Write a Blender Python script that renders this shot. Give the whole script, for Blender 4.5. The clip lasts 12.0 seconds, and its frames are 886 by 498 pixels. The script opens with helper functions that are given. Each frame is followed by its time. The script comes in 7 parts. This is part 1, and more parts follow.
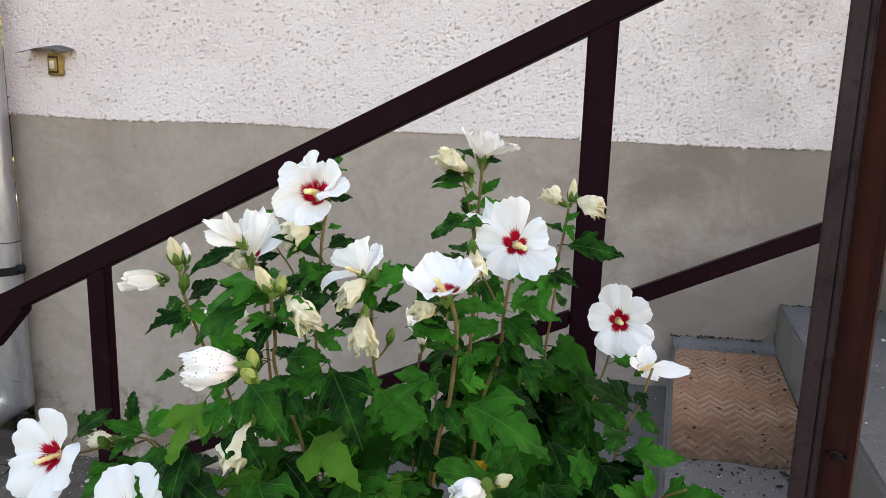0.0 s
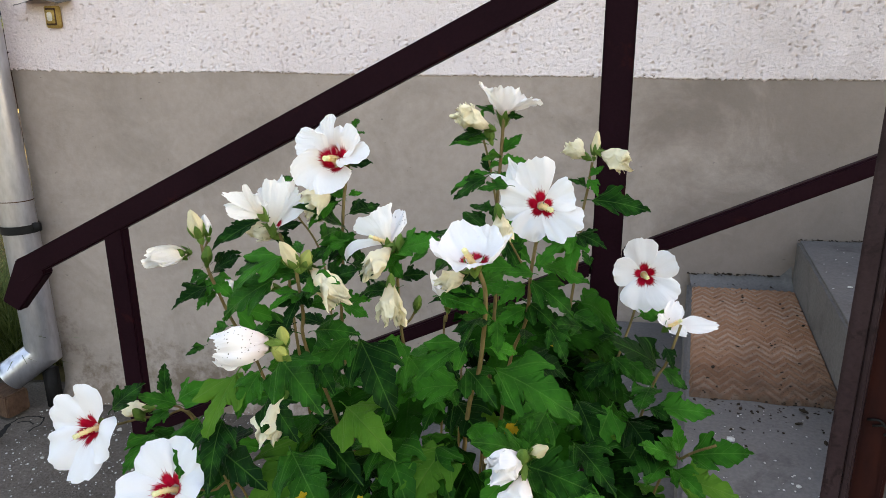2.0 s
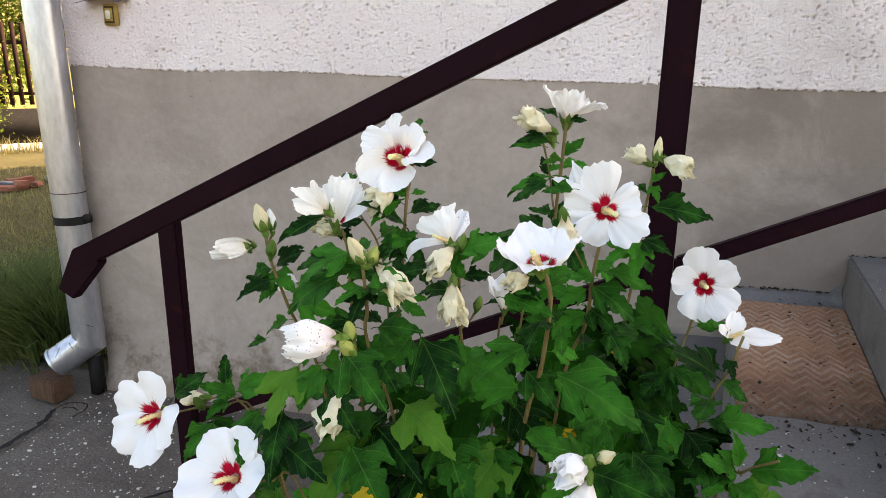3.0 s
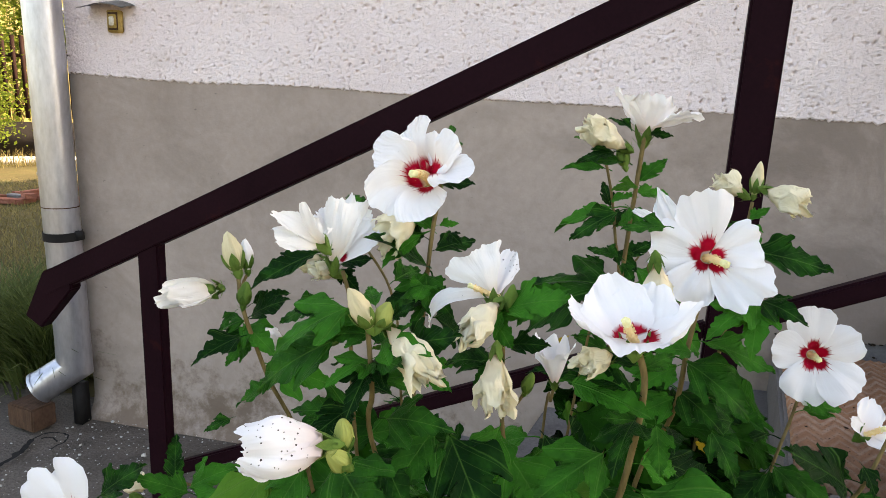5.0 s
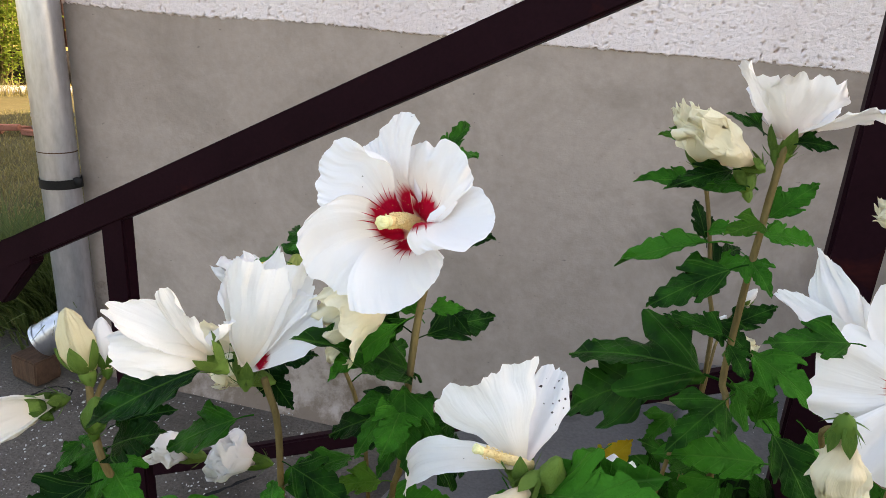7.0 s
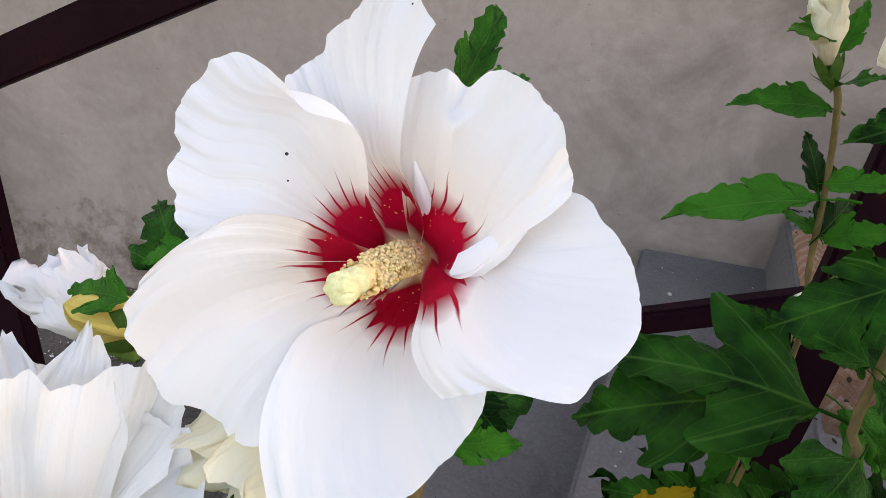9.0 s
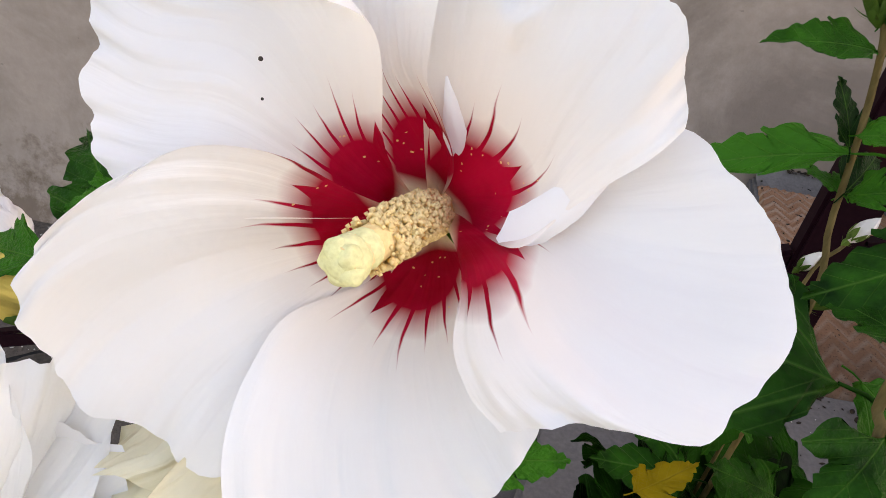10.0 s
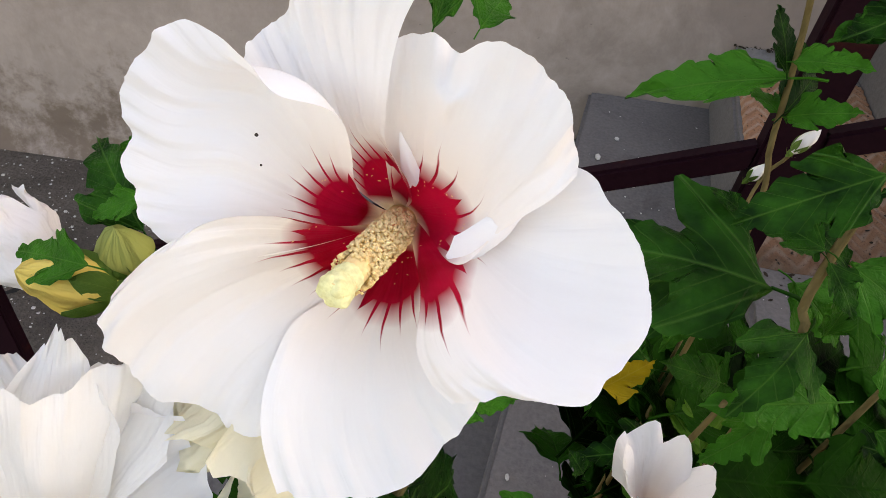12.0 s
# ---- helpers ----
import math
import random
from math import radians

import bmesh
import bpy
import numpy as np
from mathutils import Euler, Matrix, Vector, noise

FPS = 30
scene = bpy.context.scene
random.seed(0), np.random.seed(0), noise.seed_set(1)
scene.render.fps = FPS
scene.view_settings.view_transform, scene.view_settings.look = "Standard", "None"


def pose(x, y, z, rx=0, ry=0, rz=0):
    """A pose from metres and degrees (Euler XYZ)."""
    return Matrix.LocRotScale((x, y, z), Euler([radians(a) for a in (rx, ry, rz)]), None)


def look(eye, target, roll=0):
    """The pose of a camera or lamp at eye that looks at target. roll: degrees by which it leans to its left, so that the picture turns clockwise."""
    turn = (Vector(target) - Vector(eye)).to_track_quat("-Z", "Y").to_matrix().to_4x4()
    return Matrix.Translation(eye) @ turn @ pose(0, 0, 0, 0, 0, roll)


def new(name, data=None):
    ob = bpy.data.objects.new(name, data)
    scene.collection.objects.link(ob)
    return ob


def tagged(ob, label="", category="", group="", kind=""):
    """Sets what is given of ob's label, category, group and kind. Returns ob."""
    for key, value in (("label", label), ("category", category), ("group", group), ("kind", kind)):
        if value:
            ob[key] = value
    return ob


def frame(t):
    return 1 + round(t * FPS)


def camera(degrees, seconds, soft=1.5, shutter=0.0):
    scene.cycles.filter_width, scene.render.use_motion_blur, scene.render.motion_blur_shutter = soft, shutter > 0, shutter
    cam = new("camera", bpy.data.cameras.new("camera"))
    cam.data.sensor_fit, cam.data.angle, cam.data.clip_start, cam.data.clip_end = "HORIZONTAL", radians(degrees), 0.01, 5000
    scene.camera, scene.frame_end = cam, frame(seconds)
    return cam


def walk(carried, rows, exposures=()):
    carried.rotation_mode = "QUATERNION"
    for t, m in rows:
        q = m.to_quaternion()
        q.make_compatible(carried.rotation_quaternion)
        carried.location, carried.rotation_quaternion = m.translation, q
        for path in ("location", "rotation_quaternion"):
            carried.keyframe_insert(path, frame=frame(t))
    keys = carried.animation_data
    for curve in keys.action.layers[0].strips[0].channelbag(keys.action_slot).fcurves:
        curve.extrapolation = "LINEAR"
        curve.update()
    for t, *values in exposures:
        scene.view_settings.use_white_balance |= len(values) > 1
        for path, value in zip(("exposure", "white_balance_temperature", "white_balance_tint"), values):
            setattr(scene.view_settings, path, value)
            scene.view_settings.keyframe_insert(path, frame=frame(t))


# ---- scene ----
cam = camera(67.9, 12.0, soft=0.7)
PATH = [
    (0, (0.2869, 0.0446, 1.4970), (0.0286, 1.9974, 1.1509), 1.64),
    (0.5, (0.2882, 0.0521, 1.5113), (0.0335, 1.9926, 1.0992), 1.35),
    (1, (0.2756, 0.0658, 1.5365), (-0.0072, 2.0083, 1.1536), 0.85),
    (1.5, (0.2749, 0.0647, 1.5265), (-0.0040, 1.9992, 1.1023), -0.04),
    (2, (0.2677, 0.0624, 1.5245), (-0.0138, 1.9697, 0.9927), -0.36),
    (2.5, (0.2496, 0.0478, 1.5277), (-0.1122, 1.9377, 0.9824), 0.04),
    (4.5, (0.1929, 0.1671, 1.4785), (-0.1881, 2.0957, 1.1104), 2.40),
    (5, (0.1697, 0.2522, 1.4867), (-0.2398, 2.1596, 1.0457), 2.58),
    (5.5, (0.1492, 0.4023, 1.4803), (-0.2906, 2.3044, 1.0460), 3.57),
    (6, (0.1429, 0.4476, 1.4968), (-0.3253, 2.3320, 1.0174), 4.66),
    (6.5, (0.1395, 0.4660, 1.5116), (-0.3583, 2.3289, 0.9805), 4.03),
    (8.5, (0.0688, 0.6587, 1.4978), (-0.1991, 2.4089, 0.5678), 5.49),
    (9, (0.0560, 0.6827, 1.4924), (-0.1413, 2.4168, 0.5156), 7.14),
    (9.5, (0.0486, 0.7056, 1.4837), (-0.0814, 2.3925, 0.4173), 8.84),
    (10, (0.0412, 0.7147, 1.4730), (-0.0140, 2.3877, 0.3785), 10.66),
    (10.5, (0.0324, 0.7139, 1.4669), (-0.0045, 2.3885, 0.3739), 12.52),
    (11, (0.0355, 0.7321, 1.4599), (0.0238, 2.4113, 0.3735), 13.37),
    (11.5, (0.0353, 0.7094, 1.4893), (0.0317, 2.4047, 0.4283), 11.78),
    (12, (0.0428, 0.7023, 1.5075), (0.0764, 2.1921, 0.1736), 8.65),
]
EXPOSURE = [(0.0, 2.37, 8650, 13), (2.5, 2.34, 8700, 14), (5.0, 2.29, 8700, 15), (6.2, 2.22, 8700, 15), (8.6, 2.33, 8700, 18), (9.5, 2.14, 8800, 21), (10.0, 2.22, 9450, 22), (10.5, 2.10, 9520, 23), (11.0, 2.12, 9600, 24), (12.0, 2.28, 9700, 20)]
walk(cam, [(t, look(eye, target, roll)) for t, eye, target, roll in PATH], EXPOSURE)

# ---- world, sun, exposure ----
SUN_AZ, SUN_EL = 56.0, 36.0          # the sun stands behind the house, a little to the east
world = bpy.data.worlds.new("sky")
scene.world = world
world.use_nodes = True
wn = world.node_tree.nodes
sky = wn.new("ShaderNodeTexSky")
sky.sky_type, sky.sun_disc = "NISHITA", False
sky.sun_elevation, sky.sun_rotation = radians(SUN_EL), radians(SUN_AZ)
sky.air_density, sky.dust_density = 1.0, 2.0
world.node_tree.links.new(sky.outputs[0], wn["Background"].inputs[0])
wn["Background"].inputs[1].default_value = 0.14
sun = new("sun", bpy.data.lights.new("sun", "SUN"))
sun.data.energy, sun.data.angle, sun.data.color = 4.0, radians(0.5), (1.0, 0.93, 0.82)
sa, se = radians(SUN_AZ), radians(SUN_EL)
SUN_DIR = Vector((math.sin(sa) * math.cos(se), math.cos(sa) * math.cos(se), math.sin(se)))
sun.matrix_basis = look(SUN_DIR * 30, (0, 0, 0))


# ---- materials ----
def nodes_of(name):
    m = bpy.data.materials.new(name)
    m.use_nodes = True
    t = m.node_tree
    return m, t, t.nodes["Principled BSDF"], lambda a, b: t.links.new(a, b)


def coords(t, space="Object", scale=(1, 1, 1)):
    tc = t.nodes.new("ShaderNodeTexCoord")
    mp = t.nodes.new("ShaderNodeMapping")
    mp.inputs["Scale"].default_value = scale
    t.links.new(tc.outputs[space], mp.inputs[0])
    return mp.outputs[0]


def noise_tex(t, vec, scale, detail=4.0, rough=0.55, distort=0.0):
    n = t.nodes.new("ShaderNodeTexNoise")
    n.inputs["Scale"].default_value, n.inputs["Detail"].default_value = scale, detail
    n.inputs["Roughness"].default_value, n.inputs["Distortion"].default_value = rough, distort
    t.links.new(vec, n.inputs["Vector"])
    return n.outputs["Fac"]


def ramp(t, fac, *stops):
    r = t.nodes.new("ShaderNodeValToRGB")
    e = r.color_ramp.elements
    while len(e) < len(stops):
        e.new(0.5)
    for el, (p, c) in zip(e, stops):
        el.position = p
        el.color = (*c, 1) if len(c) == 3 else c
    t.links.new(fac, r.inputs[0])
    return r.outputs[0]


def mix(t, fac, a, b, mode="MIX"):
    n = t.nodes.new("ShaderNodeMix")
    n.data_type, n.blend_type = "RGBA", mode
    for sock, v in ((n.inputs[0], fac), (n.inputs[6], a), (n.inputs[7], b)):
        if isinstance(v, (int, float)):
            sock.default_value = v
        elif isinstance(v, tuple):
            sock.default_value = (*v, 1)
        else:
            t.links.new(v, sock)
    return n.outputs[2]


def calc(t, op, a, b=0.0, c=0.0):
    n = t.nodes.new("ShaderNodeMath")
    n.operation = op
    for sock, v in zip(n.inputs, (a, b, c)):
        if isinstance(v, (int, float)):
            sock.default_value = v
        else:
            t.links.new(v, sock)
    return n.outputs[0]


def bump(t, p, height, strength, distance):
    b = t.nodes.new("ShaderNodeBump")
    b.inputs["Strength"].default_value, b.inputs["Distance"].default_value = strength, distance
    t.links.new(height, b.inputs["Height"])
    t.links.new(b.outputs[0], p.inputs["Normal"])
    return b


def surface(name, dark, light, scale, rough=0.8, grain=60.0, relief=0.002, strength=0.5, metal=0.0, stain=None, space="Object", stretch=(1, 1, 1), stain_at=(0.55, 0.75), stain_scale=None, gloss=0.07, mottle=0.35):
    """A weathered surface: two colours by a broad noise, a fine grain in colour and relief, and stains."""
    m, t, p, link = nodes_of(name)
    v = coords(t, space, stretch)
    broad = noise_tex(t, v, scale, 5.0, 0.6)
    fine = noise_tex(t, v, grain, 3.0, 0.6)
    c = ramp(t, broad, (0.3, dark), (0.7, light))
    c = mix(t, mottle, c, ramp(t, fine, (0.3, tuple(x * 0.6 for x in light)), (0.7, tuple(min(1, x * 1.25) for x in light))))
    if stain:
        s = noise_tex(t, v, stain_scale or scale * 0.6, 6.0, 0.65, 0.6)
        c = mix(t, ramp(t, s, (stain_at[0], (0, 0, 0)), (stain_at[1], (1, 1, 1))), c, stain)
    link(c, p.inputs["Base Color"])
    p.inputs["Roughness"].default_value, p.inputs["Metallic"].default_value = rough, metal
    p.inputs["Specular IOR Level"].default_value = gloss
    bump(t, p, fine, strength, relief)
    return m


STUCCO, _t, _p, _l = nodes_of("roughcast")
_v = coords(_t, "Object")
_c = ramp(_t, noise_tex(_t, _v, 1.6, 5.0, 0.6), (0.3, (0.775, 0.655, 0.635)), (0.7, (0.85, 0.745, 0.725)))
_c = mix(_t, ramp(_t, noise_tex(_t, _v, 3.0, 6.0, 0.65, 0.6), (0.62, (0, 0, 0)), (0.9, (1, 1, 1))), _c, (0.50, 0.41, 0.36))
_s = _t.nodes.new("ShaderNodeSeparateXYZ")
_l(_v, _s.inputs[0])
# mottling that gets darker towards larger x
_mottle_x = calc(_t, "MULTIPLY", ramp(_t, _s.outputs[0], (0.40, (0, 0, 0)), (1.0, (1, 1, 1))), ramp(_t, noise_tex(_t, _v, 4.5, 6.0, 0.7), (0.30, (0, 0, 0)), (0.66, (1, 1, 1))))
_c = mix(_t, calc(_t, "MULTIPLY", _mottle_x, 0.55), _c, (0.46, 0.385, 0.355))
_pit = noise_tex(_t, coords(_t, "Object", (1.0, 1.0, 1.3)), 135.0, 2.5, 0.55, 0.7)
# the shade of the pits is put into the colour as dark marks
_c = mix(_t, calc(_t, "MULTIPLY", ramp(_t, _pit, (0.63, (0, 0, 0)), (0.70, (1, 1, 1))), 0.42), _c, (0.34, 0.28, 0.26))
_l(_c, _p.inputs["Base Color"])
_p.inputs["Roughness"].default_value = 0.95
_p.inputs["Specular IOR Level"].default_value = 0.15
bump(_t, _p, calc(_t, "SUBTRACT", calc(_t, "MULTIPLY", noise_tex(_t, _v, 190.0, 3.0, 0.6), 0.45), calc(_t, "MULTIPLY", _pit, 1.2)), 0.7, 0.005)
PLINTH, _t, _p, _l = nodes_of("cement_render")
_v = coords(_t, "Object")
_c = ramp(_t, noise_tex(_t, _v, 1.1, 5.0, 0.6), (0.3, (0.338, 0.266, 0.224)), (0.7, (0.434, 0.350, 0.300)))
_c = mix(_t, 0.16, _c, ramp(_t, noise_tex(_t, _v, 35.0, 4.0, 0.7), (0.3, (0.20, 0.165, 0.14)), (0.7, (0.48, 0.42, 0.37))))
_c = mix(_t, calc(_t, "MULTIPLY", ramp(_t, noise_tex(_t, _v, 3.2, 6.0, 0.7, 0.8), (0.46, (0, 0, 0)), (0.74, (1, 1, 1))), 0.5), _c, (0.20, 0.160, 0.130))
_s = _t.nodes.new("ShaderNodeSeparateXYZ")
_l(_v, _s.inputs[0])
# blotches that darken the render beside the steps, and dirt splashed up at its foot
_step_blotch = ramp(_t, calc(_t, "ADD", noise_tex(_t, _v, 2.3, 6.0, 0.65, 0.5), calc(_t, "MULTIPLY", _s.outputs[0], 0.30)), (0.60, (0, 0, 0)), (0.80, (1, 1, 1)))
_c = mix(_t, calc(_t, "MULTIPLY", _step_blotch, 0.62), _c, (0.165, 0.128, 0.105))
_splash = ramp(_t, calc(_t, "SUBTRACT", noise_tex(_t, _v, 7.0, 6.0, 0.7), calc(_t, "MULTIPLY", _s.outputs[2], 0.62)), (0.33, (0, 0, 0)), (0.50, (1, 1, 1)))
_c = mix(_t, calc(_t, "MULTIPLY", _splash, 0.75), _c, (0.13, 0.088, 0.058))
# the soft shade beside the downpipe, painted on the render as a dark strip
_pipe_shade = ramp(_t, calc(_t, "MULTIPLY", calc(_t, "ADD", _s.outputs[0], calc(_t, "ADD", calc(_t, "MULTIPLY", noise_tex(_t, _v, 7.0, 4.0, 0.6), 0.06), 1.95)), 10.0), (0.12, (1, 1, 1)), (0.75, (0, 0, 0)))
_c = mix(_t, calc(_t, "MULTIPLY", _pipe_shade, 0.7), _c, (0.085, 0.075, 0.062))
_speck = noise_tex(_t, coords(_t, "Object", (0.5, 1, 1)), 60.0, 3.0, 0.6)
_c = mix(_t, calc(_t, "MULTIPLY", ramp(_t, _speck, (0.70, (0, 0, 0)), (0.76, (1, 1, 1))), 0.6), _c, (0.12, 0.10, 0.085))
_l(_c, _p.inputs["Base Color"])
_p.inputs["Roughness"].default_value = 0.92
_p.inputs["Specular IOR Level"].default_value = 0.15
bump(_t, _p, calc(_t, "ADD", noise_tex(_t, _v, 40.0, 5.0, 0.65), calc(_t, "MULTIPLY", _speck, -0.5)), 0.45, 0.003)
CONCRETE = surface("step_concrete", (0.105, 0.098, 0.094), (0.175, 0.163, 0.156), 2.4, 0.85, 110.0, 0.003, 0.6, stain=(0.062, 0.058, 0.052), stain_at=(0.56, 0.80), stain_scale=5.0, mottle=0.35)
PATIO = surface("patio_concrete", (0.060, 0.050, 0.041), (0.155, 0.130, 0.108), 5.5, 0.9, 85.0, 0.009, 1.0, stain=(0.042, 0.036, 0.031), stain_at=(0.42, 0.78), stain_scale=1.7, mottle=0.70)
RAILPAINT = surface("brown_paint", (0.0080, 0.0023, 0.0042), (0.0165, 0.0050, 0.0080), 5.0, 0.50, 160.0, 0.0004, 0.25, stain=(0.050, 0.010, 0.007), stain_at=(0.62, 0.82), stain_scale=9.0, gloss=0.03)
RUST = surface("rusty_steel", (0.012, 0.0046, 0.0050), (0.032, 0.0100, 0.0092), 9.0, 0.6, 150.0, 0.001, 0.5, stain=(0.050, 0.012, 0.007), stain_at=(0.5, 0.72), stain_scale=14.0, stretch=(1, 1, 0.35))
FLANGE = surface("worn_painted_steel", (0.020, 0.0110, 0.0125), (0.046, 0.028, 0.0290), 12.0, 0.5, 260.0, 0.0008, 0.5, stain=(0.02, 0.012, 0.012), stain_at=(0.55, 0.65), stain_scale=55.0)
ZINC = surface("galvanised_pipe", (0.40, 0.40, 0.43), (0.54, 0.54, 0.575), 4.0, 0.34, 50.0, 0.0004, 0.12, 0.85, stain=(0.30, 0.26, 0.20), stain_at=(0.62, 0.85), stretch=(1, 1, 0.3))
# darkened zinc: shade inside the spout is put into the colour
SPOUT_SHADE = surface("shaded_zinc", (0.030, 0.030, 0.032), (0.10, 0.098, 0.096), 30.0, 0.7, 120.0, 0.001, 0.4)
BLACK = surface("black_iron", (0.010, 0.010, 0.010), (0.022, 0.020, 0.019), 20.0, 0.5, 200.0, 0.0005, 0.3)
BRASS = surface("aged_yellow_frame", (0.34, 0.215, 0.060), (0.50, 0.34, 0.12), 40.0, 0.5, 200.0, 0.0005, 0.4, stain=(0.20, 0.10, 0.03), stain_scale=60.0)
BUTTON = surface("cream_plastic", (0.66, 0.60, 0.50), (0.78, 0.72, 0.62), 60.0, 0.4, 300.0, 0.0002, 0.1)
TINROOF = surface("weathered_tin", (0.20, 0.19, 0.185), (0.34, 0.32, 0.31), 25.0, 0.6, 120.0, 0.001, 0.4, 0.3)
OFFCUT = surface("weathered_wood", (0.045, 0.025, 0.016), (0.125, 0.070, 0.045), 14.0, 0.85, 60.0, 0.003, 0.7, stain=(0.05, 0.03, 0.022), stretch=(6, 1, 1))
SOIL = surface("lawn_soil", (0.060, 0.048, 0.020), (0.130, 0.102, 0.046), 0.9, 0.95, 12.0, 0.02, 0.6, stain=(0.06, 0.075, 0.02), stain_scale=1.6)
PALING = surface("brown_fence_board", (0.012, 0.006, 0.005), (0.036, 0.017, 0.013), 3.0, 0.8, 40.0, 0.002, 0.4, stretch=(4, 4, 0.5))
FENCEBASE = surface("dark_fence_base", (0.014, 0.012, 0.011), (0.036, 0.030, 0.027), 3.0, 0.9, 30.0, 0.003, 0.4)
PALE = surface("pale_kerb", (0.50, 0.46, 0.42), (0.66, 0.62, 0.57), 4.0, 0.85, 40.0, 0.002, 0.4)
BRICK = surface("broken_brick", (0.24, 0.085, 0.055), (0.38, 0.16, 0.11), 12.0, 0.9, 60.0, 0.004, 0.6)
STONE = surface("grey_rubble", (0.10, 0.095, 0.09), (0.26, 0.25, 0.24), 9.0, 0.9, 60.0, 0.004, 0.6)
YELLOWHOUSE = surface("yellow_render", (0.62, 0.46, 0.16), (0.70, 0.54, 0.22), 1.0, 0.9, 20.0, 0.003, 0.3)
WHITEFRAME = surface("white_window_frame", (0.72, 0.70, 0.66), (0.82, 0.80, 0.76), 6.0, 0.6, 60.0, 0.001, 0.2)
ROOFTILE = surface("dull_roof_tiles", (0.13, 0.06, 0.045), (0.20, 0.10, 0.075), 2.0, 0.85, 12.0, 0.01, 0.5)
STEM = surface("woody_stem", (0.066, 0.050, 0.018), (0.21, 0.155, 0.066), 110.0, 0.75, 420.0, 0.0014, 0.9, stretch=(1, 1, 0.25))
WINDOWGLASS, _t, _p, _l = nodes_of("dark_window_glass")
_p.inputs["Base Color"].default_value = (0.03, 0.035, 0.04, 1)
_p.inputs["Roughness"].default_value = 0.06


def thin_leaf(name, dark, light, vein, rough, glow, relief, island=False, gloss=0.05):
    """Thin foliage: two greens by plant noise, paler veins along the blade, light shining through."""
    m, t, p, link = nodes_of(name)
    uv = t.nodes.new("ShaderNodeUVMap")
    sep = t.nodes.new("ShaderNodeSeparateXYZ")
    link(uv.outputs[0], sep.inputs[0])
    s, av = sep.outputs[0], calc(t, "ABSOLUTE", calc(t, "SUBTRACT", sep.outputs[1], 0.5))
    info = t.nodes.new("ShaderNodeNewGeometry" if island else "ShaderNodeObjectInfo")
    chance = info.outputs["Random Per Island" if island else "Random"]
    v = coords(t, "UV", (1, 1, 1))
    n = noise_tex(t, v, 3.2, 3.0, 0.6)
    c = ramp(t, calc(t, "ADD", calc(t, "MULTIPLY", chance, 0.50), calc(t, "MULTIPLY", n, 0.60)), (0.36, dark), (0.78, light))
    side = calc(t, "ABSOLUTE", calc(t, "SUBTRACT", calc(t, "FRACT", calc(t, "SUBTRACT", calc(t, "MULTIPLY", s, 6.5), calc(t, "MULTIPLY", av, 6.5))), 0.5))
    fork = calc(t, "ABSOLUTE", calc(t, "SUBTRACT", calc(t, "MULTIPLY", s, 0.90), av))
    lines = calc(t, "MAXIMUM", calc(t, "SUBTRACT", 1.0, calc(t, "MULTIPLY", av, 70.0)), calc(t, "MULTIPLY", calc(t, "SUBTRACT", 1.0, calc(t, "MULTIPLY", side, 20.0)), 0.5))
    lines = calc(t, "MAXIMUM", lines, calc(t, "MULTIPLY", calc(t, "SUBTRACT", 1.0, calc(t, "MULTIPLY", fork, 65.0)), 0.8))
    lines = calc(t, "MAXIMUM", lines, 0.0)
    c = mix(t, calc(t, "MULTIPLY", lines, 0.42), c, vein)
    link(c, p.inputs["Base Color"])
    p.inputs["Roughness"].default_value = rough
    p.inputs["Specular IOR Level"].default_value = gloss
    bump(t, p, calc(t, "SUBTRACT", calc(t, "MULTIPLY", noise_tex(t, v, 22.0, 2.0), 0.5), calc(t, "MULTIPLY", lines, 0.35)), 0.55, relief)
    tr = t.nodes.new("ShaderNodeBsdfTranslucent")
    link(mix(t, 0.5, c, tuple(min(1.0, x * 1.5) for x in light)), tr.inputs[0])
    sh = t.nodes.new("ShaderNodeMixShader")
    sh.inputs[0].default_value = glow
    link(p.outputs[0], sh.inputs[1])
    link(tr.outputs[0], sh.inputs[2])
    link(sh.outputs[0], t.nodes["Material Output"].inputs[0])
    return m


LEAF = thin_leaf("hibiscus_leaf", (0.0018, 0.018, 0.0028), (0.026, 0.162, 0.0150), (0.10, 0.26, 0.050), 0.40, 0.10, 0.005, False, 0.045)
# the leaf material again, darkened: the shrub's inner shade is put into its colour
FILLLEAF = thin_leaf("shaded_hibiscus_leaf", (0.0005, 0.005, 0.0006), (0.010, 0.068, 0.0060), (0.020, 0.080, 0.014), 0.40, 0.05, 0.005, True, 0.012)
PALELEAF = thin_leaf("pale_hibiscus_leaf", (0.030, 0.120, 0.012), (0.085, 0.22, 0.024), (0.16, 0.26, 0.06), 0.45, 0.26, 0.005)
YELLOWLEAF = thin_leaf("yellowed_leaf", (0.36, 0.24, 0.015), (0.55, 0.38, 0.025), (0.5, 0.36, 0.05), 0.5, 0.25, 0.004)
SEPAL = thin_leaf("green_calyx", (0.060, 0.135, 0.024), (0.15, 0.25, 0.055), (0.17, 0.24, 0.07), 0.5, 0.15, 0.003)
BUSHLEAF = thin_leaf("sunlit_bush_leaf", (0.030, 0.060, 0.010), (0.20, 0.25, 0.035), (0.2, 0.24, 0.06), 0.6, 0.3, 0.003, True)


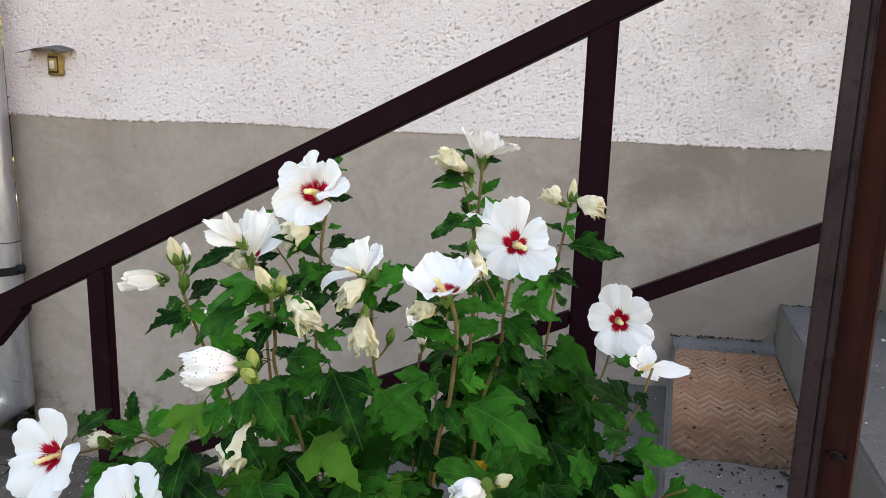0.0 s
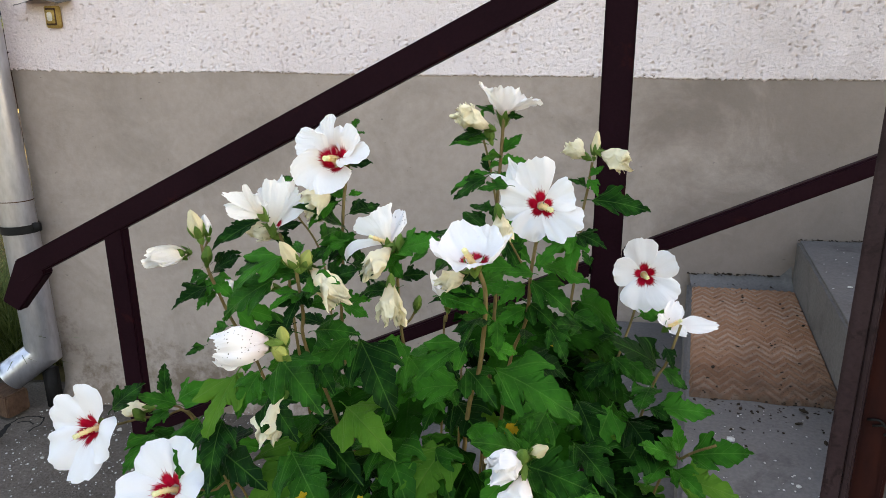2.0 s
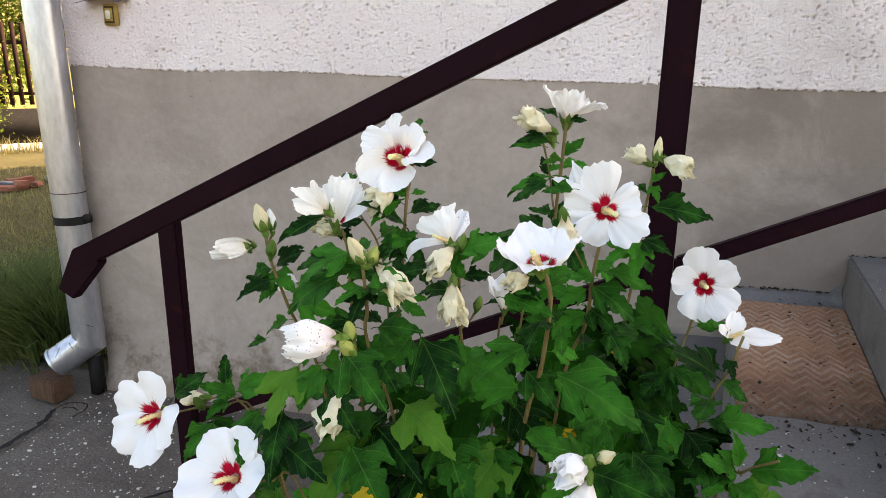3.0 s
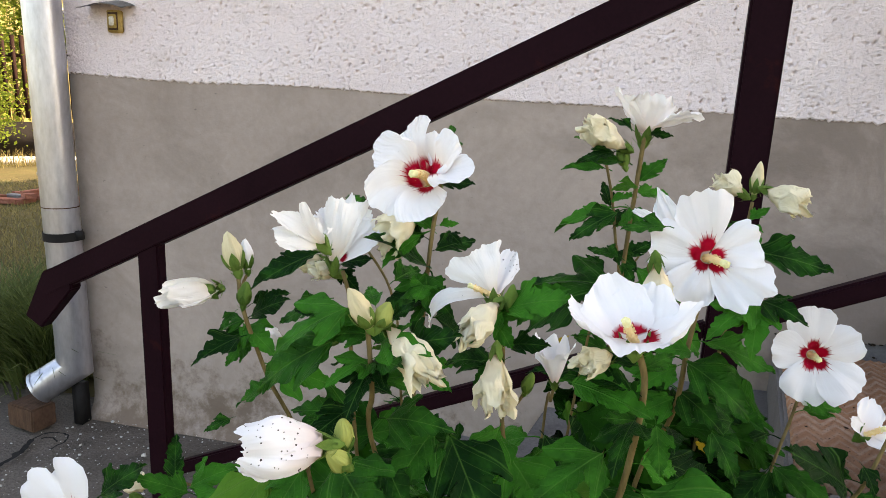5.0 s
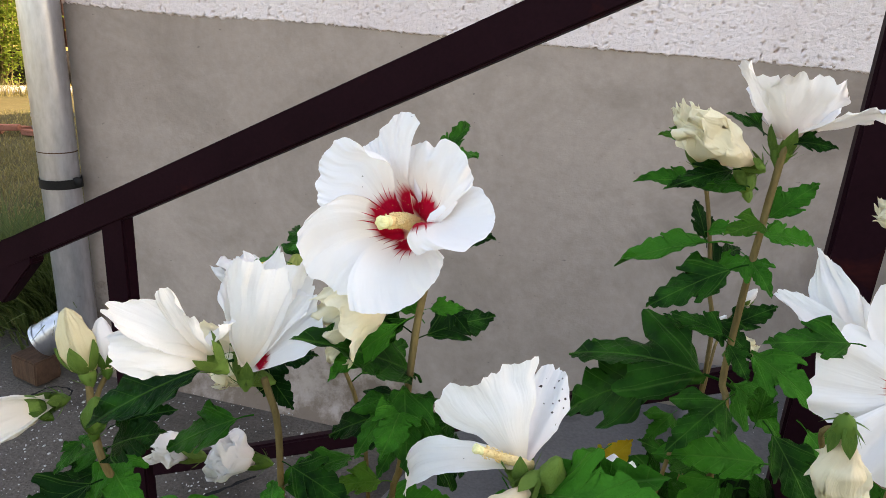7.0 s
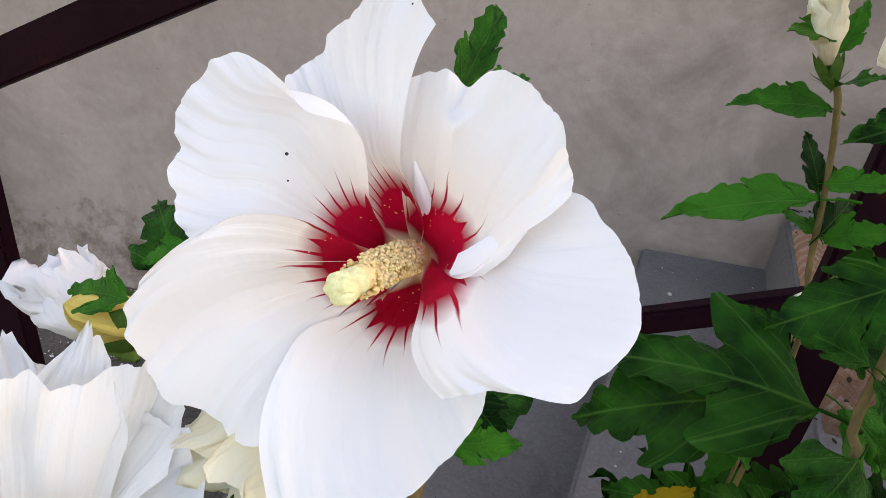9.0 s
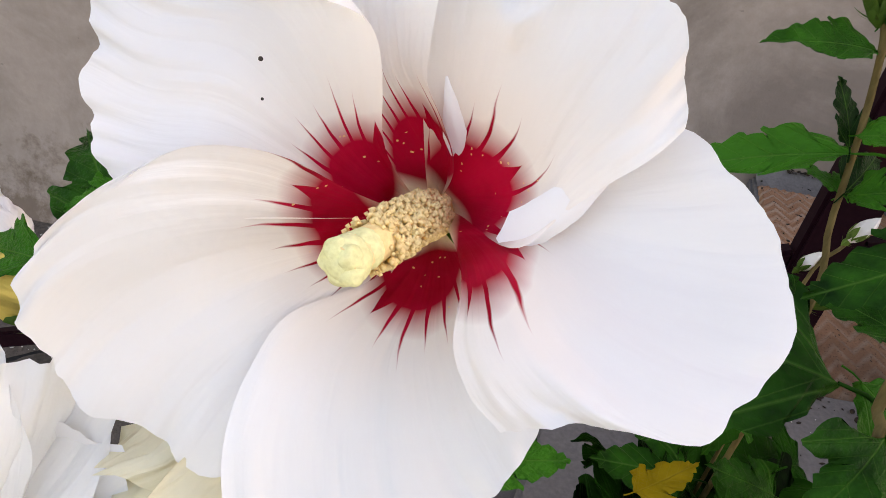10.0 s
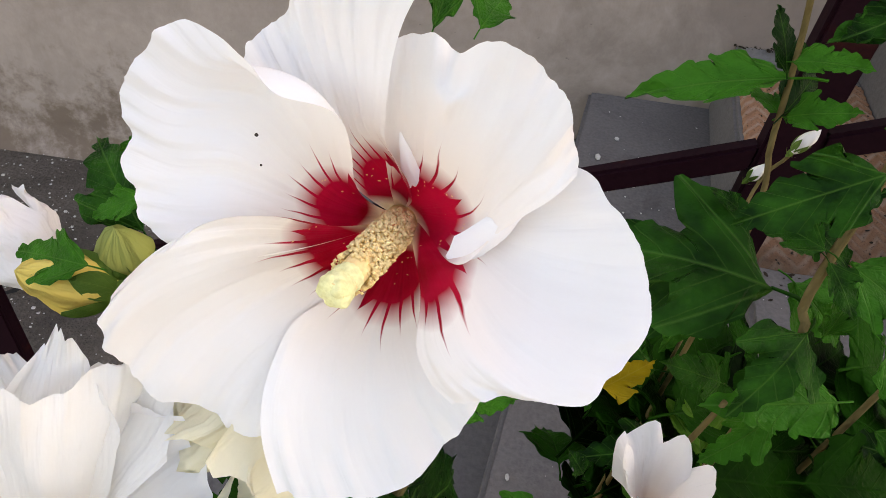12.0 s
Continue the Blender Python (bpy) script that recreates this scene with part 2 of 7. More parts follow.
def petal_material(name, white, cream, eye, specks, glow=0.30, crease=0.0):
    """White petal with a carmine eye that frays outwards along the veins; u runs from the throat to the rim."""
    m, t, p, link = nodes_of(name)
    uv = t.nodes.new("ShaderNodeUVMap")
    sep = t.nodes.new("ShaderNodeSeparateXYZ")
    link(uv.outputs[0], sep.inputs[0])
    u, v = sep.outputs[0], sep.outputs[1]
    info = t.nodes.new("ShaderNodeObjectInfo")
    comb = t.nodes.new("ShaderNodeCombineXYZ")
    link(calc(t, "MULTIPLY", u, 0.10), comb.inputs[0])
    link(calc(t, "ADD", v, calc(t, "MULTIPLY", info.outputs["Random"], 7.0)), comb.inputs[1])
    spike = noise_tex(t, comb.outputs[0], 15.0, 0.0, 0.5)
    vein = noise_tex(t, comb.outputs[0], 34.0, 3.0, 0.6)
    blotch = noise_tex(t, coords(t, "Object"), 60.0, 3.0)
    c = ramp(t, u, (0.08, cream), (0.26, tuple(a * 0.40 + b * 0.60 for a, b in zip(cream, white))), (0.60, white))
    c = mix(t, calc(t, "MULTIPLY", ramp(t, vein, (0.35, (0, 0, 0)), (0.7, (1, 1, 1))), 0.02), c, tuple(x * 0.85 for x in white))
    if eye:
        inner, body, length, count, waist = eye
        wob = noise_tex(t, coords(t, "Object"), 90.0, 2.0)
        w = calc(t, "ADD", calc(t, "MULTIPLY", v, count), calc(t, "ADD", calc(t, "MULTIPLY", info.outputs["Random"], 7.0), calc(t, "MULTIPLY", wob, 0.5)))
        cell = t.nodes.new("ShaderNodeTexWhiteNoise")
        cell.noise_dimensions = "1D"
        link(calc(t, "FLOOR", w), cell.inputs["W"])
        off = calc(t, "MULTIPLY", calc(t, "ABSOLUTE", calc(t, "SUBTRACT", calc(t, "FRACT", w), 0.5)), 2.0)
        lobe = calc(t, "MULTIPLY", calc(t, "POWER", calc(t, "ABSOLUTE", calc(t, "SUBTRACT", v, 0.42)), 2.0), body * waist)
        out = calc(t, "SUBTRACT", calc(t, "SUBTRACT", u, body), calc(t, "MULTIPLY", lobe, -1.0))
        run = calc(t, "MULTIPLY", calc(t, "ADD", calc(t, "MULTIPLY", cell.outputs["Value"], 1.0), 0.18), length)
        left = calc(t, "SUBTRACT", 1.0, calc(t, "DIVIDE", out, run))
        streak = ramp(t, calc(t, "SUBTRACT", calc(t, "MULTIPLY", calc(t, "POWER", calc(t, "MAXIMUM", left, 0.0), 1.3), 0.30), off), (0.0, (0, 0, 0)), (0.14, (1, 1, 1)))
        disc = ramp(t, calc(t, "ADD", calc(t, "MULTIPLY", calc(t, "ADD", out, calc(t, "MULTIPLY", calc(t, "SUBTRACT", wob, 0.5), 0.07)), -6.5), 0.5), (0.24, (0, 0, 0)), (0.74, (1, 1, 1)))
        k = calc(t, "MULTIPLY", calc(t, "MAXIMUM", streak, disc), ramp(t, calc(t, "SUBTRACT", u, calc(t, "MULTIPLY", calc(t, "POWER", calc(t, "ABSOLUTE", calc(t, "SUBTRACT", v, 0.5)), 2.0), inner * 1.7)), (inner * 0.6, (0, 0, 0)), (inner * 1.0, (1, 1, 1))))
        c = mix(t, k, c, mix(t, ramp(t, blotch, (0.36, (0, 0, 0)), (0.62, (1, 1, 1))), (0.30, 0.0015, 0.010), (0.54, 0.0065, 0.036)))
        dust = t.nodes.new("ShaderNodeTexVoronoi")
        dust.inputs["Scale"].default_value = 620.0
        link(coords(t, "Object"), dust.inputs["Vector"])
        grains = calc(t, "MULTIPLY", calc(t, "LESS_THAN", dust.outputs["Distance"], 0.13), calc(t, "GREATER_THAN", noise_tex(t, coords(t, "Object"), 120.0, 2.0), 0.56))
        c = mix(t, calc(t, "MULTIPLY", grains, k), c, (0.80, 0.50, 0.22))
    if specks:
        vo = t.nodes.new("ShaderNodeTexVoronoi")
        vo.inputs["Scale"].default_value = specks[0]
        link(coords(t, "Object"), vo.inputs["Vector"])
        patch = noise_tex(t, coords(t, "Object"), 45.0, 2.0)
        dots = calc(t, "MULTIPLY", calc(t, "LESS_THAN", vo.outputs["Distance"], calc(t, "MULTIPLY", noise_tex(t, coords(t, "Object"), 260.0, 1.0), specks[1] * 2.0)), calc(t, "GREATER_THAN", patch, specks[2]))
        c = mix(t, dots, c, (0.06, 0.05, 0.045))
    link(c, p.inputs["Base Color"])
    p.inputs["Roughness"].default_value = 0.62
    p.inputs["Specular IOR Level"].default_value = 0.10
    # crinkles that run out along the petal and deepen towards its rim
    crinkle = calc(t, "MULTIPLY", noise_tex(t, comb.outputs[0], 17.0, 2.0, 0.5, 0.4), calc(t, "MULTIPLY", u, 1.5))
    h = calc(t, "ADD", calc(t, "ADD", calc(t, "MULTIPLY", vein, 0.30), crinkle), calc(t, "MULTIPLY", noise_tex(t, coords(t, "Object"), 95.0, 3.0, 0.5), 0.75 + crease))
    bump(t, p, h, 0.34 + crease, 0.0015 + crease * 0.002)
    tr = t.nodes.new("ShaderNodeBsdfTranslucent")
    link(c, tr.inputs[0])
    sh = t.nodes.new("ShaderNodeMixShader")
    sh.inputs[0].default_value = glow
    link(p.outputs[0], sh.inputs[1])
    link(tr.outputs[0], sh.inputs[2])
    link(sh.outputs[0], t.nodes["Material Output"].inputs[0])
    return m


PETAL = petal_material("white_petal_red_eye", (0.90, 0.895, 0.89), (0.87, 0.68, 0.48), (0.120, 0.325, 0.125, 9.0, 1.35), (150.0, 0.045, 0.54))
PETALSMALL = petal_material("white_petal_wide_eye", (0.92, 0.915, 0.915), (0.80, 0.73, 0.66), (0.09, 0.37, 0.16, 7.0, 1.5), 0)
PETALCUP = petal_material("white_petal_deep_eye", (0.92, 0.915, 0.915), (0.84, 0.78, 0.72), (0.10, 0.28, 0.08, 7.0, 1.5), 0)
PETALPLAIN = petal_material("white_petal", (0.92, 0.905, 0.89), (0.82, 0.70, 0.64), False, 0)
FADED = petal_material("faded_white_petal", (0.90, 0.888, 0.855), (0.82, 0.72, 0.58), False, (150.0, 0.045, 0.58), 0.30, 0.10)
WILT = petal_material("wilted_cream_petal", (0.91, 0.85, 0.64), (0.80, 0.66, 0.46), False, 0, 0.34, 0.25)
SPOTTED = petal_material("speckled_white_petal", (0.91, 0.895, 0.885), (0.74, 0.62, 0.59), False, (360.0, 0.19, 0.52))
BUDCREAM = petal_material("cream_bud", (0.74, 0.66, 0.42), (0.40, 0.40, 0.14), False, 0, 0.2, 0.3)
PALEBUD = petal_material("yellow_green_bud", (0.36, 0.40, 0.11), (0.20, 0.28, 0.06), False, 0, 0.15, 0.3)
YELLOWBUD = petal_material("yellow_bud", (0.82, 0.62, 0.16), (0.62, 0.52, 0.15), False, 0, 0.2, 0.4)
POLLEN = surface("cream_pollen", (0.90, 0.56, 0.22), (0.95, 0.74, 0.40), 200.0, 0.9, 900.0, 0.0004, 0.6)
STIGMA = surface("pale_yellow_stigma", (0.74, 0.68, 0.30), (0.86, 0.82, 0.46), 300.0, 0.6, 900.0, 0.0003, 0.5)
MAT, _t, _p, _l = nodes_of("coir_mat")
_v = coords(_t, "Object")
_uv = _t.nodes.new("ShaderNodeUVMap")
_sep = _t.nodes.new("ShaderNodeSeparateXYZ")
_l(_uv.outputs[0], _sep.inputs[0])
_zig = calc(_t, "MULTIPLY", calc(_t, "ABSOLUTE", calc(_t, "SUBTRACT", calc(_t, "FRACT", calc(_t, "MULTIPLY", _sep.outputs[0], 5.0)), 0.5)), 0.11)
_rib = calc(_t, "ABSOLUTE", calc(_t, "SUBTRACT", calc(_t, "FRACT", calc(_t, "MULTIPLY", calc(_t, "ADD", calc(_t, "ADD", _sep.outputs[1], _zig), calc(_t, "MULTIPLY", noise_tex(_t, _v, 18.0, 3.0), 0.022)), 22.0)), 0.5))
_c = ramp(_t, noise_tex(_t, _v, 7.0, 4.0), (0.3, (0.285, 0.138, 0.076)), (0.7, (0.390, 0.210, 0.125)))
_fade = ramp(_t, noise_tex(_t, _v, 6.0, 4.0, 0.7), (0.36, (0.30, 0.30, 0.30)), (0.66, (0.85, 0.85, 0.85)))
_c = mix(_t, calc(_t, "MULTIPLY", ramp(_t, _rib, (0.06, (1, 1, 1)), (0.30, (0, 0, 0))), _fade), _c, (0.44, 0.33, 0.255))
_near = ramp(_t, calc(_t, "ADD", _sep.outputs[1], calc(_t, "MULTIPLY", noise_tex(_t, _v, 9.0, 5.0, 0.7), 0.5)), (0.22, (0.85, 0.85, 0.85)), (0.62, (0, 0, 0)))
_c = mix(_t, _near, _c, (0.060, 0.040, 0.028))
_c = mix(_t, ramp(_t, noise_tex(_t, _v, 170.0, 3.0), (0.58, (0, 0, 0)), (0.72, (0.9, 0.9, 0.9))), _c, (0.07, 0.042, 0.028))
_l(_c, _p.inputs["Base Color"])
_p.inputs["Roughness"].default_value = 0.95
_p.inputs["Specular IOR Level"].default_value = 0.1
bump(_t, _p, noise_tex(_t, _v, 240.0, 3.0), 0.9, 0.004)


# ---- building helpers ----
def part(name, bm, material, parent=None, label="", smooth=True):
    me = bpy.data.meshes.new(name)
    bm.normal_update()
    bm.to_mesh(me)
    bm.free()
    if smooth:
        me.polygons.foreach_set("use_smooth", [True] * len(me.polygons))
    me.materials.append(material)
    ob = new(name, me)
    if parent:
        ob.parent = parent
        ob.matrix_parent_inverse = parent.matrix_basis.inverted() if not parent.parent else (parent.parent.matrix_basis @ parent.matrix_parent_inverse @ parent.matrix_basis).inverted()
    if label:
        tagged(ob, label)
    return ob


def thing(name, at, label, category, group="", kind=""):
    return tagged(new(name), label, category, group, kind) if at is None else place(tagged(new(name), label, category, group, kind), at)


def place(ob, at):
    ob.matrix_basis = pose(*at)
    return ob


def box(bm, x0, x1, y0, y1, z0, z1, bevel=0.0, m=None):
    r = bmesh.ops.create_cube(bm, size=1.0)
    vs = r["verts"]
    for v in vs:
        v.co = Vector(((x0 + x1) / 2 + v.co.x * (x1 - x0), (y0 + y1) / 2 + v.co.y * (y1 - y0), (z0 + z1) / 2 + v.co.z * (z1 - z0)))
    if bevel:
        es = list({e for v in vs for e in v.link_edges})
        out = bmesh.ops.bevel(bm, geom=es, offset=bevel, segments=2, affect="EDGES")
        vs = list({v for f in out["faces"] for v in f.verts} | {v for v in vs if v.is_valid})
    if m:
        for v in vs:
            v.co = m @ v.co
    return vs


def boxmesh(*a, **k):
    bm = bmesh.new()
    box(bm, *a, **k)
    return bm


def tube(points, radii, sides=8, caps=True, wobble=0.0):
    """A tapered round bar along a polyline."""
    bm = bmesh.new()
    pts = [Vector(p) for p in points]
    rings = []
    for i, p in enumerate(pts):
        d = (pts[min(i + 1, len(pts) - 1)] - pts[max(i - 1, 0)]).normalized()
        x = d.orthogonal().normalized() if i == 0 else (rings_x - d * rings_x.dot(d)).normalized()
        rings_x = x
        y = d.cross(x)
        r = radii[i] if isinstance(radii, (list, tuple)) else radii
        rings.append([bm.verts.new(p + (x * math.cos(a) + y * math.sin(a)) * r * (1 + wobble * noise.noise(p * 60 + Vector((a, 0, 0))))) for a in [k * 2 * math.pi / sides for k in range(sides)]])
    for a, b in zip(rings, rings[1:]):
        for k in range(sides):
            bm.faces.new((a[k], a[(k + 1) % sides], b[(k + 1) % sides], b[k]))
    if caps:
        bm.faces.new(rings[0][::-1])
        bm.faces.new(rings[-1])
    return bm


def smooth_line(points, n=6):
    """Catmull-Rom through the points."""
    p = [Vector(q) for q in points]
    p = [p[0] * 2 - p[1]] + p + [p[-1] * 2 - p[-2]]
    out = []
    for i in range(1, len(p) - 2):
        for k in range(n):
            t = k / n
            out.append(0.5 * (2 * p[i] + (p[i + 1] - p[i - 1]) * t + (2 * p[i - 1] - 5 * p[i] + 4 * p[i + 1] - p[i + 2]) * t * t + (3 * p[i] - p[i - 1] - 3 * p[i + 1] + p[i + 2]) * t ** 3))
    return out + [p[-2]]


def join_into(bm, other):
    me = bpy.data.meshes.new("tmp")
    other.to_mesh(me)
    other.free()
    bm.from_mesh(me)
    bpy.data.meshes.remove(me)
    return bm


# ---- the ground ----
WALL_Y = 2.65
bm = bmesh.new()
N = 60
grid = [[bm.verts.new((math.copysign(abs(i / N) ** 3, i) * 900, math.copysign(abs(j / N) ** 3, j) * 900, -0.03 + 0.02 * noise.noise((i * 0.9, j * 0.9, 0)))) for j in range(-N, N + 1)] for i in range(-N, N + 1)]
for i in range(2 * N):
    for j in range(2 * N):
        bm.faces.new((grid[i][j], grid[i + 1][j], grid[i + 1][j + 1], grid[i][j + 1]))
tagged(part("ground", bm, SOIL), "dry patchy lawn with brown soil reaching far behind", "lawn", kind="structure")

bm = bmesh.new()
PX0, PX1, PY0, PY1 = -4.6, 3.4, -3.0, 2.80
nx, ny = 200, 145
rows = []
for i in range(nx + 1):
    x = PX0 + (PX1 - PX0) * i / nx
    rows.append([bm.verts.new((x, PY0 + (PY1 - PY0 + 0.05 * noise.noise((x * 3, 5, 0))) * j / ny, 0.004 * noise.fractal((x * 9, (PY0 + (PY1 - PY0) * j / ny) * 9, 3), 1.0, 2.0, 4) + 0.012 * noise.noise((x * 1.3, j * 0.06, 9)))) for j in range(ny + 1)])
for i in range(nx):
    for j in range(ny):
        bm.faces.new((rows[i][j], rows[i + 1][j], rows[i + 1][j + 1], rows[i][j + 1]))
edge = [e for e in bm.edges if e.is_boundary]
ex = bmesh.ops.extrude_edge_only(bm, edges=edge)
for v in [g for g in ex["geom"] if isinstance(g, bmesh.types.BMVert)]:
    v.co.z = -0.12
tagged(part("pavement", bm, PATIO), "rough dark grey concrete yard with cracks and grit", "concrete yard", kind="structure")

# flat dark strips on the yard: a low slab edge's shade painted on, and a crack
CRACK_AND_LEDGE = surface("crack_and_ledge_shade", (0.012, 0.011, 0.010), (0.03, 0.027, 0.025), 30.0, 0.95, 90.0, 0.002, 0.5)
for line, w in ((((-2.25, 1.55), (-2.02, 1.88), (-1.975, 2.15), (-1.977, 2.25), (-2.01, 2.35)), 0.017), (((-2.01, 2.34), (-2.0, 2.405), (-1.92, 2.43), (-1.875, 2.39), (-1.885, 2.305)), 0.006), (((-1.985, 2.37), (-1.94, 2.385), (-1.905, 2.36)), 0.006), (((-1.22, 1.86), (-1.05, 2.02), (-0.92, 2.20)), 0.009)):
    bm = bmesh.new()
    pts = smooth_line([(x, y, 0) for x, y in line], 10)
    prev = None
    for i, p in enumerate(pts):
        q = pts[min(i + 1, len(pts) - 1)] - pts[max(i - 1, 0)]
        s = Vector((-q.y, q.x, 0)).normalized() * w * (0.5 + abs(noise.noise(p * 25)))
        jit = Vector((noise.noise(p * 40), noise.noise(p * 40 + Vector((7, 0, 0))), 0)) * 0.008
        z = Vector((0, 0, 0.019))
        cur = (bm.verts.new(p + s + jit + z), bm.verts.new(p - s + jit + z))
        if prev:
            bm.faces.new((prev[0], prev[1], cur[1], cur[0]))
        prev = cur
    tagged(part("crack", bm, CRACK_AND_LEDGE), "dark strip on the yard for a crack and a slab edge's shade", "crack", kind="structure")

# ---- the house ----
PL_Z = 1.500           # top of the cement plinth; its fall towards the steps is fitted to the camera's view


def plinth_top(x):
    return 1.491 - 0.0158 * x


# HY1 and HZ are set so that the house shades yard and near lawn
HX0, HX1, HY1, HZ = -1.95, 7.0, 12.6, 5.2


def wall_relief(x0, x1, z0, z1, step, y, depth, ragged, ncell):
    """A wall skin with real relief: lumps of thrown render, and a ragged lower rim."""
    bm = bmesh.new()
    nx, nz = int((x1 - x0) / step), int((z1 - z0) / step)
    g = []
    for i in range(nx + 1):
        col = []
        for j in range(nz + 1):
            x = x0 + (x1 - x0) * i / nx
            zb = plinth_top(x)
            z = zb + (z1 - zb) * j / nz
            p = Vector((x, z, 0))
            d = noise.fractal(p * ncell, 1.0, 2.0, 3) * 0.5 + 0.5
            lump = max(0.0, noise.noise(Vector((x * 120, z * 120, 4)))) * 0.9 + max(0.0, noise.noise(Vector((x * 85, z * 85, 8)))) * 0.5
            pit = max(0.0, noise.noise(Vector((x * 90 - z * 25, z * 105, 14))) - 0.27 - 0.22 * max(0.0, 0.35 + noise.noise(Vector((x * 9, z * 9, 21))))) * 4.6
            f = depth * (0.22 * d + 0.42 * lump - pit)
            zz = z
            if j == 0:
                f = -0.012
            if j <= 3:
                zz += ragged * (noise.noise(Vector((x * 42, 1, 0))) + 0.7 * noise.noise(Vector((x * 110, 2, 0))) + 1.2 * noise.noise(Vector((x * 1.7, 3, 0)))) * (1 - j / 4) 
            col.append(bm.verts.new((x, y - f, zz)))
        g.append(col)
    for i in range(nx):
        for j in range(nz):
            bm.faces.new((g[i][j], g[i + 1][j], g[i + 1][j + 1], g[i][j + 1]))
    return bm


tagged(part("wall_south_core", boxmesh(HX0, HX1, WALL_Y + 0.004, WALL_Y + 0.40, 1.53, HZ), STUCCO, smooth=False), "pale pinkish roughcast house wall", "wall", kind="structure")
tagged(part("wall_south", wall_relief(HX0, 2.30, PL_Z, 2.42, 0.0040, WALL_Y - 0.006, 0.0092, 0.010, 30.0), STUCCO), "pale pinkish thrown roughcast render with a ragged lower rim", "wall", kind="structure")
bm = bmesh.new()
nx, nz = 150, 50
g = [[bm.verts.new((HX0 + (4.0 - HX0) * i / nx, WALL_Y - 0.002 - 0.004 * noise.noise((i * 0.11, j * 0.13, 2)) - (0.05 * max(0.0, 1 - j / 4) ** 2), (plinth_top(HX0 + (4.0 - HX0) * i / nx) + 0.012) * j / nz)) for j in range(nz + 1)] for i in range(nx + 1)]
for i in range(nx):
    for j in range(nz):
        bm.faces.new((g[i][j], g[i + 1][j], g[i + 1][j + 1], g[i][j + 1]))
tagged(part("plinth", bm, PLINTH), "grey-brown smooth cement plinth with dark blotches and stains", "plinth", kind="structure")
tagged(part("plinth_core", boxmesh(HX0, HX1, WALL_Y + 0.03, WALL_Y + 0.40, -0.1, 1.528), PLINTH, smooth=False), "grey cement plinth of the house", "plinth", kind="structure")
# unseen walls and roof, added to block the sun
tagged(part("wall_west", boxmesh(HX0, HX0 + 0.4, WALL_Y + 0.402, HY1, -0.1, HZ), STUCCO, smooth=False), "unseen roughcast side wall, long enough to shade the lawn", "wall", kind="structure")
tagged(part("wall_north", boxmesh(HX0 + 0.402, HX1, HY1 - 0.4, HY1, -0.1, HZ), STUCCO, smooth=False), "unseen roughcast back wall closing the house", "wall", kind="structure")
tagged(part("wall_east", boxmesh(HX1 - 0.4, HX1, WALL_Y + 0.402, HY1 - 0.402, -0.1, HZ), STUCCO, smooth=False), "unseen roughcast end wall closing the house", "wall", kind="structure")
bm = bmesh.new()
vs = [bm.verts.new(v) for v in ((HX0 - 0.5, WALL_Y - 0.5, HZ), (HX1 + 0.5, WALL_Y - 0.5, HZ), (HX1 + 0.5, HY1 + 0.5, HZ), (HX0 - 0.5, HY1 + 0.5, HZ), (HX0 + 0.6, 7.6, HZ + 2.2), (HX1 - 0.6, 7.6, HZ + 2.2))]
for f in ((0, 1, 5, 4), (2, 3, 4, 5), (1, 2, 5), (3, 0, 4), (3, 2, 1, 0)):
    bm.faces.new([vs[k] for k in f])
tagged(part("roof", bm, ROOFTILE, smooth=False), "unseen hipped tile roof added over the house", "roof", kind="structure")

# ---- the stairs: the noses are skewed to the wall to fit the camera's view ----
SK = 0.215              # how far a nose drifts in x for each metre towards the wall
TREAD, NOSE_Y = 0.385, 2.65


def nose(k, y):
    """x of the front of step k (top at its height) at depth y."""
    return 1.247 + TREAD * (k - 5) + SK * (y - NOSE_Y)


STEP_Z = [0.0, 0.175, 0.350, 0.525, 0.700, 0.885, 1.065, 1.245]
STAIR_Y0 = 1.10
stairs = thing("stairs", None, "worn grey concrete steps climbing along the house wall", "stairs", kind="structure")
for k in range(1, 8):
    bm = bmesh.new()
    y0, y1 = STAIR_Y0 + 0.002 * k, 2.648
    x1 = 1.247 + TREAD * 3.6
    vs = box(bm, 0, 1, y0, y1, STEP_Z[k - 1] - (0.05 if k == 1 else 0.0), STEP_Z[k], 0.009)
    for v in vs:
        v.co.x = (nose(k, v.co.y) if v.co.x < 0.5 else x1 + 0.001 * k) + (v.co.x if v.co.x < 0.5 else v.co.x - 1)
        v.co += Vector((0, 0, 0.003 * noise.noise(v.co * 3)))
    part("step", bm, CONCRETE, stairs, smooth=False)
# the mortar fillet that slopes from the wall to the tread, and the cove in the corner of the riser
bm = bmesh.new()
prev = None
for i in range(41):
    k = i / 40
    x = nose(4, 2.62) + 0.01 + k * (nose(5, 2.62) - nose(4, 2.62) - 0.012)
    w = 0.075 + 0.018 * noise.noise((k * 9, 2, 0)) + 0.012 * noise.noise((k * 27, 5, 0))
    h = 0.040 + 0.010 * noise.noise((k * 7, 8, 0)) + 0.045 * max(0.0, k - 0.9) / 0.1
    cur = [bm.verts.new((x, 2.652 - w * a, 0.7005 + h * b)) for a, b in ((0, 1.0), (0.22, 0.62), (0.55, 0.26), (0.85, 0.07), (1.0, -0.02))]
    if prev:
        for j in range(4):
            bm.faces.new((prev[j], prev[j + 1], cur[j + 1], cur[j]))
    prev = cur
tagged(part("mortar_fillet", bm, CONCRETE), "grey mortar fillet sloping from the wall to the tread", "fillet", kind="structure")

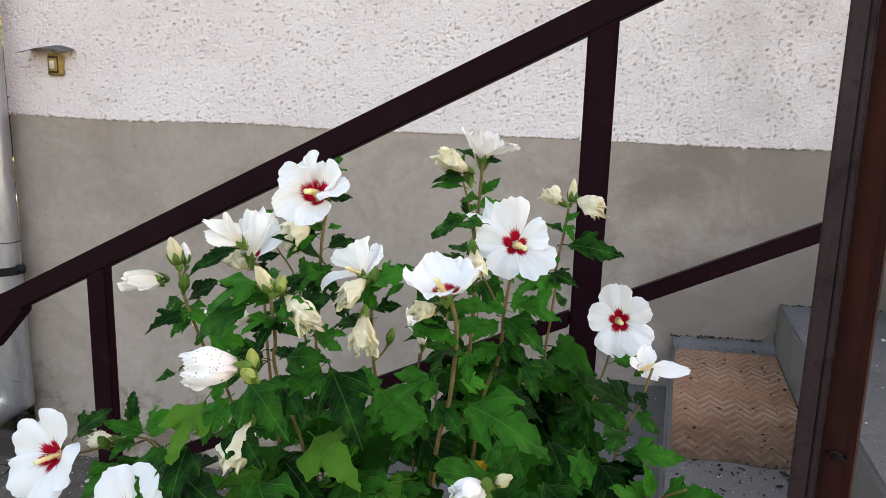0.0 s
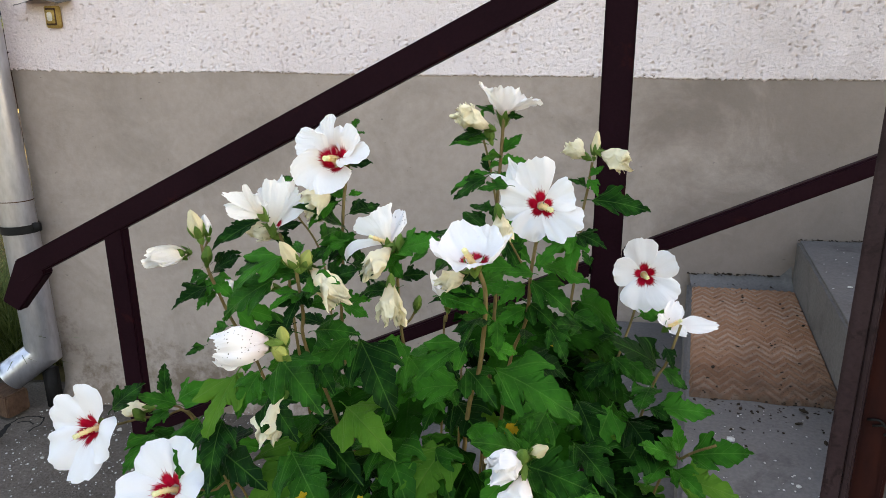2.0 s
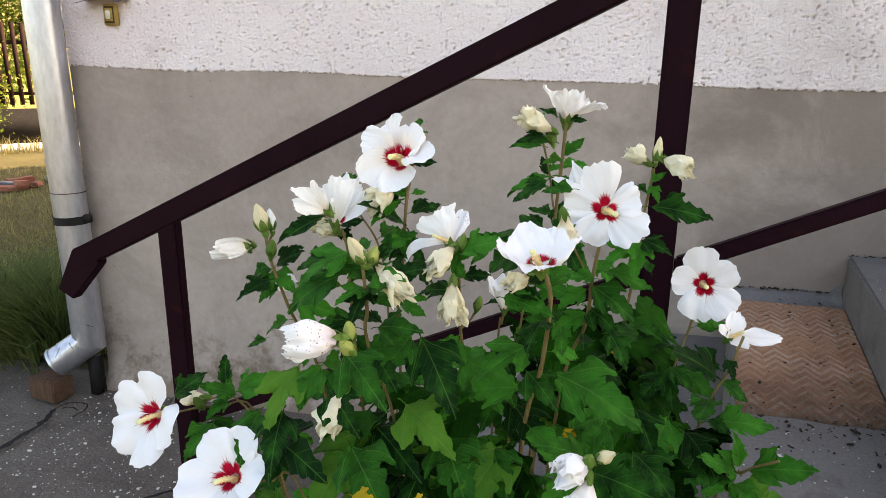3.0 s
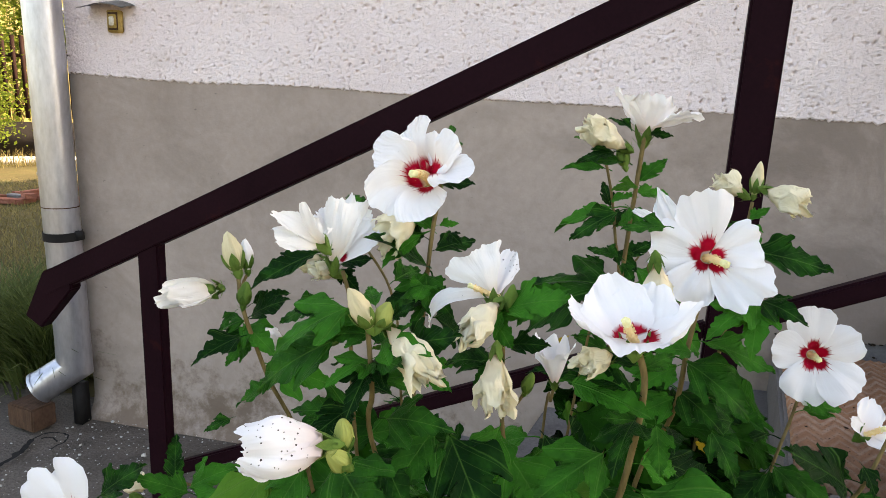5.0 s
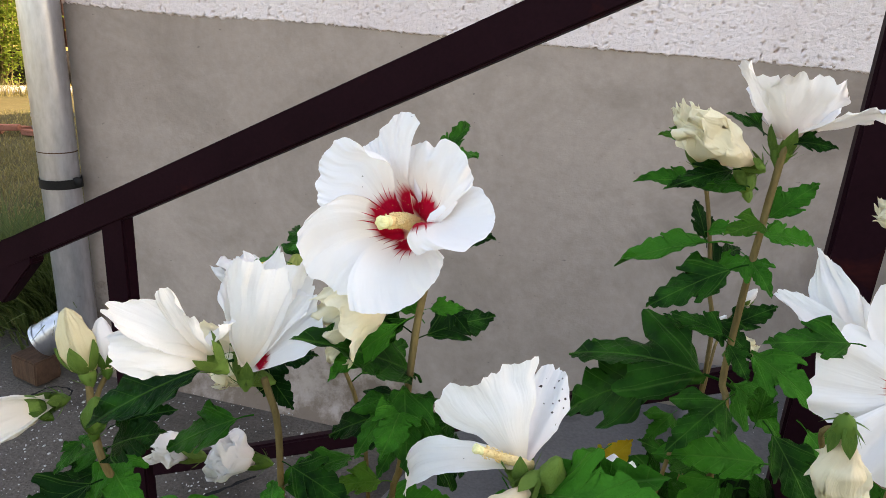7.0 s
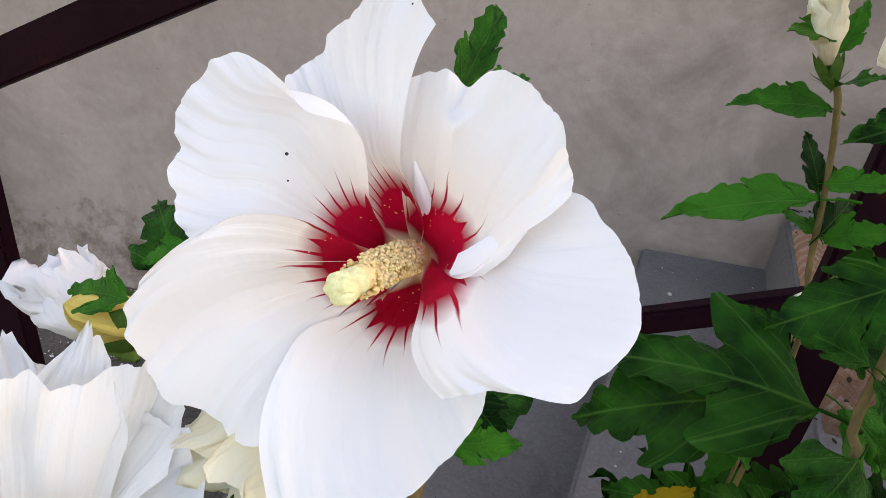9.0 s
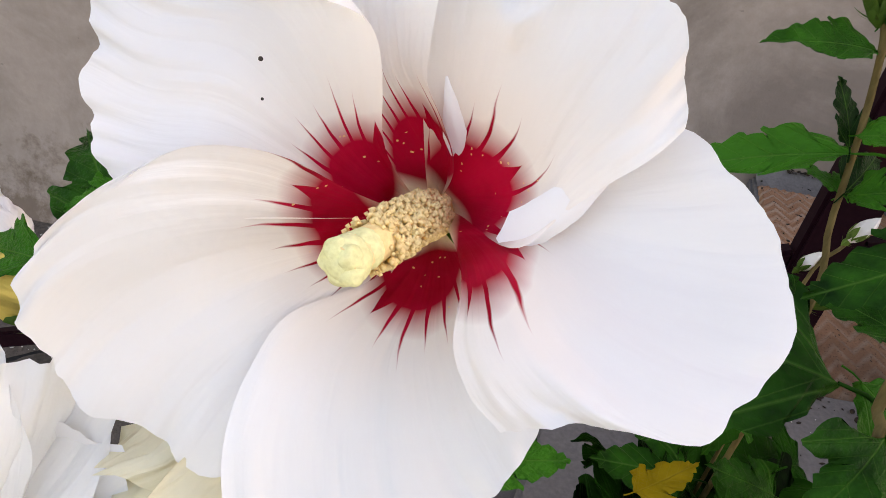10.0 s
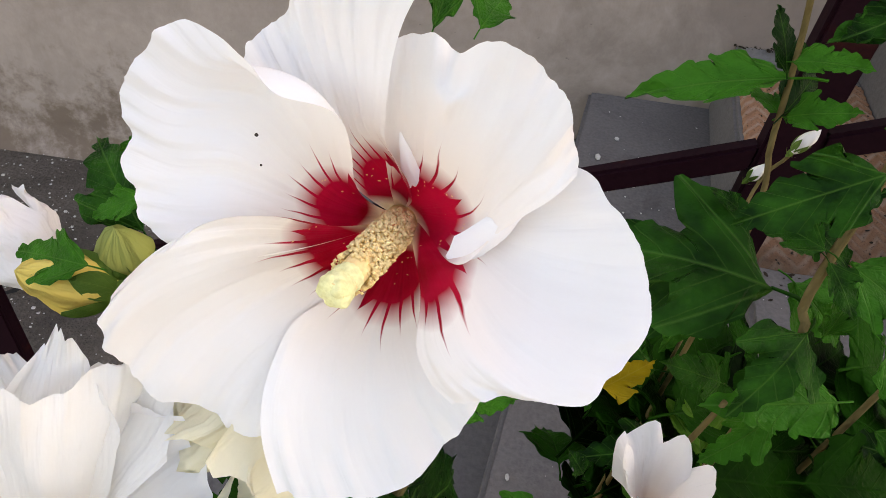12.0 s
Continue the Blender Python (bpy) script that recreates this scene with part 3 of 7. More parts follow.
# ---- the railing of steel tube, its depth flattened to fit the camera's view ----
RA, RB = Vector((-0.742, 1.434, 0)), Vector((0.373, 1.315, 0))
RDIR = (RB - RA).normalized()
RNORM = Vector((-RDIR.y, RDIR.x, 0))      # towards the wall
RM = Matrix(((RDIR.x, RNORM.x, 0, RA.x), (RDIR.y, RNORM.y, 0, RA.y), (0, 0, 1, 0), (0, 0, 0, 1)))


def along(x):
    """Distance along the railing of a point at the given x."""
    return (x - RA.x) / RDIR.x


def slanted_bar(x0, z0, x1, z1, t, d0, d1, bevel=0.004):
    """A tube whose upper edge runs from (x0, z0) to (x1, z1), t thick upright, between depths d0 and d1 from the front."""
    s0, s1 = along(x0), along(x1)
    bm = bmesh.new()
    vs = box(bm, s0, s1, d0, d1, 0, 1, 0)
    for v in vs:
        k = (v.co.x - s0) / (s1 - s0)
        v.co.z = z0 + (z1 - z0) * k - (0 if v.co.z > 0.5 else t)
    bmesh.ops.bevel(bm, geom=list(bm.edges), offset=bevel, segments=2, affect="EDGES")
    bm.transform(RM)
    return bm


def upright(x0, x1, z0, z1, d0, d1, bevel=0.004):
    bm = bmesh.new()
    box(bm, along(x0), along(x1), d0, d1, z0, z1, bevel)
    bm.transform(RM)
    return bm


railing = thing("stair_railing", (RA.x, RA.y, 0), "dark brown painted steel-tube stair railing", "railing")
RAIL_S = (1.734 - 1.067) / (0.360 + 1.016)
part("handrail", slanted_bar(-1.010, 1.070, 2.20, 1.070 + RAIL_S * 3.21, 0.060, -0.002, 0.028), RAILPAINT, railing, smooth=False)
# the end turns down
bm = bmesh.new()
prof = ((-1.016, 1.069), (-1.080, 0.955), (-1.034, 0.931), (-0.934, 1.036), (-0.934, 1.104))
for d in (-0.001, 0.029):
    for x, z in prof:
        bm.verts.new((along(x), d, z))
bm.verts.ensure_lookup_table()
n = len(prof)
bm.faces.new([bm.verts[k] for k in range(n)][::-1])
bm.faces.new([bm.verts[n + k] for k in range(n)])
for k in range(n):
    bm.faces.new((bm.verts[k], bm.verts[(k + 1) % n], bm.verts[n + (k + 1) % n], bm.verts[n + k]))
bmesh.ops.recalc_face_normals(bm, faces=bm.faces)
bmesh.ops.bevel(bm, geom=list(bm.edges), offset=0.003, segments=2, affect="EDGES")
bm.transform(RM)
part("handrail_end", bm, RAILPAINT, railing, smooth=False)
for x0, x1, zb in ((-0.747, -0.692, -0.02), (0.373, 0.428, 0.340), (1.48, 1.54, 0.87)):
    part("post", upright(x0, x1, zb, 1.070 + RAIL_S * (x0 + 1.01) - 0.03, 0.001, 0.028), RAILPAINT, railing, smooth=False)
part("lower_rail", slanted_bar(-0.679, 0.985 - 0.472 * 0.679, 0.374, 0.985 + 0.472 * 0.374, 0.033, 0.004, 0.026), RAILPAINT, railing, smooth=False)
part("lower_rail", slanted_bar(0.429, 0.983 + 0.472 * 0.429, 1.482, 0.983 + 0.472 * 1.482, 0.035, 0.004, 0.026), RAILPAINT, railing, smooth=False)

# ---- the rusty steel post beside the shrub ----
POST = Vector((0.500, 0.560, 0))
post = thing("steel_post", (POST.x, POST.y, 0), "rusty dark brown rolled steel channel post standing in the yard", "post")
MP = Matrix.Translation(POST) @ Matrix.Rotation(radians(-30), 4, "Z")


def post_part(name, a, mat, label=""):
    bm = bmesh.new()
    box(bm, *a)
    bm.transform(MP)
    return part(name, bm, mat, post, label, smooth=False)


post_part("web", (0.0155, 0.0375, 0.010, 0.016, -0.02, 2.6, 0.0015), RUST, "dark web streaked with rust")
post_part("flange", (0.0, 0.0145, 0.0, 0.030, -0.02, 2.6, 0.002), FLANGE, "worn flange with chipped brown paint")
post_part("flange", (0.0360, 0.0405, 0.004, 0.034, -0.02, 2.6, 0.002), RUST)
post_part("lip", (0.0142, 0.0185, -0.003, 0.012, -0.02, 2.6, 0.0015), FLANGE, "pale chipped edge of the flange")
post_part("weld", (0.0245, 0.0405, 0.003, 0.0105, 1.558, 1.563, 0.0015), BLACK, "dark weld seam")
bm = tube(smooth_line([MP @ Vector(p) for p in ((0.022, 0.009, 1.262), (0.030, 0.006, 1.265), (0.035, 0.008, 1.259), (0.037, 0.006, 1.262), (0.0390, 0.007, 1.260))], 4), 0.0011, 6, True, 0.4)
join_into(bm, tube(smooth_line([MP @ Vector(p) for p in ((0.026, 0.009, 1.258), (0.033, 0.005, 1.262), (0.037, 0.009, 1.256), (0.034, 0.006, 1.254))], 4), 0.0010, 6, True, 0.4))
part("wire_twist", bm, BLACK, post, "knot of black wire round the post")

# ---- the door mat on the step ----
bm = bmesh.new()
MX0, MX1, MY0, MY1 = 0.02, 0.385, 1.665, 2.56
nx, ny = 110, 190
g = []
for i in range(nx + 1):
    col = []
    for j in range(ny + 1):
        a, y = i / nx, MY0 + (MY1 - MY0) * j / ny
        x = nose(4, y) + MX0 + a * (MX1 - MX0) + 0.004 * noise.noise((y * 30, 1 if a < 0.5 else 5, 0)) * (1 if i in (0, nx) else 0)
        zig = abs(((a * 5.0) % 1.0) * 2 - 1) * 0.055
        rib = max(0.0, math.sin((y * 0.9 + zig) * 2 * math.pi / 0.036)) ** 0.7
        rim = min(1.0, min(i, nx - i, j, ny - j) / 2.0)
        z = 0.701 + rim * (0.010 + 0.0035 * rib + 0.002 * noise.noise((a * 60, y * 120, 0))) + 0.004 * max(0, noise.noise((a * 2, y * 2.4, 3))) 
        col.append(bm.verts.new((x, y + (0.012 * noise.noise((a * 4, 2, 0)) + 0.02 * (0.5 - a)) * (1 if j < 2 else 1), z)))
    g.append(col)
uvl = bm.loops.layers.uv.verify()
for i in range(nx):
    for j in range(ny):
        f = bm.faces.new((g[i][j], g[i + 1][j], g[i + 1][j + 1], g[i][j + 1]))
        for lp, (a, b) in zip(f.loops, ((i, j), (i + 1, j), (i + 1, j + 1), (i, j + 1))):
            lp[uvl].uv = (a / nx, b / ny * (MY1 - MY0))
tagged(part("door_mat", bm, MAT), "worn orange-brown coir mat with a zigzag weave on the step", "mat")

# ---- rain pipe at the house corner ----
PC = Vector((-1.9585, 2.552, 0))
PR = 0.070
LEAN = -0.0098            # lean of the pipe as it rises, fitted to its outline in the camera's view
pipe = thing("downpipe", (PC.x, PC.y, 0.2), "grey galvanised rain downpipe with black clamps at the house corner", "downpipe")


def ring_tube(line, r, sides=28, thick=0.002):
    bm = tube(line, r, sides, False)
    inner = tube(line, r - thick, sides, False)
    for f in inner.faces:
        f.normal_flip()
    return join_into(bm, inner)


part("pipe", ring_tube([PC + Vector((LEAN * (z - 0.8), 0, z)) for z in (0.36, 0.8, 1.2, 1.9, 2.6, 3.4, 4.2, 5.0)], PR), ZINC, pipe)
part("pipe_joint", ring_tube([PC + Vector((LEAN * (z - 0.8), 0, z)) for z in (1.118, 1.124, 1.128)], PR + 0.003), ZINC, pipe)
E1, E2 = PC + Vector((0.004, 0, 0.280)), PC + Vector((-0.128, -0.066, 0.183))
# the elbow: pipe and spout meet in a mitre
D = (E2 - E1).normalized()
CUT = (D - Vector((0, 0, 1))).normalized()
bm = bmesh.new()
prev = None
for k in range(33):
    a = 2 * math.pi * k / 32
    cur = []
    for r in (PR + 0.001, PR - 0.002):
        o = Vector((math.cos(a), math.sin(a), 0)) * r
        m = E1 + o + Vector((0, 0, -o.dot(CUT) / CUT.z))
        cur += [bm.verts.new((m.x, m.y, 0.362)), bm.verts.new(m), bm.verts.new(m + D * (E2 - m).dot(D))]
    if prev:
        for x, y in ((0, 1), (1, 2), (2, 5), (5, 4), (4, 3)):
            bm.faces.new((prev[x], prev[y], cur[y], cur[x]))
    prev = cur
bmesh.ops.remove_doubles(bm, verts=bm.verts[:], dist=0.0004)
bmesh.ops.recalc_face_normals(bm, faces=bm.faces[:])
for e in bm.edges:
    if e.calc_face_angle(0.0) > 0.4:
        e.smooth = False
part("elbow", bm, ZINC, pipe)
# an added inner tube whose dark colour stands for the shade inside
part("spout_lining", tube([E1 + (E2 - E1) * 0.25, E2 - (E2 - E1) * 0.02], PR - 0.0035, 28, False), SPOUT_SHADE, pipe, "inside of the spout, its shade painted dark")
part("rim", ring_tube([E2 - (E2 - E1) * 0.07, E2 - (E2 - E1) * 0.03, E2 + (E2 - E1) * 0.01], PR + 0.0045, 28, 0.006), ZINC, pipe)
part("seam", ring_tube([E2 - (E2 - E1) * 0.35, E2 - (E2 - E1) * 0.32], PR + 0.0035, 28, 0.005), ZINC, pipe)
clamp = part("clamp", ring_tube([PC + Vector((0, 0, z)) for z in (0.846, 0.852, 0.876, 0.882)], PR + 0.0055, 28, 0.006), BLACK, pipe, "black iron pipe clamp")
part("clamp_bolt", boxmesh(PC.x + 0.052, PC.x + 0.098, PC.y - 0.012, PC.y + 0.012, 0.852, 0.888, 0.003), BLACK, clamp)
part("clamp_bracket", boxmesh(PC.x - 0.006, PC.x + 0.006, PC.y + 0.072, 2.66, 0.858, 0.872, 0.001), BLACK, clamp)
part("tape", ring_tube([PC + Vector((0, 0, z)) for z in (0.985, 0.989)], PR + 0.0015), OFFCUT, pipe, "thin rusty wire loop")

# ---- wooden block under the spout ----
bm = boxmesh(-0.082, 0.082, -0.055, 0.055, 0, 0.105, 0.006)
bmesh.ops.subdivide_edges(bm, edges=list(bm.edges), cuts=3, use_grid_fill=True)
for v in bm.verts:
    v.co += Vector((noise.noise(v.co * 40), noise.noise(v.co * 40 + Vector((9, 0, 0))), 0.6 * noise.noise(v.co * 40 + Vector((0, 9, 0))))) * 0.007
bm.transform(pose(-2.122, 2.470, 0.012, 0, 0, -12))
tagged(part("wooden_block", bm, OFFCUT, smooth=False), "short brown weathered offcut of timber under the spout", "wood block")
# an added black block in place of the shade below the elbow
bm = boxmesh(-1.975, -1.93, 2.54, 2.60, 0.0, 0.19, 0.004)
tagged(part("pipe_stub", bm, BLACK), "black block that stands for the shade under the spout elbow", "pipe stub")

# ---- bell push under a tin hood ----
bell = thing("bell_push", (-1.706, WALL_Y, 1.732), "yellow framed bell push under a small tin hood on the wall", "doorbell")
part("frame", boxmesh(-1.736, -1.676, WALL_Y - 0.030, WALL_Y - 0.004, 1.690, 1.774, 0.004), BRASS, bell)
part("recess", boxmesh(-1.728, -1.684, WALL_Y - 0.0325, WALL_Y - 0.0295, 1.699, 1.766, 0.001), OFFCUT, bell, "dark brown recess")
part("inner_frame", boxmesh(-1.724, -1.688, WALL_Y - 0.038, WALL_Y - 0.032, 1.706, 1.758, 0.002), BRASS, bell)
part("button", boxmesh(-1.717, -1.695, WALL_Y - 0.043, WALL_Y - 0.0375, 1.715, 1.749, 0.003), BUTTON, bell, "cream push button")
bm = bmesh.new()
n = 14
top = [[bm.verts.new((-1.824 + 0.205 * i / n, WALL_Y + 0.01 - 0.105 * j / 6, 1.816 - 0.026 * j / 6 - 0.055 * (i / n - 0.62) ** 2 * (1 if i / n < 0.62 else 2) + 0.004 * noise.noise((i * 0.7, j * 0.8, 0)))) for j in range(7)] for i in range(n + 1)]
for i in range(n):
    for j in range(6):
        bm.faces.new((top[i][j], top[i][j + 1], top[i + 1][j + 1], top[i + 1][j]))
bmesh.ops.solidify(bm, geom=list(bm.faces), thickness=0.003)
part("hood", bm, TINROOF, bell, "bent weathered tin hood")

# ---- the hibiscus ----
shrub = thing("hibiscus_shrub", (0.12, 0.86, 0.0), "tall white-flowered hibiscus shrub with lobed green leaves", "shrub")
SHRUB_INV = shrub.matrix_basis.inverted()
rnd = random.Random(7)


def frame_of(f, up=Vector((0, 0, 1))):
    """Axes of a blossom that faces f: right as seen from in front, up, facing."""
    f = Vector(f).normalized()
    x = (-f).cross(up)
    x = x.normalized() if x.length > 1e-4 else Vector((1, 0, 0))
    return Matrix((x, f.cross(x), f)).transposed()


def petal(bm, angle, length, half, opening, curl, twist, ruffle, seed, lift=0.0, fold=0.0, nu=16, nv=14, throat=0.0035, tip=0.28, start=22.0, rag=1.0, taper=0.20):
    """One petal in the blossom's own axes: a fan that leaves the tube and spreads."""
    uvl = bm.loops.layers.uv.verify()
    a0 = radians(angle)
    rows = []
    for i in range(nu + 1):
        u = i / nu
        row = []
        for j in range(nv + 1):
            v = -1 + 2 * j / nv
            rim = 1 - tip * abs(v) ** 4.0 + 0.10 * rag * noise.noise((v * 1.9, seed, 0)) + 0.075 * rag * noise.noise((v * 5.0, seed, 5)) - 0.030 * abs(noise.noise((v * 16.0, seed, 3)))
            s = u * length * rim
            # the profile of the midline: out of the tube, then spreading
            r, h, n = throat, 0.0, 10
            for k in range(n):
                w = (k + 0.5) / n * u
                sm = min(1.0, w / 0.55)
                sm = sm * sm * (3 - 2 * sm)
                th = radians(start + (opening - start) * sm + curl * max(0.0, w - 0.6) / 0.4)
                r += math.sin(th) * s / n
                h += math.cos(th) * s / n
            hw = radians(half) * (0.80 + 0.20 * min(1, u * 2.2)) * (1 - taper * u * u)
            ph = a0 + v * hw
            h += lift * u - twist * v * u + fold * (abs(v) - 0.4) * u * length
            wave = ruffle * u * u * (noise.noise((v * 1.7 + seed, seed * 3.1, u * 1.6)) * 1.3 + noise.noise((v * 5.0, seed, u * 2.5)) * 0.5 * u * u + noise.noise((v * 13.0, seed + 4, u * 5)) * 0.13 * u ** 4)
            h += wave + 0.00030 * u * math.sin(v * 9 + seed + 2 * noise.noise((v * 3, seed, 1))) + 0.00015 * u * math.sin(v * 23 + seed)
            row.append((bm.verts.new((r * math.cos(ph), r * math.sin(ph), h)), u, (v + 1) / 2))
        rows.append(row)
    for i in range(nu):
        for j in range(nv):
            q = (rows[i][j], rows[i + 1][j], rows[i + 1][j + 1], rows[i][j + 1])
            f = bm.faces.new([c[0] for c in q])
            for lp, c in zip(f.loops, q):
                lp[uvl].uv = (c[1], c[2])
    return bm


def curve_at(keys, u):
    """A smooth value from evenly spaced keys, u from 0 to 1."""
    x = min(max(u, 0.0), 1.0) * (len(keys) - 1)
    i = min(int(x), len(keys) - 2)
    k = x - i
    a, b = keys[i], keys[i + 1]
    m0 = (b - keys[i - 1]) * 0.5 if i else b - a
    m1 = (keys[i + 2] - a) * 0.5 if i + 2 < len(keys) else b - a
    return (2 * k ** 3 - 3 * k * k + 1) * a + (k ** 3 - 2 * k * k + k) * m0 + (3 * k * k - 2 * k ** 3) * b + (k ** 3 - k * k) * m1


def broad_petal(front, back, rims, tops, seed, flip=(0.0, 0.3, 0.1), bulge=0.0, crease=None, bell=(2.2, 2.2), lip=None, nu=48, nv=76):
    """A petal of the large blossom. front: the bearing of its leading edge from throat to rim, in degrees; back: that of the
    trailing edge, at throat and rim; rims, tops: its reach and the height of its rim in millimetres from the leading edge to
    the trailing one. flip: how far the leading edge curls up, where along it and how long; bell: how steeply it leaves the throat at its leading and trailing edge;
    lip: a curled-over tongue of the leading edge, white like the back: its root, tip, half-breadths and facing. The leading edge lies over the next petal."""
    bm = bmesh.new()
    uvl = bm.loops.layers.uv.verify()
    rows = []
    for i in range(nu + 1):
        u = i / nu
        row = []
        for j in range(nv + 1):
            v = j / nv
            reach = curve_at(rims, v) * 0.001 * (1 + 0.012 * noise.noise((v * 9.0, seed, 0)) + 0.011 * noise.noise((v * 24.0, seed, 5)) - 0.009 * abs(noise.noise((v * 55.0, seed, 7))))
            r = 0.0028 + u * (reach - 0.0028)
            lo, hi = curve_at(front, u), back[0] + (back[1] - back[0]) * u
            ph = radians(lo + (hi - lo) * v)
            steep = bell[0] + (bell[1] - bell[0]) * min(1.0, v * 1.6)
            rise = (1 - math.exp(-steep * u)) / (1 - math.exp(-steep))
            h = -0.0075 + (curve_at(tops, v) * 0.001 + 0.0075) * rise + bulge * 4 * u * (1 - u)
            h += 0.0030 * (0.5 - v) * min(1.0, u * 3.0) * (1 - 0.5 * u)
            h += flip[0] * math.exp(-((u - flip[1]) / flip[2]) ** 2) * max(0.0, 1 - v / 0.28) ** 2
            if crease:
                h -= crease[2] * math.exp(-((v - crease[0]) / 0.035) ** 2) * max(0.0, (u - crease[1]) / (1 - crease[1]))
                h += 0.7 * crease[2] * math.exp(-((v - crease[0] + 0.01) / 0.07) ** 2 - ((u - crease[1]) / 0.07) ** 2)
            # soft swells, pleats towards the rim and a ruffled margin
            h += 0.0030 * u * u * noise.noise((v * 2.4 + seed, seed * 3.1, u * 1.5)) + 0.0024 * u ** 3 * noise.noise((v * 6.5, seed, u * 2.0)) + 0.0016 * u ** 5 * noise.noise((v * 19.0, seed + 4, u * 4))
            h += 0.00022 * u * math.sin(v * 34 + seed + 3 * noise.noise((v * 3, seed, 1))) + 0.0007 * u * noise.noise((v * 11.0, seed + 9, u * 3.5)) + 0.00035 * u * noise.noise((v * 27.0, seed + 2, u * 2.5))
            # the throat lies a little aside of the middle
            x, y = r * math.cos(ph) - 0.0032 * (1 - u) ** 1.6, r * math.sin(ph)
            row.append((bm.verts.new((x, y, h)), math.hypot(x + 0.0035, y) / 0.05, v))
        rows.append(row)
    for i in range(nu):
        for j in range(nv):
            q = (rows[i][j], rows[i + 1][j], rows[i + 1][j + 1], rows[i][j + 1])
            f = bm.faces.new([c[0] for c in q])
            for lp, c in zip(f.loops, q):
                lp[uvl].uv = (c[1], c[2])
    if lip:
        tongue = draped(*lip[:2], lip[3], lip[2], bow=0.0006, cup=-0.8, ruffle=0.0004, seed=seed, ends=(0.74, 0.93, 1.0, 0.95, 0.78), nu=12, nv=10)
        for f in tongue.faces:
            for lp in f.loops:
                lp[tongue.loops.layers.uv.verify()].uv = (0.8, 0.5)
        join_into(bm, tongue)
    return bm


def calyx_bm(size, sepals=5, spread=30.0, bracts=7, seed=1):
    """Green cup with pointed sepals and thin bracts below, in the blossom's axes, its rim at height 0."""
    bm = bmesh.new()
    uvl = bm.loops.layers.uv.verify()

    def blade(a, length, wide, th0, th1, r0, h0, n=5):
        prev = None
        r, h = r0, h0
        for i in range(n + 1):
            u = i / n
            w = wide * (1 - u ** 1.5) * (0.6 + 0.7 * math.sin(min(1, u * 1.6) * math.pi / 2))
            c, s = math.cos(a), math.sin(a)
            cur = [bm.verts.new((r * c - k * w * s, r * s + k * w * c, h + abs(k) * 0.15 * w)) for k in (-1, 0, 1)]
            if prev:
                for k in (0, 1):
                    f = bm.faces.new((prev[k], cur[k], cur[k + 1], prev[k + 1]))
                    for lp, uvv in zip(f.loops, ((u - 1 / n, k / 2), (u, k / 2), (u, k / 2 + 0.5), (u - 1 / n, k / 2 + 0.5))):
                        lp[uvl].uv = uvv
            prev = cur
            th = radians(th0 + (th1 - th0) * u)
            r += math.sin(th) * length / n
            h += math.cos(th) * length / n
    for k in range(sepals):
        blade(2 * math.pi * k / sepals + seed, size * 1.15, size * 0.30, spread, spread * 0.6, size * 0.30, -size * 0.55)
    for k in range(bracts):
        blade(2 * math.pi * k / bracts + seed * 2, size * 0.8, size * 0.06, 65, 35, size * 0.18, -size * 0.75)
    # cup
    n = 10
    prev = None
    for i, (r, h) in enumerate(((0.08, -1.05), (0.16, -0.92), (0.30, -0.75), (0.38, -0.5), (0.40, -0.2))):
        cur = [bm.verts.new((size * r * math.cos(2 * math.pi * k / n), size * r * math.sin(2 * math.pi * k / n), size * h)) for k in range(n)]
        if prev:
            for k in range(n):
                f = bm.faces.new((prev[k], prev[(k + 1) % n], cur[(k + 1) % n], cur[k]))
                for lp in f.loops:
                    lp[uvl].uv = (0.3, 0.25)
        prev = cur
    return bm


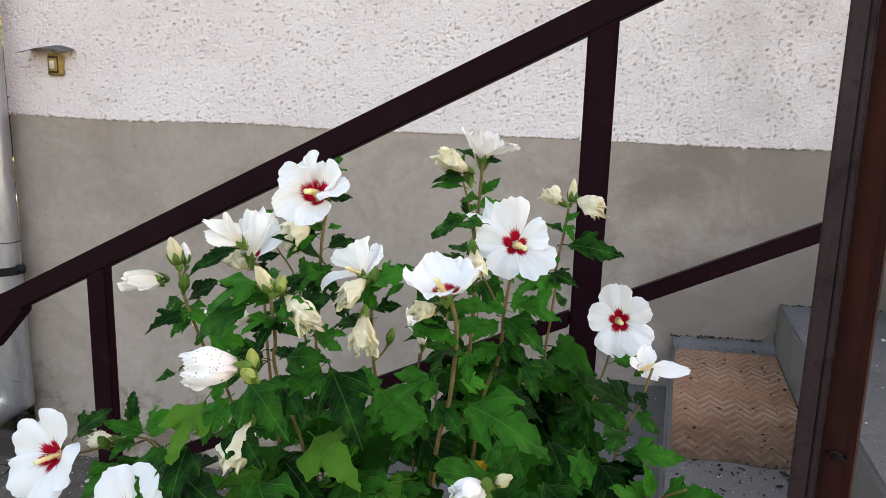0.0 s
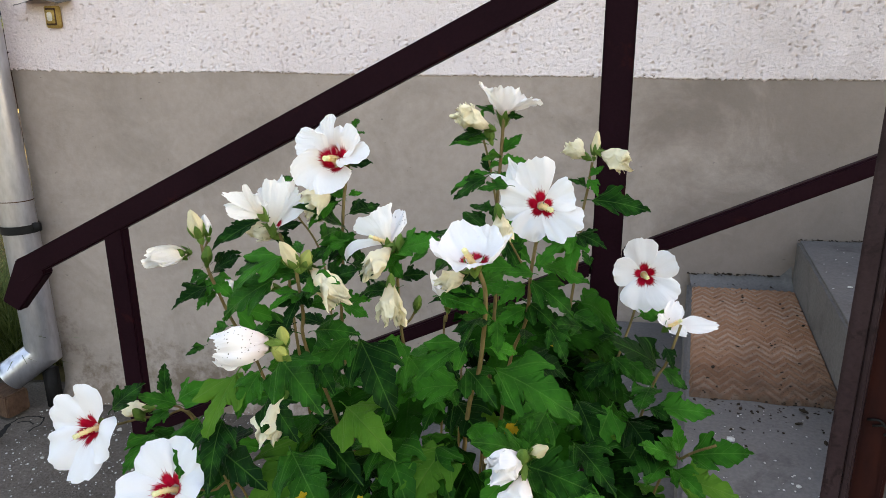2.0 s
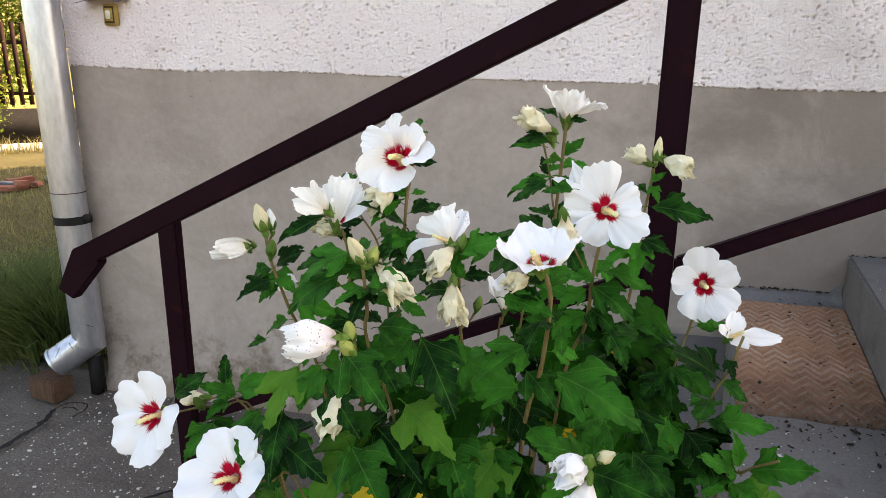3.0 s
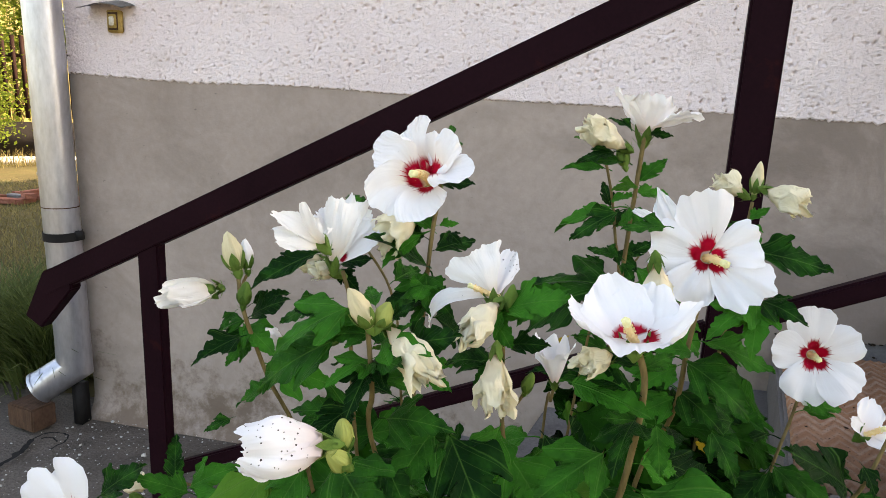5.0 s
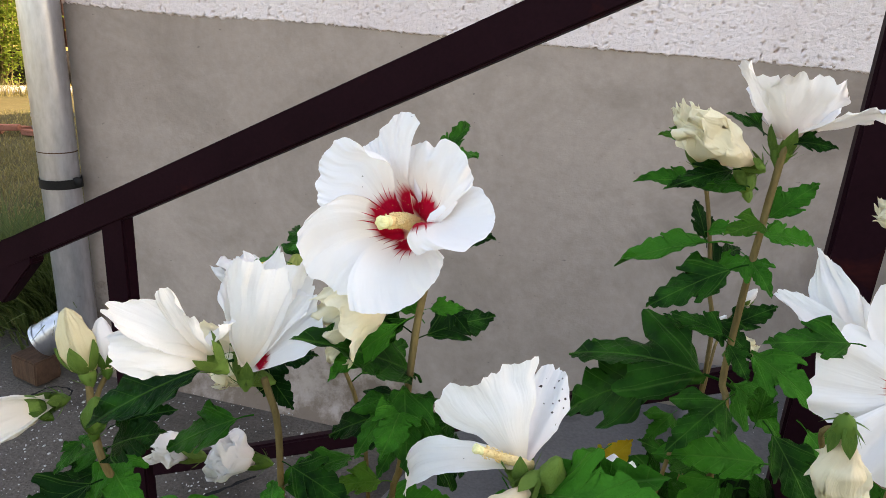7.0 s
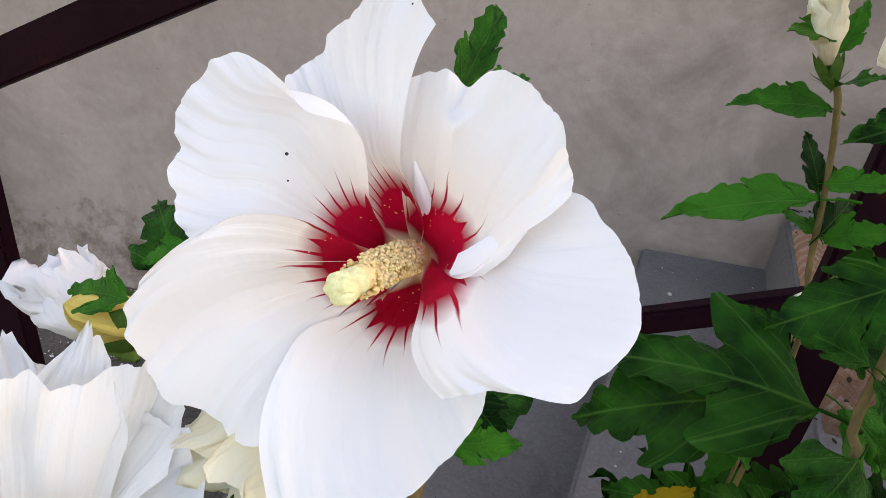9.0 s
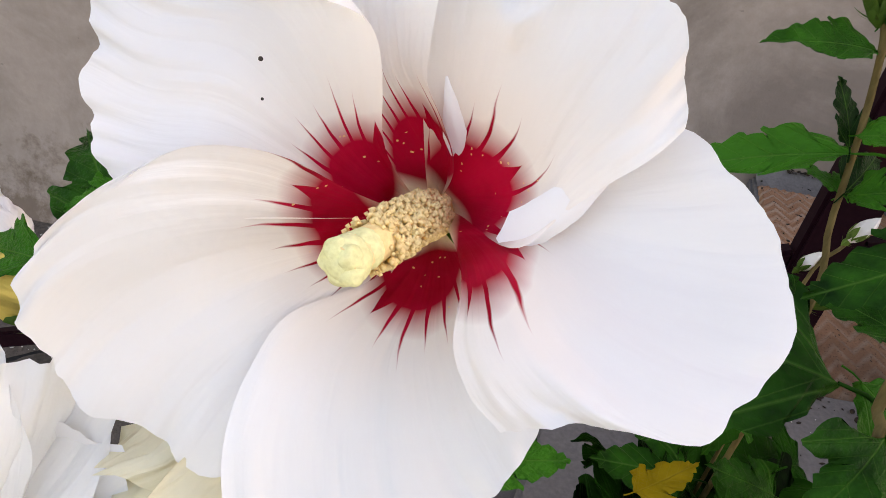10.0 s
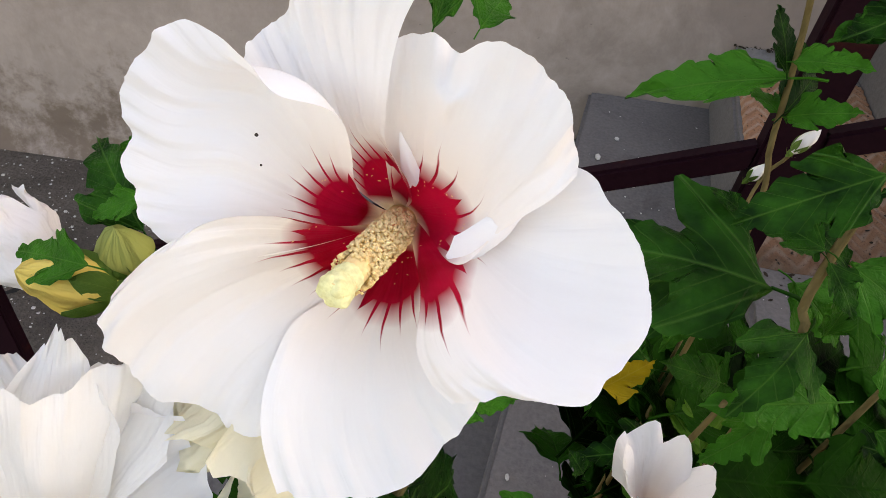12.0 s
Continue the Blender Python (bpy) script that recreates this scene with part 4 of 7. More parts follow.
def column_bm(length, radius, bend, seed, sides=12, lumps=70):
    """The stamen column with its crowded anthers, bending aside; returns column and stigma."""
    bm = bmesh.new()
    line = [Vector((0, 0, -0.28)) * length] + [Vector((bend[0] * k * k, bend[1] * k * k, k)) * length for k in [i / 8 for i in range(9)]]
    join_into(bm, tube(line, [radius * 1.1, radius, radius * 0.9, radius * 0.8] + [radius * 0.74] * 6, sides, True, 0.0))
    rr = random.Random(seed)
    grains = ((1, 0, 0), (0, 1, 0), (0, 0, 1), (-1, 0, 0), (0, -1, 0), (0, 0, -1))
    for i in range(lumps):
        k = 0.02 + 0.80 * rr.random()
        a = i * 2.399
        far = rr.uniform(0.82, 1.08)
        c = Vector((bend[0] * k * k, bend[1] * k * k, k)) * length + Vector((math.cos(a), math.sin(a), 0)) * radius * far
        size = radius * rr.uniform(0.09, 0.17) * (1.0 if lumps > 200 else 1.5)
        q = [bm.verts.new(c + Vector(g) * size * rr.uniform(0.8, 1.2)) for g in grains]
        for x, y, z in ((0, 1, 2), (1, 3, 2), (3, 4, 2), (4, 0, 2), (1, 0, 5), (3, 1, 5), (4, 3, 5), (0, 4, 5)):
            bm.faces.new((q[x], q[y], q[z]))
    top = bmesh.new()
    e, d = line[-1], (line[-1] - line[-2]).normalized()
    for k in range(5):
        o = d.orthogonal().normalized()
        o.rotate(Matrix.Rotation(k * 2 * math.pi / 5, 3, d))
        bmesh.ops.create_icosphere(top, subdivisions=3, radius=radius * 0.50, matrix=Matrix.Translation(e - d * radius * 0.25 + o * radius * 0.42))
    bmesh.ops.create_icosphere(top, subdivisions=3, radius=radius * 0.86, matrix=Matrix.Translation(e - d * radius * 0.55))
    bmesh.ops.create_icosphere(top, subdivisions=3, radius=radius * 0.80, matrix=Matrix.Translation(e - d * radius * 1.3))
    for v in top.verts:
        v.co += Vector((noise.noise(v.co * 900), noise.noise(v.co * 900 + Vector((5, 0, 0))), noise.noise(v.co * 900 + Vector((0, 5, 0))))) * radius * 0.10
    return bm, top


def blossom(centre, f, petals, label, mat=None, column=(0.024, 0.0036, (0.0, 0.0)), cup=0.016, res=(14, 12), up=(0, 0, 1)):
    """An open blossom: its calyx is the part, petals and column hang under it."""
    m = Matrix.Translation(centre) @ frame_of(f, Vector(up)).to_4x4()
    bm = calyx_bm(cup, seed=len(bpy.data.objects) * 0.37)
    bm.transform(m)
    ob = part("flower", bm, SEPAL, shrub, label)
    for p in petals:
        bm = bmesh.new()
        petal(bm, *p[:8], **(p[8] if len(p) > 8 else {}), nu=res[0], nv=res[1])
        bm.transform(m)
        part("petal", bm, mat or PETAL, ob)
    if column:
        bm, top = column_bm(column[0], column[1], column[2], len(petals), lumps=1300 if res[0] > 30 else 90)
        bm.transform(m)
        top.transform(m)
        part("stamen_column", bm, POLLEN, ob, "cream column crowded with pollen")
        part("stigma", top, STIGMA, ob, "pale yellow stigma")
    return ob


def draped(base, tip, face, widths, bow=0.0, cup=0.0, ruffle=0.0040, seed=0.0, ends=(0.62, 0.90, 1.0, 0.93, 0.66), lean=0.0, roll=0.0, fold=0.0, nu=26, nv=30):
    """One petal from its base to the middle of its rim, its inner side towards face. widths: half its breadth in millimetres from
    base to rim; bow: how far the middle stands out towards face; cup: how far round the sides come; ends: the rim's reach
    from side to side; roll: how far the rim turns back; lean: how far it drifts aside; fold: depth of its lengthwise pleats."""
    bm = bmesh.new()
    uvl = bm.loops.layers.uv.verify()
    base, tip = Vector(base), Vector(tip)
    x = tip - base
    long = x.length
    x.normalize()
    n = Vector(face)
    n = (n - x * n.dot(x)).normalized()
    side = x.cross(n)
    rows = []
    for i in range(nu + 1):
        u = i / nu
        row = []
        for j in range(nv + 1):
            v = -1 + 2 * j / nv
            s = u * curve_at(ends, (v + 1) / 2) * (1 + 0.09 * u * noise.noise((v * 3.0, seed, 1)) + 0.050 * u * noise.noise((v * 9.0, seed, 5)) - 0.035 * u * abs(noise.noise((v * 22.0, seed, 9))))
            w = curve_at(widths, min(s, 1.0)) * 0.001 * (1 + 0.16 * noise.noise((u * 3.2, seed, 11 if v > 0 else 17)) + 0.06 * noise.noise((u * 9.0, seed, 13 if v > 0 else 19)))
            c = cup if abs(cup) > 0.05 else 0.05
            p = base + x * long * s + n * (bow * 4 * s * (1 - s) - roll * max(0.0, s - 0.6) ** 2 * 6.0) + side * (lean * s * s)
            p += side * (w * math.sin(v * c) / c)
            p += n * (w * (1 - math.cos(v * c)) / c)
            wave = noise.noise((v * 1.6 + seed, seed * 2.3, u * 1.7)) * u * 1.2 + noise.noise((v * 4.2, seed + 3, u * 2.4)) * u * u * 0.7 + noise.noise((v * 12.0, seed + 7, u * 4.0)) * u ** 3 * 0.36
            wave += fold * math.sin(v * 5.5 + seed + 1.5 * noise.noise((v, seed, u))) * min(1.0, u * 2.0)
            row.append((bm.verts.new(p + n * wave * ruffle + side * 0.35 * ruffle * u * noise.noise((v * 2.0, seed + 5, u * 2.0))), u, (v + 1) / 2))
        rows.append(row)
    for i in range(nu):
        for j in range(nv):
            q = (rows[i][j], rows[i + 1][j], rows[i + 1][j + 1], rows[i][j + 1])
            f = bm.faces.new([k[0] for k in q])
            for lp, k in zip(f.loops, q):
                lp[uvl].uv = (k[1], k[2])
    return bm


def folded_flower(base, way, petals, label, cup=0.014, column=None):
    """A blossom of draped petals: tip, facing, half-breadths, material and the rest for each. column: its tip and thickness."""
    base = Vector(base)
    bm = calyx_bm(cup, seed=len(bpy.data.objects) * 0.37)
    bm.transform(Matrix.Translation(base) @ frame_of(way, Vector((0.1, 0.3, 1))).to_4x4())
    ob = part("flower", bm, SEPAL, shrub, label)
    for k, (tip, face, widths, mat, more) in enumerate(petals):
        part("petal", draped(base, tip, face, widths, seed=base.x * 90 + base.z * 40 + k * 3.7, **more), mat, ob)
    if column:
        tip, thick = column
        m = Matrix.Translation(base) @ frame_of(Vector(tip) - base, Vector((0.1, 0.3, 1))).to_4x4()
        for bm, mat, name, text in zip(column_bm((Vector(tip) - base).length, thick, (0.05, 0.03), 3, 10, 110), (POLLEN, STIGMA), ("stamen_column", "stigma"), ("cream column crowded with pollen", "pale yellow stigma")):
            bm.transform(m)
            part(name, bm, mat, ob, text)
    return ob


def ring(seed, length, half, opening, curl, twist, ruffle, turn=90.0, n=5, vary=0.12, tip=0.30, rag=1.0, taper=0.20):
    """Petals evenly round, each a little different."""
    r = random.Random(seed)
    return [(turn + 360 / n * k + r.uniform(-5, 5), length * r.uniform(1 - vary, 1 + vary), half * r.uniform(0.92, 1.08), opening + r.uniform(-6, 6), curl + r.uniform(-12, 12), twist, ruffle, seed * 1.7 + k * 3.3, {"tip": tip, "rag": rag, "taper": taper}) for k in range(n)]


def low_petals(seed, opening, curl, sizes):
    """Petals of unequal breadth: bearing, length and half-angle of each."""
    return [(a, l, h, opening + 4 * math.sin(k * 2.3), curl, 0.003, 0.010, seed * 1.7 + k * 3.3, {"tip": 0.34, "taper": 0.12, "rag": 0.55}) for k, (a, l, h) in enumerate(sizes)]


def wilted(base, tip, radius, seed, mat=None, flare=0.6, label="wilted cream blossom", cup=0.011, squash=0.75, lobes=5, crumple=1.0):
    """A spent blossom: petals rolled together into a crumpled twist that frays at its end."""
    base, tip = Vector(base), Vector(tip)
    length = (tip - base).length * (0.88 if crumple > 0.5 else 1.0)
    m = Matrix.Translation(base) @ frame_of(tip - base, Vector((0.1, 0.3, 1))).to_4x4()
    bm = calyx_bm(cup, spread=18.0, seed=seed)
    bm.transform(m)
    ob = part("flower", bm, SEPAL, shrub, label)
    bm = bmesh.new()
    uvl = bm.loops.layers.uv.verify()
    nu, nv = 24, 44
    rows = []
    for i in range(nu + 1):
        u = i / nu
        prof = (0.34 + 0.85 * math.sin(min(1.0, u * 1.35) * math.pi * 0.5) ** 1.2) * (1 - (1 - flare) * max(0.0, u - 0.55) / 0.45)
        row = []
        for j in range(nv):
            a = 2 * math.pi * j / nv
            tw = a * lobes + u * 3.0 + seed
            fold = 1 + 0.20 * u * math.sin(tw) + 0.12 * u * math.sin(2.3 * tw + seed)
            cr = 1 + 0.45 * u * noise.noise((math.cos(a) * 1.6 + seed, math.sin(a) * 1.6, u * 2.4)) + 0.20 * u * noise.noise((math.cos(a) * 3.6 + seed, math.sin(a) * 3.6, u * 6)) + 0.06 * u * noise.noise((math.cos(a) * 9, math.sin(a) * 9 + seed, u * 14))
            r = radius * prof * (1 + (fold * cr - 1) * crumple)
            end = 1 + crumple * 0.42 * u * u * noise.noise((math.cos(a) * 2.0, math.sin(a) * 2.0, seed)) + crumple * 0.10 * u ** 3 * math.sin(tw)
            bendv = 0.10 * length * u * u
            row.append((bm.verts.new((r * math.cos(a) + bendv * math.sin(seed), r * math.sin(a) * squash - bendv * 0.5, u * length * end)), u, j / nv))
        rows.append(row)
    for row in rows:
        for v, u, w in row:
            q = v.co / radius
            k = crumple * radius * min(1.0, u * 1.6)
            v.co += Vector((noise.noise(q * 1.7 + Vector((seed, 0, 0))), noise.noise(q * 1.7 + Vector((0, seed, 7))), noise.noise(q * 1.7 + Vector((9, 0, seed))))) * k * 0.26
            v.co += Vector((noise.noise(q * 4.1 + Vector((seed, 3, 0))), noise.noise(q * 4.1 + Vector((2, seed, 7))), noise.noise(q * 4.1 + Vector((5, 0, seed))))) * k * 0.09
    # the frayed mouth folds back inside
    for dr, dz in ((0.72, -0.06), (0.38, -0.22), (0.05, -0.30)):
        rows.append([(bm.verts.new((v.co.x * dr, v.co.y * dr, v.co.z + dz * length)), u, w) for v, u, w in rows[nu]])
    for i in range(len(rows) - 1):
        for j in range(nv):
            q = (rows[i][j], rows[i][(j + 1) % nv], rows[i + 1][(j + 1) % nv], rows[i + 1][j])
            f = bm.faces.new([c[0] for c in q])
            for lp, c in zip(f.loops, q):
                lp[uvl].uv = (c[1], c[2])
    if crumple > 0.5:
        bmesh.ops.scale(bm, vec=(0.78, 0.78, 0.92), verts=bm.verts[:])
    rr = random.Random(seed)
    lean = math.degrees(math.atan2(radius * (0.55 + 0.5 * flare), length))
    for k in range(5 if crumple > 0.5 else 0):
        petal(bm, k * 72 + rr.uniform(-18, 18) + seed * 40, length * rr.uniform(0.80, 1.05), rr.uniform(50, 74), lean * rr.uniform(0.8, 1.25), rr.uniform(-70, 20), rr.uniform(0.10, 0.45) * radius, radius * rr.uniform(0.40, 0.75) * crumple, seed + k * 2.7, tip=0.24, rag=0.3, taper=0.05, start=lean * 1.6 + 8, throat=radius * 0.18, nu=22, nv=22)
    for v in bm.verts if crumple > 0.5 else ():
        q = v.co / radius
        k = radius * min(1.0, max(0.0, v.co.z / length) * 1.8)
        v.co += Vector((noise.noise(q * 1.3 + Vector((seed, 3, 0))), noise.noise(q * 1.3 + Vector((2, seed, 7))), noise.noise(q * 1.3 + Vector((5, 0, seed))))) * k * 0.42 * crumple
        v.co += Vector((noise.noise(q * 3.4 + Vector((seed, 3, 9))), noise.noise(q * 3.4 + Vector((2, seed, 1))), noise.noise(q * 3.4 + Vector((5, 8, seed))))) * k * 0.07
    bm.transform(m)
    part("spent_petals", bm, mat or WILT, ob)
    return ob


def bud(base, tip, radius, seed, mat=None, label="closed cream bud in a green calyx", cup=0.38):
    """A closed bud: pleated pointed body in a green calyx."""
    base, tip = Vector(base), Vector(tip)
    radius *= 0.76 if mat in (SEPAL, PALEBUD) else 0.62
    length = (tip - base).length * 0.92
    m = Matrix.Translation(base) @ frame_of(tip - base, Vector((0.1, 0.3, 1))).to_4x4()
    def girth(u):
        return radius * (math.sin(max(0.02, u) ** 0.9 * math.pi) ** 0.62 * (1.05 - 0.22 * u) + 0.02)

    bm = bmesh.new()
    uvl = bm.loops.layers.uv.verify()
    for k in range(5):
        prev = None
        for i in range(7):
            u = 0.02 + cup * 1.25 * i / 6
            w = 0.66 * (1 - (i / 6) ** 2.2) + 0.01
            cur = [bm.verts.new((girth(u) * g * math.cos(k * 1.2566 + seed + w * x), girth(u) * g * math.sin(k * 1.2566 + seed + w * x), u * length)) for x, g in ((-1, 1.10), (0, 1.24), (1, 1.10))]
            if prev:
                for x in (0, 1):
                    f = bm.faces.new((prev[x], prev[x + 1], cur[x + 1], cur[x]))
                    for lp, c in zip(f.loops, ((i - 1, x), (i - 1, x + 1), (i, x + 1), (i, x))):
                        lp[uvl].uv = (c[0] / 6, c[1] / 2)
            prev = cur
    cup_bm = calyx_bm(radius * 1.25, sepals=0, bracts=7, seed=seed)
    cup_bm.transform(Matrix.Translation((0, 0, radius * 0.45)))
    join_into(bm, cup_bm)
    bm.transform(m)
    ob = part("bud", bm, SEPAL, shrub, label)
    bm = bmesh.new()
    uvl = bm.loops.layers.uv.verify()
    nu, nv = 14, 24
    rows = []
    for i in range(nu + 1):
        u = i / nu
        rows.append([(bm.verts.new((girth(u) * (1 + 0.09 * math.sin(5 * q + u * 3.5)) * math.cos(q), girth(u) * (1 + 0.09 * math.sin(5 * q + u * 3.5)) * math.sin(q), u * length)), 0.15 + 0.85 * u, q / 6.2832) for q in [2 * math.pi * j / nv for j in range(nv)]])
    for i in range(nu):
        for j in range(nv):
            q = (rows[i][j], rows[i][(j + 1) % nv], rows[i + 1][(j + 1) % nv], rows[i + 1][j])
            f = bm.faces.new([c[0] for c in q])
            for lp, c in zip(f.loops, q):
                lp[uvl].uv = (c[1], c[2])
    for v in bm.verts:
        v.co += Vector((noise.noise(v.co * 160 + Vector((seed, 0, 0))), noise.noise(v.co * 160 + Vector((0, seed, 0))), noise.noise(v.co * 160 + Vector((0, 0, seed))))) * radius * 0.16
    bm.transform(m)
    part("bud_petals", bm, mat or BUDCREAM, ob)
    return ob


def leaf_mesh(seed, lobe, wide, droop, fold, across=4, ns=60):
    """A three-lobed, bluntly toothed hibiscus leaf of unit length along x, its face up, veins fanning from its base."""
    bm = bmesh.new()
    uvl = bm.loops.layers.uv.verify()
    for side in (1, -1):
        odd = noise.noise((seed, side * 3.0, 0))
        lb = lobe * (1 + 0.25 * odd)
        outline = [Vector((0, 0.012)), Vector((0.07, 0.085)), Vector((0.17, 0.16 + 0.26 * lb)), Vector((0.30, 0.19 + 0.58 * lb)), Vector((0.40 + 0.36 * lb, 0.18 + 0.62 * lb)), Vector((0.45 + 0.06 * lb, 0.11 + 0.16 * wide)), Vector((0.57, 0.11 + 0.23 * wide)), Vector((0.72, 0.07 + 0.21 * wide)), Vector((0.86, 0.045 + 0.12 * wide)), Vector((0.95, 0.03 + 0.035 * wide)), Vector((1.0, 0.0))]
        xs, ys = [q.x for q in outline], [q.y for q in outline]
        rows = []
        for i in range(ns + 1):
            k = i / ns
            e = Vector((curve_at(xs, k), curve_at(ys, k)))
            g = Vector((curve_at(xs, min(1, k + 0.02)) - curve_at(xs, k - 0.02), curve_at(ys, min(1, k + 0.02)) - curve_at(ys, k - 0.02)))
            out = Vector((-g.y, g.x)).normalized() if g.length > 1e-6 else Vector((0, 1))
            saw = (k * 8.5 + 0.45 * noise.noise((k * 4, seed, side))) % 1.0
            tooth = (1 - saw) ** 0.6 if saw > 0.22 else 0.86 * saw / 0.22
            e += out * (0.080 * tooth - 0.034) * min(1.0, k * 6, (1 - k) * 7) * (0.7 + 0.6 * abs(noise.noise((k * 5, seed, 2))))
            e.y = max(e.y, 0.001)
            row = []
            for j in range(across + 1):
                q = j / across
                x, y = k ** 1.6 * (1 - q) + e.x * q, e.y * q
                z = -droop * x * x + fold * y - 0.5 * droop * y * y + 0.15 * noise.noise((x * 2.6 + seed, side * y * 3.0, seed)) * q + 0.030 * noise.noise((x * 8 + seed, side * y * 8, 3)) * q * q + 0.014 * math.sin(x * 19 - y * 19 + seed) * q
                row.append((bm.verts.new((x, y * side, z)), x, y * side + 0.5))
            rows.append(row)
        for i in range(ns):
            for j in range(across):
                q = (rows[i][j], rows[i + 1][j], rows[i + 1][j + 1], rows[i][j + 1])
                q = q[::-1] if side > 0 else q
                f = bm.faces.new([c[0] for c in q])
                for lp, c in zip(f.loops, q):
                    lp[uvl].uv = (c[1], c[2])
    bmesh.ops.remove_doubles(bm, verts=bm.verts[:], dist=0.0012)
    join_into(bm, tube([(-0.20, 0, -0.03), (-0.1, 0, 0.006), (0.02, 0, 0.0)], [0.014, 0.012, 0.010], 5, False))
    bmesh.ops.recalc_face_normals(bm, faces=bm.faces[:])
    me = bpy.data.meshes.new("leaf")
    bm.to_mesh(me)
    bm.free()
    me.polygons.foreach_set("use_smooth", [True] * len(me.polygons))
    return me


LEAVES = {}
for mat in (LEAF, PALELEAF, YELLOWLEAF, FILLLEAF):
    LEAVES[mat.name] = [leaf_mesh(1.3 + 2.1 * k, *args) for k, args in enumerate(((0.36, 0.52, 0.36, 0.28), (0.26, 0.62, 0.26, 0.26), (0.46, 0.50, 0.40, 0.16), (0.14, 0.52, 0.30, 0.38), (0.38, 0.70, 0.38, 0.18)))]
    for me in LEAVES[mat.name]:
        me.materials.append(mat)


def leaf_pose(base, tip, roll, face, wide):
    base, tip = Vector(base), Vector(tip)
    x = tip - base
    size = x.length
    x.normalize()
    z = Vector(face)
    z = z - x * z.dot(x)
    z.normalize()
    z.rotate(Matrix.Rotation(radians(roll), 3, x))
    return Matrix.Translation(base) @ Matrix((x, z.cross(x), z)).transposed().to_4x4() @ Matrix.Diagonal((size, size * wide, size, 1))


def leaf(base, tip, kind=None, roll=0.0, mat=None, face=(0.05, -0.55, 0.75), wide=0.80):
    me = LEAVES[(mat or LEAF).name]
    ob = new("leaf", me[rnd.randrange(len(me)) if kind is None else kind])
    ob.parent, ob.matrix_parent_inverse = shrub, SHRUB_INV
    ob.matrix_basis = leaf_pose(base, tip, roll, face, wide)
    return ob


def stem(points, r0, r1, mat=STEM, n=6):
    line = smooth_line(points, n)
    return part("stem", tube(line, [r1 + (r0 - r1) * max(0.0, 1 - q.z / max(p[2] for p in points)) ** 1.5 for q in line], 8, True, 0.15), mat, shrub)


# stems, each from its tip down to the stool
FOOT = (0.12, 0.86)


NODES = []


def shoot(points, r=0.0028, foot=(0.0, 0.0)):
    x, y, z = points[-1]
    fx, fy = FOOT[0] + foot[0], FOOT[1] + foot[1]
    pts = list(points) + [(x + (fx - x) * 0.45, y + (fy - y) * 0.5, z * 0.6), (x + (fx - x) * 0.85, y + (fy - y) * 0.9, z * 0.25), (fx, fy, -0.03)]
    stem(pts, 0.0040, r * 0.78)
    NODES.append(smooth_line(pts, 12))


shoot([(0.047, 0.803, 1.418), (0.046, 0.797, 1.400), (0.044, 0.785, 1.361), (0.036, 0.800, 1.286), (0.026, 0.820, 1.186)], 0.0024, (-0.05, 0.0))
shoot([(-0.114, 0.745, 1.332), (-0.108, 0.739, 1.312), (-0.099, 0.735, 1.291), (-0.091, 0.750, 1.243), (-0.059, 0.780, 1.108)], 0.0024, (-0.08, -0.02))
shoot([(-0.028, 0.768, 1.340), (-0.022, 0.770, 1.312), (-0.021, 0.772, 1.262), (-0.020, 0.790, 1.152)], 0.0024, (-0.07, 0.02))
shoot([(0.035, 0.650, 1.340), (0.036, 0.660, 1.285), (0.033, 0.670, 1.243), (0.062, 0.700, 1.089)], 0.0024, (-0.02, -0.05))
shoot([(0.112, 0.748, 1.332), (0.116, 0.742, 1.305), (0.119, 0.738, 1.250), (0.126, 0.750, 1.128)], 0.0024, (0.0, -0.02))
shoot([(0.211, 0.678, 1.335), (0.219, 0.680, 1.303), (0.213, 0.690, 1.223), (0.196, 0.700, 1.120)], 0.0030, (0.03, -0.05))
shoot([(0.271, 0.808, 1.355), (0.262, 0.795, 1.295), (0.258, 0.800, 1.235), (0.232, 0.820, 1.117)], 0.0026, (0.05, 0.0))
shoot([(0.220, 0.930, 1.462), (0.217, 0.930, 1.406), (0.212, 0.920, 1.316), (0.215, 0.910, 1.239)], 0.0028, (0.04, 0.04))
shoot([(0.181, 1.000, 1.436), (0.190, 1.000, 1.420), (0.205, 1.000, 1.349), (0.212, 0.985, 1.240)], 0.0020, (0.02, 0.05))
shoot([(0.340, 0.990, 1.397), (0.335, 0.980, 1.363), (0.326, 0.970, 1.309), (0.323, 0.960, 1.246)], 0.0024, (0.07, 0.05))
shoot([(0.418, 0.985, 1.228), (0.405, 0.965, 1.180), (0.372, 0.930, 1.070)], 0.0022, (0.09, 0.03))
shoot([(0.446, 0.850, 1.218), (0.434, 0.850, 1.170), (0.405, 0.850, 1.080)], 0.0022, (0.10, 0.0))
shoot([(-0.216, 0.690, 1.122), (-0.170, 0.705, 1.126), (-0.115, 0.720, 1.090)], 0.0018, (-0.09, -0.04))
shoot([(-0.094, 0.624, 1.089), (-0.080, 0.650, 1.074), (-0.060, 0.700, 1.020)], 0.0018, (-0.06, -0.06))
shoot([(-0.233, 0.770, 1.100), (-0.159, 0.780, 1.060)], 0.0020, (-0.08, 0.02))
shoot([(0.156, 0.857, 1.222), (0.154, 0.857, 1.205), (0.148, 0.870, 1.160)], 0.0018, (0.0, 0.03))
shoot([(0.473, 0.750, 1.115), (0.447, 0.780, 1.078), (0.424, 0.800, 1.022)], 0.0020, (0.10, -0.03))
